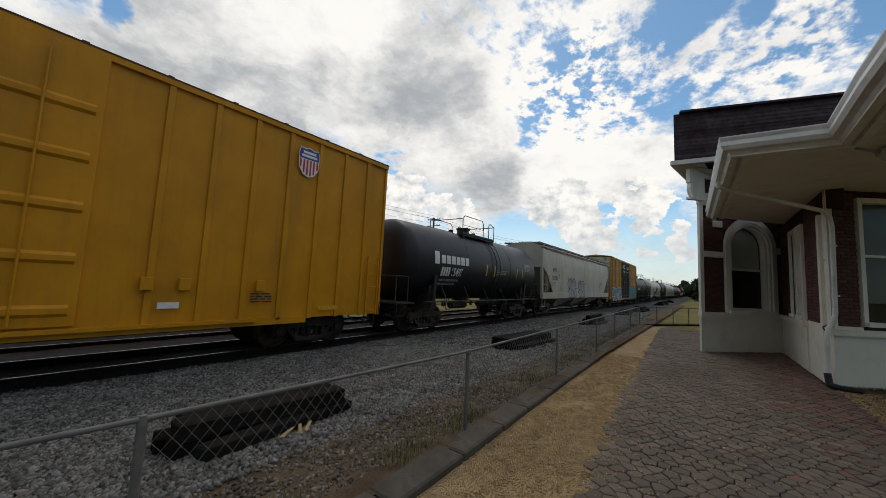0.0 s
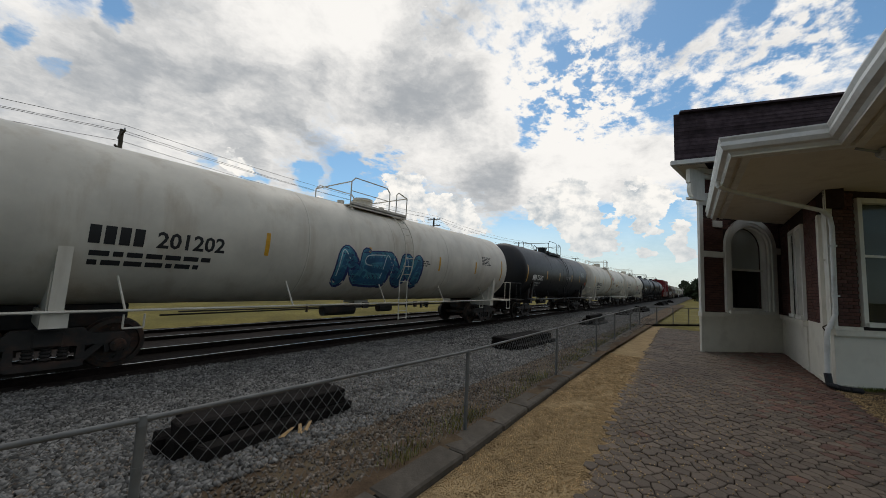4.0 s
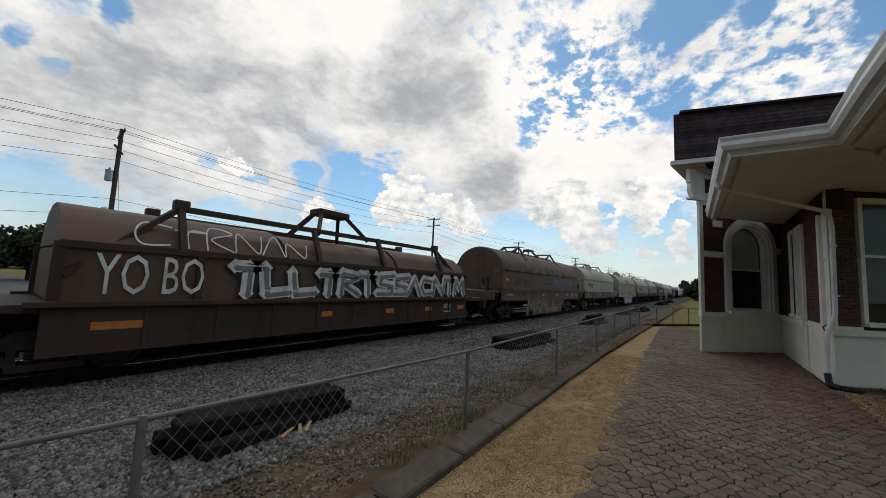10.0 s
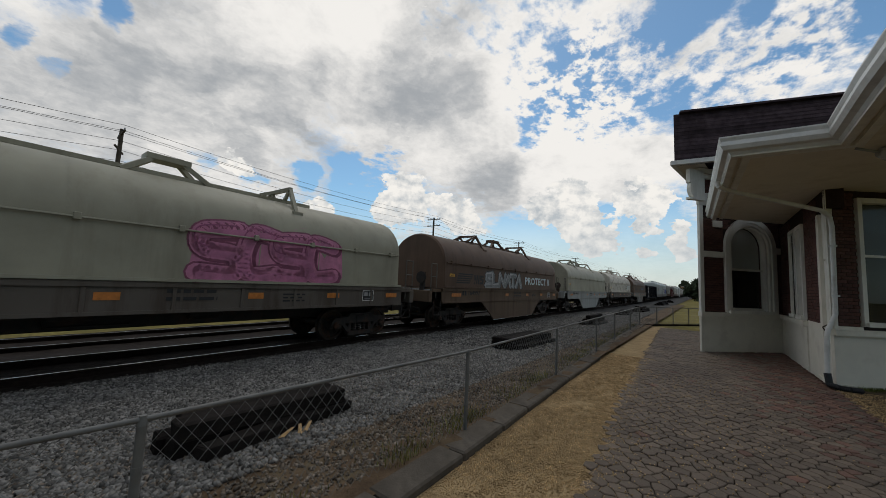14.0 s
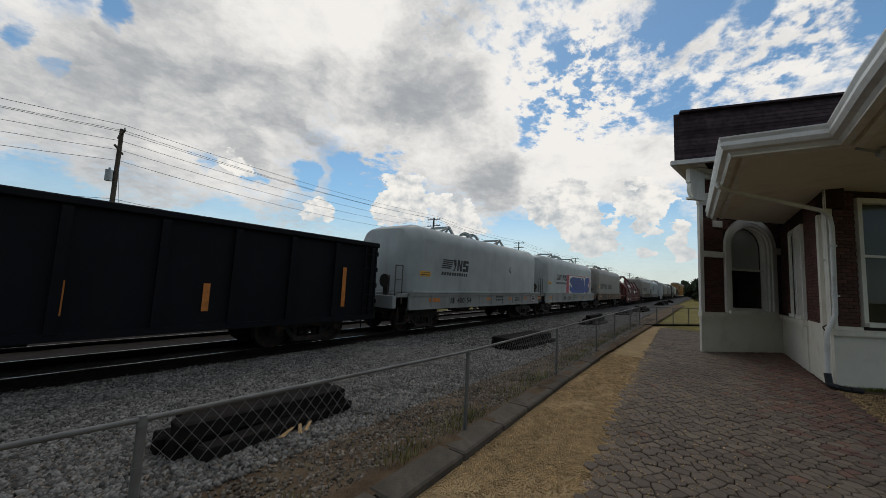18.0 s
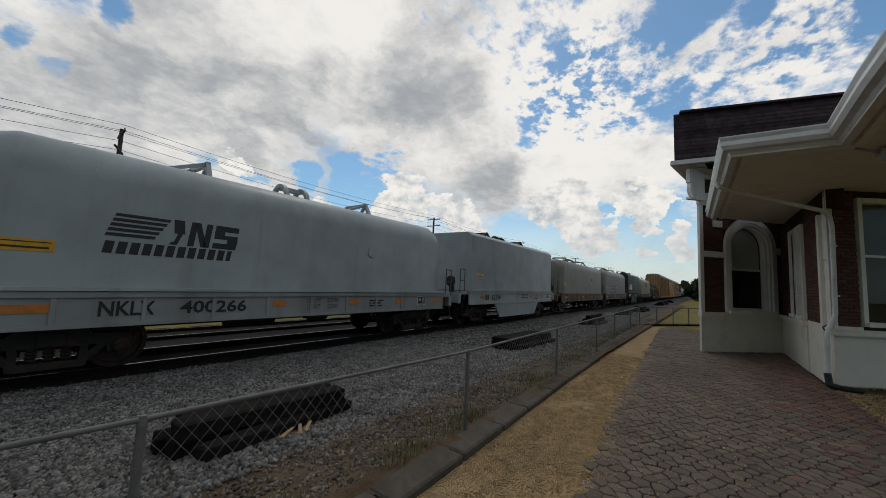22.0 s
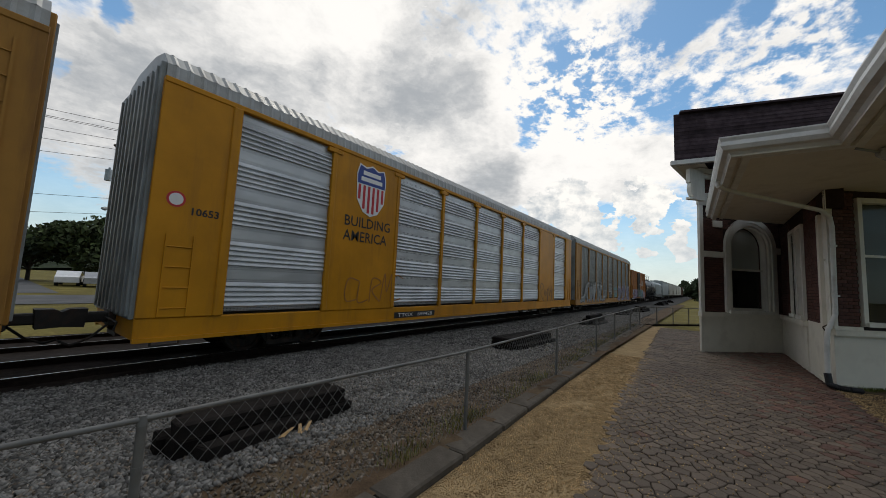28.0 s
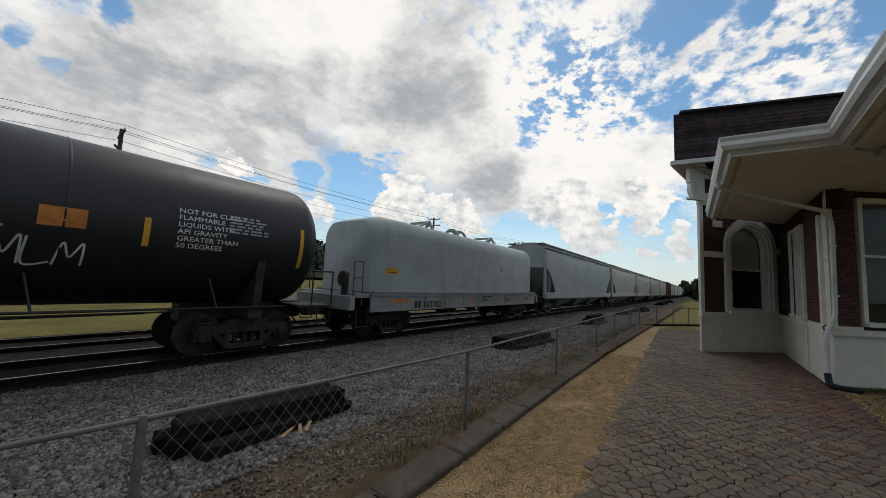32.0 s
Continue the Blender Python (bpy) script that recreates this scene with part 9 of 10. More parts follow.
fit_words(c_, "CARBON DIOXIDE\nREFRIGERATED LIQUID", (3.56, 4.55, 1.86, 2.2), LETTER_K, s_)
fit_words(c_, "REGULATING VALVES VENTING NORMAL", (2.85, 4.3, 2.7, 2.83), LETTER_K, s_)
patch(c_, "notice_panel", [(5.97, 7.2, 2.45, 2.95)], SHIELD_W, s_, 0.004)
small_print(c_, 6.0, 2.9, 1.1, 5, LETTER_K, s_, 0.05, 0.09, 44)
c_, h_, s_ = tank_car(154.1, 169.5, 1.66, 2.82, BLACK, BLACK, "black tank car with a domed manway and platform", "234932", 0.5, seed=10, stripes=(-6.86, -3.4, 0.4, 3.6, 6.58), walk_len=3.6, num=(-5.14, -3.71, 2.25, 2.56))
c_, h_, s_ = tank_car(171.0, 189.4, 1.70, 2.86, BLACK, BLACK, "long black tank car with a hazard placard", "5433", 0.46, seed=11, stripes=(-9.3, -6.24, -3.4, 1.0, 4.6, 8.4), walk_len=5.6, placard=HAZ_RED, num=(-6.98, -6.18, 2.12, 2.44))
fit_words(c_, "LD LMT  164000 LB  74400 KG\nLT WT     99000 LB  44900 KG", (-7.9, -6.2, 1.86, 2.03), LETTER_G, s_, 0.0)
plate_mark(c_, "C", -5.75, 2.35, 0.12, LETTER_W, s_)
lettering(c_, "LIQUEFIED\nPETROLEUM GAS\nNON ODORIZED", h_ * 0.6, 3.0, 0.22, LETTER_W, s_, bold=0.0, slant=0.2)

# 12 red boxcar
c_, h_, s_ = boxcar(190.65, 207.0, 5.0, 0.80, RED_B, RED_B, RED_B, "dark red boxcar with white lettering and graffiti", posts=[-7.0, -6.1, -5.2, -4.3, -3.4, -2.5, 2.4, 3.3, 4.2, 5.1, 6.0, 6.9], door=(-1.78, 1.74), seed=12, post_w=0.04)
fit_words(c_, "79 72", (-6.14, -5.3, 2.88, 3.2), LETTER_W, s_, out=0.014)
fit_words(c_, "C", (-4.78, -4.6, 2.75, 3.0), LETTER_W, s_, out=0.014, bold=0.0)
fit_words(c_, "CAG", (-7.4, -6.72, 2.9, 3.2), LETTER_W, s_, out=0.014)
fit_words(c_, "Y", (-6.52, -6.36, 2.9, 3.2), LETTER_W, s_, out=0.014)
patch(c_, "owner_mark", [(3.8, 4.4, 4.0, 4.55), (4.8, 5.4, 4.0, 4.55), (5.75, 6.3, 4.0, 4.55), (6.7, 7.3, 4.0, 4.55)], LETTER_W, s_, 0.014)
spray(c_, -6.0, 0.85, 3.6, 1.35, 5, SP_DARK, s_, 12, "dark red outlined graffiti", "wild")
spray(c_, 2.1, 0.9, 4.4, 1.3, 6, SP_SILV, s_, 13, "silver and black graffiti", "wild")
spray(c_, -0.6, 1.4, 1.6, 0.9, 6, SP_WHITE, lambda y, z: HW + 0.05, 14, "", "line")
spray(c_, -7.6, 3.6, 0.9, 0.6, 4, SP_WHITE, s_, 15, "", "line")
spray(c_, -7.75, 2.2, 0.5, 0.5, 3, SP_WHITE, s_, 16, "", "line")
patch(c_, "reflector_stripe", [(-7.1, -6.6, 0.84, 1.1)], REFLECT, s_, 0.014)
small_print(c_, -7.1, 1.75, 0.5, 2, LETTER_W, s_, 0.09, 0.2, 3)
small_print(c_, -6.2, 1.72, 0.35, 2, LETTER_W, s_, 0.09, 0.2, 4)
patch(c_, "scuffed_label", [(-2.6, -2.3, 2.9, 3.05), (-2.5, -2.1, 2.6, 2.75), (-2.4, -2.0, 2.3, 2.45), (-2.0, -1.8, 2.6, 2.7)], LETTER_W, s_, 0.03)
patch(c_, "scuffed_label", [(-1.4, -1.1, 3.0, 3.15), (-1.4, -1.1, 2.7, 2.85), (-1.3, -0.7, 2.3, 2.4)], LETTER_W, lambda y, z: HW + 0.05, 0.012)

# 13 to 22 coil cars
c_, h_, s_ = open_coil_car(210.5, 222.7, BROWN_H, FRAME_K, "rusty brown open-frame coil car with white tags", "168637", 13, LETTER_K)
fit_words(c_, "YO BO", (-5.66, -4.0, 1.42, 2.15), SP_WHITE[0], lambda y, z: 1.535, 0.0, name="graffiti")
spray(c_, -5.2, 2.35, 3.6, 0.55, 6, SP_WHITE, lambda y, z: 1.45 - (z - 2.22) * 0.52 + 0.03, 160, "white scrawled tag", "line")
spray(c_, -3.5, 1.36, 9.4, 0.8, 13, [SP_SILV[0], SP_WHITE[0], SP_SILV[2], SP_WHITE[0]], lambda y, z: 1.535, 17, "white outlined graffiti", "wild")
c_, h_, s_ = coil_car(226.3, 239.9, "round", BROWN_H, FRAME_T, "brown round-hooded coil car with pale straps", "166111", (0.22, 0.52, 0.36), (-4.57, -3.69, 1.34, 1.6), LETTER_K, 14, straps=FRAME_L, ring=False, stripes=(-5.47, -4.16, 1.88, 2.33), blocks=(-4.1, -3.09, 1.85, 2.24))
spray(c_, -3.6, 0.28, 5.4, 0.85, 5, spray_set("sand", (0.03, 0.02, 0.015), (0.2, 0.15, 0.09), (0.13, 0.09, 0.055), (0.26, 0.2, 0.13)), lambda y, z: 1.53, 231, "tan outlined graffiti", "wild")
patch(c_, "brand_panel", [(-0.8, -0.62, 2.02, 2.24), (-0.58, 0.65, 2.05, 2.17)], LETTER_K, s_)
fit_words(c_, "PROTECT II", (0.95, 5.2, 1.95, 2.45), SP_BLUE[2], s_)
c_, h_, s_ = coil_car(242.3, 255.0, "round", CREAM_H, FRAME_G, "cream round-hooded coil car with black striped mark", "165126", None, (-4.58, -3.34, 1.34, 1.6), LETTER_K, 15, ring=False, stripes=(-5.56, -4.62, 2.05, 2.45), blocks=(-4.68, -3.78, 2.0, 2.42))
spray(c_, -4.4, 2.9, 6.5, 0.7, 9, SP_BLACK, s_, 18, "thin black scrawl", "line")
c_, h_, s_ = coil_car(257.9, 271.2, "round", CREAM_2, FRAME_L, "dirty cream coil car with blue graffiti on its deep side", "494679", (0.2, 0.55, 0.36), (-4.84, -3.89, 1.42, 1.66), LETTER_K, 16, stripes=(-1.99, -0.75, 2.86, 3.33), blocks=(-0.71, 0.68, 2.84, 3.28))
spray(c_, -2.9, 0.35, 5.9, 0.62, 7, spray_set("ember", (0.42, 0.12, 0.05)), lambda y, z: 1.53, 191, "orange-red overspray", "cloud")
piece(c_, "BURMA", (-2.45, 2.35, 0.26, 1.06), spray_set("azure", (0.02, 0.02, 0.025), (0.62, 0.62, 0.56)) + spray_set("azure_fill", (0, 0, 0), (0.025, 0.12, 0.34), (0.03, 0.2, 0.26))[1:2], lambda y, z: 1.532, 19, "blue graffiti letters with pale and black outlines")
c_, h_, s_ = coil_car(273.7, 286.9, "round", CREAM_H, FRAME_G, "cream round-hooded coil car with black striped mark", "163963", None, (-4.82, -3.71, 1.37, 1.61), LETTER_K, 17, stripes=(-5.67, -4.53, 2.02, 2.44), blocks=(-4.28, -3.01, 1.94, 2.4), words=(-2.81, -1.03, 1.93, 2.43, 2))
c_, h_, s_ = coil_car(289.6, 302.4, "round", CREAM_H, FRAME_G, "cream round-hooded coil car with a pink graffiti patch", "165143", None, (-4.5, -3.25, 1.42, 1.7), LETTER_K, 18, ring=False, stripes=(-5.5, -4.4, 2.08, 2.44), blocks=(-4.4, -3.6, 2.08, 2.44))
spray(c_, 0.35, 1.72, 3.3, 1.25, 6, SP_PINK[1:2], s_, 201, "solid pink bubble shape", "cloud")
spray(c_, 0.3, 1.7, 3.4, 1.35, 4, SP_PINK, lambda y, z: s_(y, z) + 0.002, 20, "pink bubble graffiti")
c_, h_, s_ = coil_car(305.0, 318.4, "round", BROWN_H, FRAME_T, "brown round-hooded coil car with black and white graffiti", "164997", (0.2, 0.55, 0.36), (-4.86, -3.86, 1.37, 1.61), LETTER_K, 19, ring=False, stripes=(-5.76, -4.45, 1.88, 2.35), blocks=(-4.4, -3.5, 1.88, 2.3))
spray(c_, -3.3, 1.75, 4.1, 0.8, 6, SP_SILV, s_, 21, "black and white angular graffiti", "wild")
fit_words(c_, "PROTECT II", (1.4, 5.4, 1.98, 2.42), SP_BLUE[3], s_)
c_, h_, s_ = coil_car(321.3, 334.3, "round", CREAM_H, FRAME_L, "white coil car with a deep side plate", "494612", (0.22, 0.55, 0.36), (-4.7, -3.7, 1.4, 1.64), LETTER_K, 20)
c_, h_, s_ = coil_car(337.0, 350.5, "round", RUSTY, FRAME_G, "rust-eaten cream coil car with faded lettering", "168014", None, (-4.7, -3.7, 1.37, 1.6), None, 21)
fit_words(c_, "PROTECT II", (4.06, 6.45, 2.05, 2.53), SP_BLUE[3], s_)
patch(c_, "brand_panel", [(3.1, 3.2, 2.12, 2.34), (3.22, 3.9, 2.15, 2.27)], LETTER_K, s_)
spray(c_, 1.4, 2.0, 1.6, 0.6, 5, SP_BLACK, s_, 22, "black scrawl", "line")
c_, h_, s_ = coil_car(353.3, 366.8, "round", BROWN_H, FRAME_W, "brown round-hooded coil car with pale straps", "494557", (0.2, 0.55, 0.36), (-4.31, -3.47, 1.45, 1.68), LETTER_K, 22, straps=FRAME_L, ring=False, stripes=(-5.06, -4.05, 1.97, 2.42), blocks=(-4.07, -3.05, 1.9, 2.38))
spray(c_, -2.9, 0.4, 2.9, 0.72, 6, spray_set("chalk", (0.05, 0.05, 0.048), (0.3, 0.29, 0.27), (0.24, 0.22, 0.2), (0.4, 0.39, 0.36)), lambda y, z: 1.53, 23, "pale bubble graffiti outlined in black")
spray(c_, 0.1, 0.5, 3.0, 0.5, 6, spray_set("faded_red", (0.2, 0.07, 0.055), (0.24, 0.1, 0.08), (0.2, 0.13, 0.11), (0.26, 0.12, 0.1)), lambda y, z: 1.53, 27, "faded red scrawled graffiti", "line")
fit_words(c_, "LD LMT 227000\nLT WT   59000", (-2.62, -1.93, 1.42, 1.62), LETTER_K, lambda y, z: 1.536, 0.0)
patch(c_, "brand_panel", [(-0.9, -0.7, 2.12, 2.36), (-0.66, 0.8, 2.16, 2.27)], LETTER_K, s_)
fit_words(c_, "PROTECT II", (1.03, 4.3, 2.12, 2.55), SP_BLUE[2], s_)

# 23 black gondola
gondola(368.7, 385.2, BLACK_B, "black ribbed gondola with white lettering", "210334")

# 24 to 34 hooded coil cars
c_, h_, s_ = coil_car(386.9, 398.9, "square", GREY_H, FRAME_L, "pale grey square-hooded coil car", "400154", None, (-3.61, -2.48, 1.04, 1.28), LETTER_K, 24, stripes=(-4.74, -3.93, 2.46, 2.86), blocks=(-3.95, -2.76, 2.4, 2.88), words=(-4.77, -2.86, 2.16, 2.35, 1))
c_, h_, s_ = coil_car(400.35, 412.8, "square", GREY_H, FRAME_L, "pale grey square-hooded coil car with blue graffiti", "162458", None, (-1.91, -0.74, 1.0, 1.26), LETTER_K, 25, stripes=(-4.18, -3.13, 2.45, 2.85), blocks=(-3.19, -1.81, 2.45, 2.85), words=(-4.25, -1.88, 2.12, 2.33, 1))
spray(c_, -1.35, 1.5, 0.5, 0.36, 2, spray_set("berry", (0.34, 0.03, 0.06)), s_, 241, "red overspray beside the graffiti", "cloud")
piece(c_, "Slag", (-1.0, 4.5, 1.5, 2.85), [spray_set("berry", (0.34, 0.03, 0.06))[0], *spray_set("cobalt", (0.62, 0.58, 0.5), (0.015, 0.06, 0.3), (0.01, 0.016, 0.035), (0.012, 0.04, 0.2))[:2], M_["spray_cobalt_highlight"]], lambda y, z: s_(y, z) + 0.003, 24, "blue graffiti letters with pale outlines", 1.1)
c_, h_, s_ = coil_car(414.8, 426.7, "square", GREY_T, FRAME_T, "taupe square-hooded coil car with striped mark", "168753", None, (-3.58, -2.43, 0.97, 1.26), LETTER_K, 26, stripes=(-5.18, -3.53, 1.98, 2.5), blocks=(-3.51, -1.96, 1.96, 2.45), words=(-1.6, 0.36, 1.95, 2.5, 2))
c_, h_, s_ = open_coil_car(430.9, 443.0, OXIDE, OXIDE, "oxide-red open coil car with white lettering", "631172", 27, LETTER_W, 1.5, num=(-4.0, -2.7, 0.6, 0.9))
fit_words(c_, "2.0LD", (-3.2, -1.5, 2.36, 2.75), SP_WHITE[0], lambda y, z: 1.45 - (z - 2.22) * 0.52, 0.06, 0.03)
patch(c_, "wheel_mark", [(-4.42, -3.9, 1.4, 1.5), (-4.42, -3.9, 1.55, 1.65), (-4.1, -3.7, 1.75, 1.88), (-3.85, -3.7, 1.5, 1.75)], LETTER_W, s_)
patch(c_, "owner_words", [(-4.3, -3.6, 1.98, 2.1), (0.3, 1.4, 1.7, 1.82)], LETTER_W, lambda y, z: 1.545)
small_print(c_, -3.0, 2.05, 1.4, 6, LETTER_W, s_, 0.04, 0.085, 7)
patch(c_, "owner_words", [(0.85 + i_ * 0.2, 0.99 + i_ * 0.2, 1.6, 1.92) for i_ in range(9)], LETTER_W, s_, 0.01)
spray(c_, 2.96, 1.53, 1.1, 0.5, 3, SP_WHITE, s_, 271, "white scrawled tag", "line")
patch(c_, "reflector_stripe", [(0.0, 0.31, 0.48, 0.6), (1.88, 2.3, 0.42, 0.53)], REFLECT, lambda y, z: 1.54)
part("round_mark", Mesh().cyl((1.505, 0.28 + MARK_Y[0], 1.8), (1.515, 0.28 + MARK_Y[0], 1.8), 0.26, 24), LETTER_W, c_)
part("round_mark", Mesh().cyl((1.512, 0.28 + MARK_Y[0], 1.8), (1.52, 0.28 + MARK_Y[0], 1.8), 0.17, 24), OXIDE, c_)
c_, h_, s_ = coil_car(446.55, 458.8, "square", GREY_T, FRAME_G, "taupe square-hooded coil car with striped mark and scrawls", "163517", None, (-4.45, -3.55, 0.94, 1.2), LETTER_K, 28, stripes=(-5.05, -3.73, 2.06, 2.59), blocks=(-3.54, -2.07, 2.0, 2.56), words=(-1.94, -0.03, 1.97, 2.6, 2))
spray(c_, -1.6, 1.58, 5.2, 0.5, 7, SP_BLACK, s_, 25, "black scrawl", "line")
c_, h_, s_ = coil_car(461.0, 472.6, "square", GREY_H, FRAME_L, "pale grey square-hooded coil car", "400266", None, (-2.92, -1.65, 1.04, 1.3), LETTER_K, 29, stripes=(-4.11, -3.24, 2.45, 2.9), blocks=(-3.22, -1.96, 2.4, 2.9), words=(-4.16, -2.09, 2.12, 2.4, 1))
c_, h_, s_ = coil_car(474.8, 485.15, "tall", PALE, PALE, "tall pale grey box-hooded coil car with deep sides", "162134", (0.28, 0.56, 0.44), (-3.75, -2.71, 1.14, 1.4), None, 30)
c_, h_, s_ = coil_car(487.55, 500.6, "square", GREY_T, FRAME_T, "taupe square-hooded coil car", "163765", None, (-4.3, -3.21, 0.9, 1.15), None, 31)
c_, h_, s_ = coil_car(502.1, 514.4, "square", GREY_T, FRAME_G, "taupe square-hooded coil car with pale blue graffiti", "163644", None, (-4.22, -3.22, 0.93, 1.19), None, 32)
piece(c_, "BEES", (-4.2, -0.8, 1.55, 2.68), [SP_RED[0], SP_BLACK[0], spray_set("sky", (0.17, 0.36, 0.42), (0.17, 0.36, 0.42), (0.24, 0.3, 0.42))[1]], s_, 320, "pale blue graffiti letters with black and red outlines", 0.85)
spray(c_, -5.05, 2.35, 0.6, 0.35, 3, SP_RED, s_, 322, "red scrawled tag", "line")
part("round_mark", Mesh().cyl((1.505, -0.28 + MARK_Y[0], 2.5), (1.515, -0.28 + MARK_Y[0], 2.5), 0.29, 24), SHIELD_W, c_)
part("round_mark", Mesh().cyl((1.512, -0.28 + MARK_Y[0], 2.5), (1.52, -0.28 + MARK_Y[0], 2.5), 0.19, 24), LETTER_K, c_)
c_, h_, s_ = coil_car(516.3, 526.8, "tall", mat("dented_black_paint", (0.008, 0.0085, 0.011), 0.42, 0, 0.1, 1.1, 0.06, 25, (0.016, 0.015, 0.015), 0.4, RUN, dents=0.22), BLACK_B, "tall black box-hooded coil car with white mark", "162162", (0.28, 0.56, 0.44), (-4.44, -3.32, 1.14, 1.4), LETTER_W, 33, stripes=(-4.55, -3.6, 2.35, 2.8), blocks=(-3.67, -2.4, 2.33, 2.8), words=(-4.66, -2.49, 2.05, 2.3, 1))
spray(c_, -3.3, 0.3, 5.0, 0.95, 5, SP_GREEN, lambda y, z: 1.56, 26, "dull green graffiti")
spray(c_, 2.2, 1.05, 2.4, 0.75, 9, spray_set("aqua", (0.05, 0.22, 0.25)), lambda y, z: 1.57, 261, "teal scrawled tags", "line")
c_, h_, s_ = coil_car(529.2, 541.9, "square", CREAM_2, FRAME_G, "cream square-hooded coil car with striped mark", "168585", None, (-3.45, -2.31, 1.05, 1.34), LETTER_K, 34, stripes=(-1.66, -0.1, 2.75, 3.4), blocks=(0.0, 1.47, 2.75, 3.3))
spray(c_, -1.2, 1.65, 1.4, 0.6, 4, SP_BLACK, s_, 27, "black scrawl", "line")
spray(c_, 3.0, 1.6, 2.6, 0.7, 5, SP_WHITE, s_, 28, "white scrawl", "line")

# 35 brown open coil car
c_, h_, s_ = open_coil_car(546.2, 558.2, BROWN_H, FRAME_K, "brown open-frame coil car with a braced hood", "168402", 35, LETTER_W)

# 36 to 38 auto carriers
auto_carrier(562.2, 587.5, YRACK_O, SCREEN_B, ROOF_Z, "older auto carrier with brown weathered screens and yellow posts", seed=36, flare=True, post_m=YRACK)
c_, h_, s_, bay_, e_ = auto_carrier(589.0, 615.2, YRACK, SCREEN_N, ROOF_Z, "yellow auto carrier with bright galvanised screens", plain_bays=(1, 7), seed=37, banded=True)
shield(c_, -8.2, 3.82, 1.2, 1.62, HW + 0.06)
fit_words(c_, "BUILDING\nAMERICA", (-9.15, -7.3, 3.0, 3.75), LETTER_K, s_, 0.012, out=0.055)
fit_words(c_, "10653", (-h_ + 0.68 - MARK_Y[0], -h_ + 1.18 - MARK_Y[0], 3.02, 3.18), LETTER_K, s_, out=0.058)
patch(c_, "number_panel", [(-6.83, -4.63, 0.62, 0.82)], LETTER_K, lambda y, z: HW + 0.03)
fit_words(c_, "TTGX   699428", (-6.65, -4.8, 0.66, 0.78), LETTER_W, lambda y, z: HW + 0.03, 0.0, out=0.014)
part("warning_sign", Mesh().cyl((HW + 0.05, -h_ + 0.4, 3.3), (HW + 0.056, -h_ + 0.4, 3.3), 0.16, 20), SHIELD_R, c_, "round red prohibition sign")
part("sign_face", Mesh().cyl((HW + 0.055, -h_ + 0.4, 3.3), (HW + 0.059, -h_ + 0.4, 3.3), 0.12, 20), SHIELD_W, c_)
spray(c_, 6.1, 1.0, 2.8, 1.1, 4, [SP_BLACK[0]], lambda y, z: HW + 0.052, 290, "thin black outlined tag", "line")
spray(c_, -h_ + e_ + bay_ * 1.05, 1.2, 2.4, 0.9, 5, spray_set("umber", (0.3, 0.13, 0.03)), lambda y, z: HW + 0.052, 29, "faint orange scrawl", "line")
c_, h_, s_, bay_, e_ = auto_carrier(616.6, 643.3, YRACK_O, SCREEN_O, ROOF_Z, "worn auto carrier with grey screens and silver graffiti", seed=38, post_m=YRACK_O, foot=True)
spray(c_, -12.2, 0.8, 9.2, 1.7, 8, SP_SILV, lambda y, z: HW + 0.03, 30, "large silver and black graffiti", "wild")
piece(c_, "MFK", (-0.95, 0.45, 1.2, 2.2), [SP_BLACK[0], spray_set("chrome", (0.012, 0.012, 0.012), (0.42, 0.42, 0.4))[1]], lambda y, z: HW + 0.03, 31, "silver and black graffiti letters")
patch(c_, "graffiti", [(1.1, 3.9, 1.95, 2.2), (2.0, 2.2, 1.1, 1.6), (2.4, 3.8, 1.1, 1.6)], spray_set("mint", (0.10, 0.22, 0.23))[0], lambda y, z: HW + 0.03, 0.004, "teal sprayed bands")
spray(c_, 3.7, 0.7, 8.3, 1.9, 6, spray_set("lilac", (0.012, 0.012, 0.014), (0.3, 0.29, 0.34), (0.10, 0.08, 0.16), (0.45, 0.44, 0.46)), lambda y, z: HW + 0.036, 32, "spiky lilac and black graffiti", "wild")
lettering(c_, "5153", -12.75, 2.08, 0.13, LETTER_K, s_, out=0.055)

# 39 rusty orange boxcar
DOOR_K = paint("black_rusty_door_paint", (0.016, 0.013, 0.012), 0.6, 0.5, (0.05, 0.022, 0.014))
c_, h_, s_ = boxcar(644.6, 659.8, 4.95, 0.80, RUSTBOX, RUST_END, RUST_END, "rusty orange boxcar with dark door and graffiti", posts=[-7.0, -6.1, -5.2, -4.3, -3.4, -2.6, 2.2, 3.2, 4.2, 5.2, 6.2, 7.0], door=(-1.98, 0.68), door_mat=DOOR_K, seed=39, post_w=0.06, louvre=True)
fit_words(c_, "34  879", (-7.36, -6.09, 1.78, 2.08), LETTER_W, s_, out=0.02)
spray(c_, -6.2, 0.85, 3.9, 1.3, 5, SP_ORCH, s_, 33, "purple and white graffiti")
spray(c_, 4.3, 0.75, 2.2, 1.3, 3, spray_set("blush", (0.34, 0.17, 0.18)), s_, 340, "pink overspray", "cloud")
piece(c_, "PUMA", (0.85, 4.4, 0.75, 2.1), [*spray_set("cyan", (0.12, 0.34, 0.4), (0.09, 0.32, 0.4), (0.05, 0.2, 0.27))[:1], SP_BLACK[0], M_["spray_cyan_fill"]], lambda y, z: HW + 0.006, 34, "pale blue graffiti letters with black outlines")
spray(c_, 1.6, 2.85, 2.6, 0.95, 9, [SP_WHITE[0]], s_, 341, "thin white scrawled tags", "line")
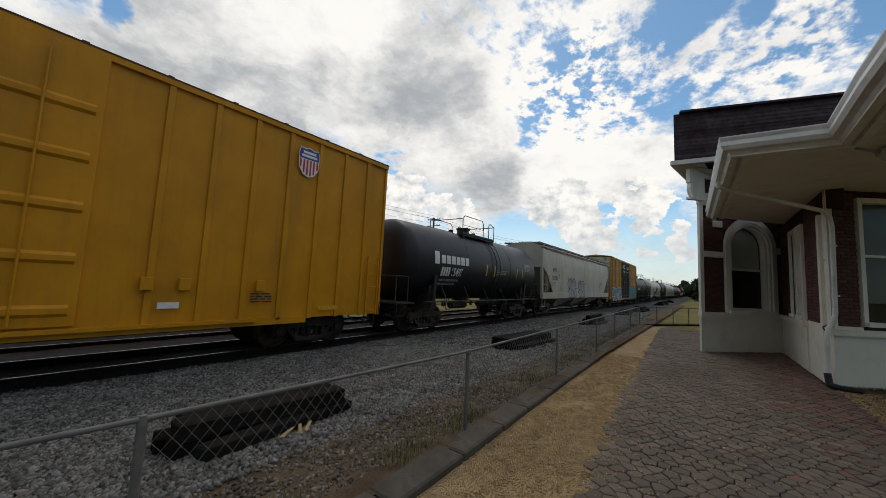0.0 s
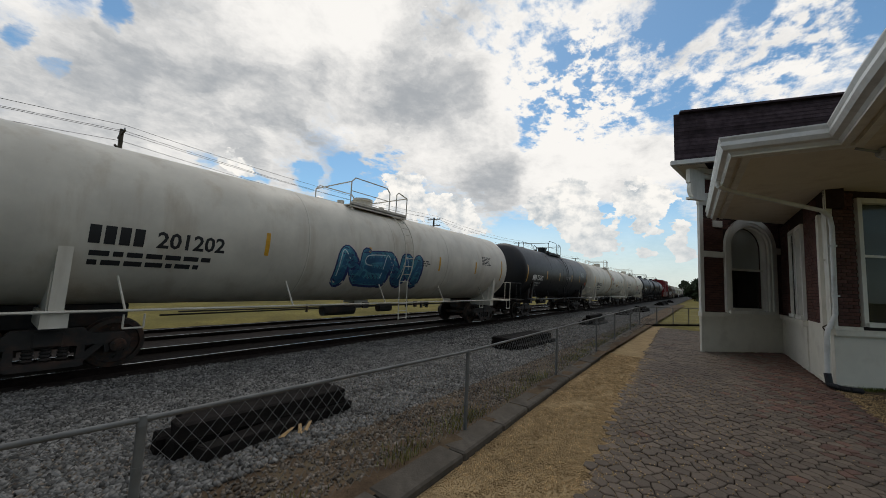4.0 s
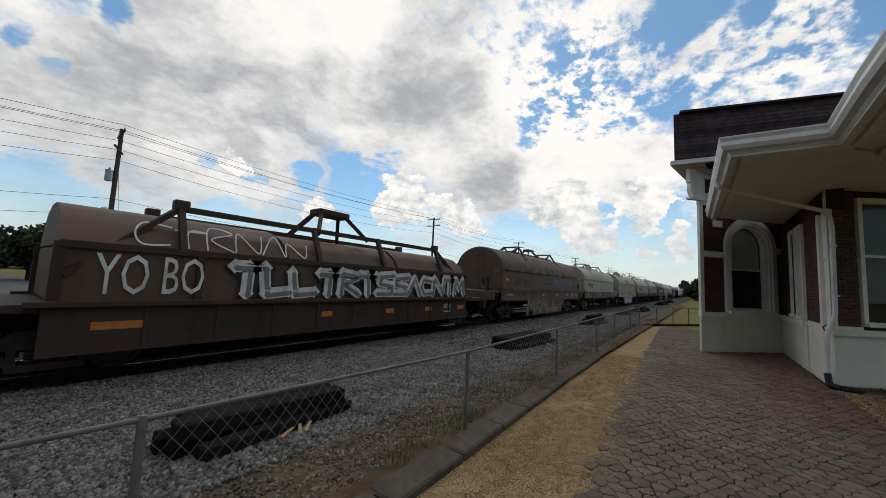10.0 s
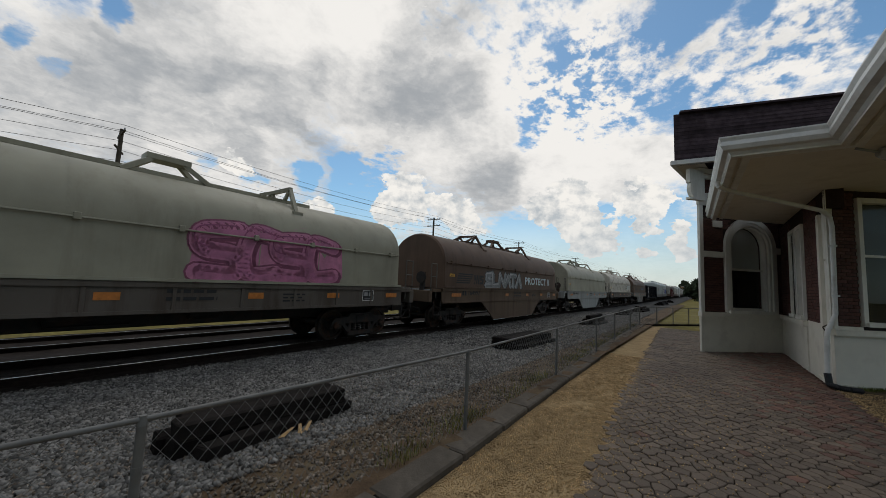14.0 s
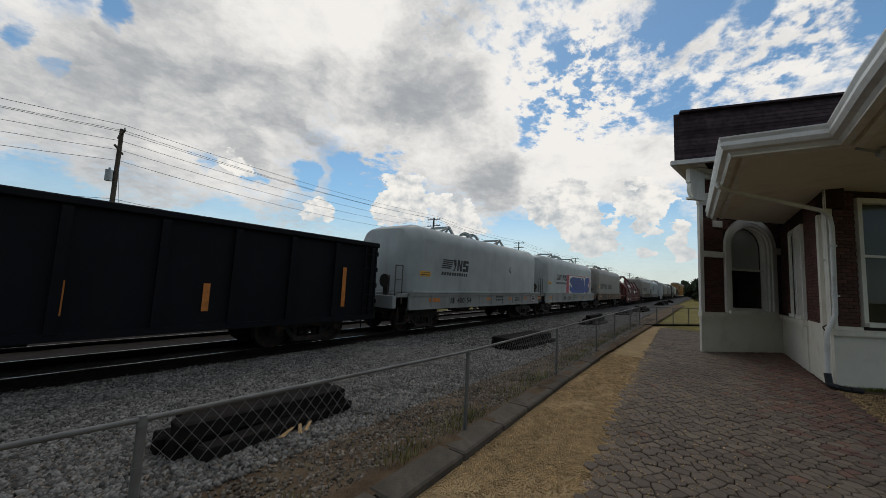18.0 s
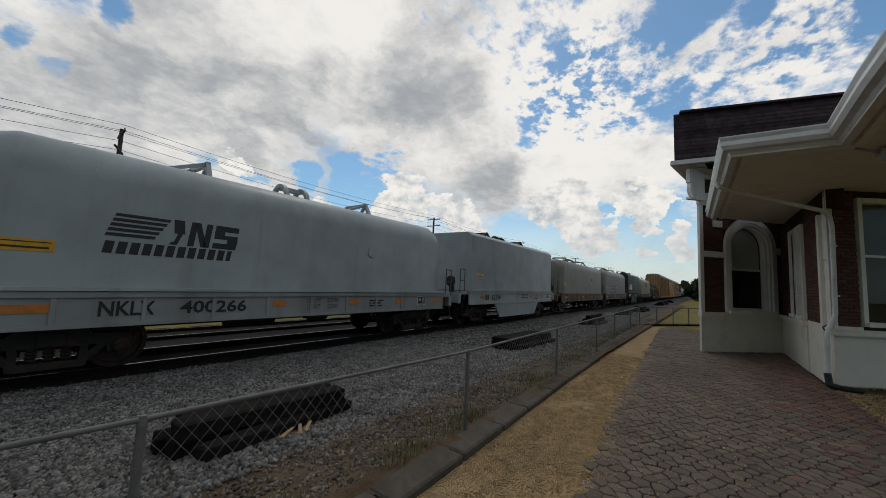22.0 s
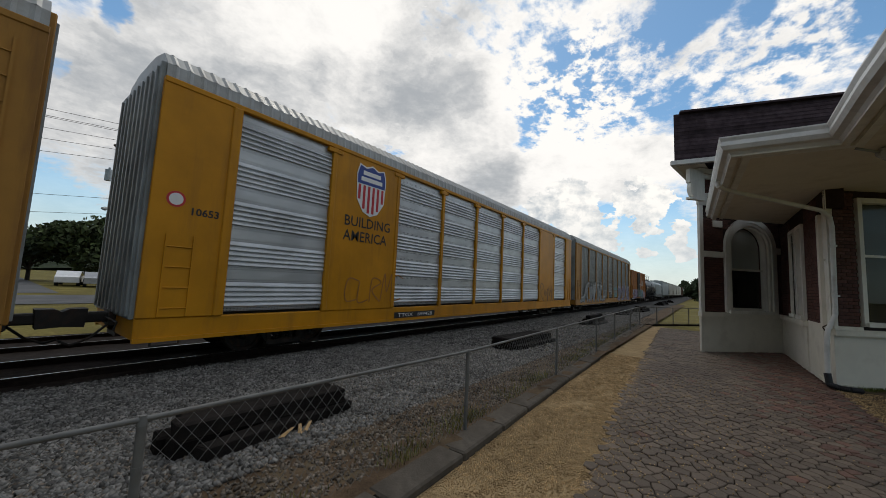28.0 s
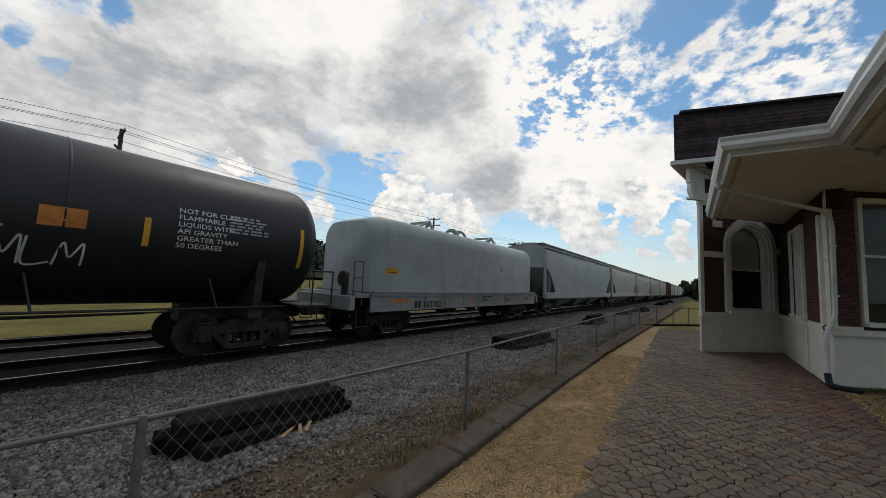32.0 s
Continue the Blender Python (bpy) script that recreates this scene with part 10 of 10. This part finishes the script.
spray(c_, -1.85, 0.95, 2.5, 1.3, 6, spray_set("moss", (0.03, 0.028, 0.026), (0.26, 0.24, 0.2), (0.05, 0.12, 0.08), (0.3, 0.28, 0.25)), lambda y, z: HW + 0.08, 342, "white and green graffiti over the louvred door", "wild")
spray(c_, -0.9, 2.8, 1.6, 0.6, 4, [SP_WHITE[0]], lambda y, z: HW + 0.08, 343, "", "line")
spray(c_, -7.1, 0.85, 1.0, 0.8, 2, SP_TEAL, s_, 35, "green graffiti")
patch(c_, "reflector_stripe", [(-7.0, -6.2, 1.0, 1.35), (-1.6, -1.0, 0.95, 1.1)], REFLECT_O, s_, 0.016)

# 40 black tank, 41 coil car, then hoppers and the rest of the train
c_, h_, s_ = tank_car(661.2, 676.85, 1.60, 2.74, BLACK, BLACK, "black tank car with white stencils and yellow stripes", "717647", 0.46, seed=40, stripes=(-6.9, -3.0, 0.6, 3.75, 6.9), walk_len=3.4, num=(-5.98, -4.79, 2.48, 2.85))
fit_words(c_, "NOT FOR CLASS 3\nFLAMMABLE\nLIQUIDS WITH\nAPI GRAVITY\nGREATER THAN\n50 DEGREES", (4.22, 5.5, 2.35, 3.15), LETTER_W, s_, bold=0.0)
patch(c_, "warning_panel", [(2.4, 2.95, 2.52, 2.84)], REFLECT_O, s_)
spray(c_, h_ * 0.2, 1.9, 1.4, 0.45, 4, SP_WHITE, s_, 36, "", "line")
c_, h_, s_ = coil_car(678.7, 691.8, "square", GREY_H, FRAME_L, "pale grey square-hooded coil car with black end scrawls", "163702", None, (-4.43, -3.37, 0.9, 1.17), None, 41)
spray(c_, -2.4, 1.7, 1.4, 0.6, 3, spray_set("rose", (0.45, 0.2, 0.2)), s_, 37, "", "line")
y_ = 693.8
for k_, L_ in enumerate((20.1, 17.2, 17.2, 17.2, 17.4)):
    hopper(y_, y_ + L_, PALE if k_ == 0 else GREYW, "pale grey covered hopper in the rear of the train", "", 4.68, 50 + k_)
    y_ += L_ + 1.25
boxcar(y_, y_ + 16.0, 4.9, 0.8, RUST_END, RUST_END, RUST_END, "dark brown boxcar in the rear of the train", posts=[-6, -4, -2, 4, 6], door=(-1.2, 1.6), seed=60)
y_ += 17.2
for k_ in range(4):
    hopper(y_, y_ + 17.2, GREYW if k_ % 2 else PALE, "pale grey covered hopper in the rear of the train", "", 4.68, 70 + k_)
    y_ += 18.4
for k_ in range(3):
    tank_car(y_, y_ + 15.5, 1.6, 2.72, BLACK, BLACK, "black tank car in the rear of the train", "", 0.5, seed=80 + k_)
    y_ += 17.0

# ---- bricks and pavers, last ----
PAVER = mat("clay_paver", (0.137, 0.103, 0.076), 0.85, 0, 0.25, 0.9, 0.5, 70, (0.105, 0.078, 0.058), 0.7, (1.2, 1.2, 1.2), 0.4, 0.62, fine=0.25)
by_random(PAVER, 0.22, "object")
PAVER_S = by_random(mat("clay_paver_joined", (0.137, 0.103, 0.076), 0.85, 0, 0.25, 0.9, 0.5, 70, (0.105, 0.078, 0.058), 0.6, (1.2, 1.2, 1.2), 0.4, 0.62, fine=0.25), 0.24)
PAVER_R = by_random(mat("red_clay_paver", (0.142, 0.072, 0.05), 0.85, 0, 0.3, 1.4, 0.5, 70, (0.11, 0.06, 0.045), 0.6, (2, 2, 2), 0.4, 0.62, fine=0.25), 0.3)


def lay_bricks():
    rnd = random.Random(77)
    shapes = []
    for k in range(4):
        j = lambda: rnd.uniform(-0.0025, 0.0025)
        m = Mesh().soft_box(0.0 + j(), 0.2 + j(), -0.02, 0.012 + j(), 0.0 + j(), 0.062 + j(), 0.004)
        shapes.append(m.data("brick", [BRICK]))
    for face, u0, u1, z0, z1, parent, skip in BRICKS:
        z, row = z0, 0
        while z + 0.062 <= z1 + 0.01:
            u = u0 - (0.105 if row % 2 else 0.0)
            while u < u1 - 0.02:
                a, b = max(u, u0), min(u + 0.2, u1)
                if b - a > 0.03 and not (skip and skip((a + b) / 2, z + 0.03)):
                    ob = new("brick", shapes[rnd.randrange(4)])
                    ob.parent = parent
                    ob.matrix_basis = face.lie(a, z, -0.008) @ Matrix.Diagonal(((b - a) / 0.2, 1, 1, 1))
                u += 0.21
            z += 0.072
            row += 1


def lay_pavers():
    """Uneven five- and six-sided interlocking pavers; the near ones single."""
    rnd = random.Random(78)
    px, py = 0.138, 0.122
    knots = {}

    def knot(x, y):
        key = (round(x * 75), round(y * 75))
        if key not in knots:
            knots[key] = (x + rnd.uniform(-0.026, 0.026), y + rnd.uniform(-0.019, 0.019))
        return knots[key]

    rest, red = Mesh(), Mesh()
    singles = 0
    for row in range(int((20.2 - 1.2) / py)):
        y = 1.2 + row * py
        for col in range(-16, 34):
            x = col * px + (px / 2 if row % 2 else 0)
            if x < edge_x(y) - 0.03 or x > 4.0:
                continue
            if y > 10.0 and x > 1.95 or x > 2.06 and y > 5.0:
                continue
            if y > 13.0 and x > -0.05 and (y - 13.25) > (x + 0.02) * 1.07:
                continue
            ring = [knot(x, y - py * 2 / 3), knot(x + px / 2, y - py / 3), knot(x + px / 2, y + py / 3), knot(x, y + py * 2 / 3), knot(x - px / 2, y + py / 3), knot(x - px / 2, y - py / 3)]
            cx, cy = sum(q[0] for q in ring) / 6, sum(q[1] for q in ring) / 6
            z = rnd.uniform(-0.005, 0.004)
            tx, ty = rnd.uniform(-0.02, 0.02), rnd.uniform(-0.02, 0.02)

            def drawn_in(g):
                out = []
                for qx, qy in ring:
                    ux, uy = qx - cx, qy - cy
                    r = math.hypot(ux, uy) or 1.0
                    out.append((ux * (1 - g / r), uy * (1 - g / r)))
                return out
            o, n = drawn_in(0.006), drawn_in(0.015)
            v = [(a, b, -0.03) for a, b in o] + [(a, b, z - 0.006 + a * tx + b * ty) for a, b in o] + [(a, b, z + a * tx + b * ty) for a, b in n]
            f = [(i, (i + 1) % 6, 6 + (i + 1) % 6, 6 + i) for i in range(6)] + [(6 + i, 6 + (i + 1) % 6, 12 + (i + 1) % 6, 12 + i) for i in range(6)] + [(12, 13, 14, 15, 16, 17)]
            if singles < 300 and 2.6 < y < 6.6 and x > -1.2 and x - 0.62 * y < 0.8:
                ob = new("paver", Mesh().add(v, f).data("paver", [PAVER]))
                ob.parent = pavement
                ob.matrix_basis = pose(cx, cy, PAVE)
                singles += 1
            else:
                warm = min(1.0, max(0.0, (x - 0.3) / 1.3)) * min(1.0, max(0.0, (y - 4.6) / 3.5))
                (red if rnd.random() < 0.8 * warm + 0.01 else rest).add([(a + cx, b + cy, c + PAVE) for a, b, c in v], f)
    tagged(part("pavers", rest, PAVER_S, pavement, recalc=False), kind="stuff")
    tagged(part("red_pavers", red, PAVER_R, pavement, "redder clay pavers by the depot wall", recalc=False), kind="stuff")


lay_bricks()
lay_pavers()


def on_paving(rng, n):
    y = rng.uniform(1.6, 9.0, n)
    x = np.array([edge_x(v) for v in y]) + np.abs(rng.normal(0, 1.0, n))
    keep = x < 2.0
    return np.stack([x[keep], y[keep], np.full(keep.sum(), PAVE + 0.002)], 1), np.ones(keep.sum())


def on_bare_soil(rng, n):
    y = rng.uniform(5.0, 10.2, n)
    x = 2.0 + np.abs(rng.normal(0.2, 0.45, n))
    return np.stack([x, y, np.full(n, PAVE - 0.01)], 1), np.ones(n)


scatter("soil_grit", PEBBLE, "tan grit on the bare soil by the wall", "gravel", 7000, on_bare_soil, (0.006, 0.014), 15)
scatter("stray_pebbles", PEBBLE, "stray pale pebbles lying on the paving", "gravel", 1500, on_paving, (0.005, 0.013), 14)


# ---- what moves ----
def motions():
    for car, y in MOVERS:
        walk(car, [(0.0, pose(TRACK_X, y, 0)), (32.0, pose(TRACK_X, y - SPEED * 32.0, 0))])
    turn = SPEED / WR / FPS
    starts = dict((car.name, y) for car, y in MOVERS)
    for w, dy, car, ty in ROLLERS:
        y = starts[car.name] + dy + ty
        first = max(0, int((y - 26.0) / SPEED * FPS))
        last = min(int(32 * FPS), int((y + 2.5) / SPEED * FPS))
        rows = []
        if first >= last:
            continue
        for k in range(first, last + 1):
            rows.append((k / FPS, Matrix.Translation((0, dy, WR)) @ Matrix.Rotation(turn * (k - first), 4, "X")))
        if first > 0:
            rows.insert(0, (0.0, rows[0][1]))
        if last < int(32 * FPS):
            rows.append((32.0, rows[-1][1]))
        walk(w, rows)


motions()
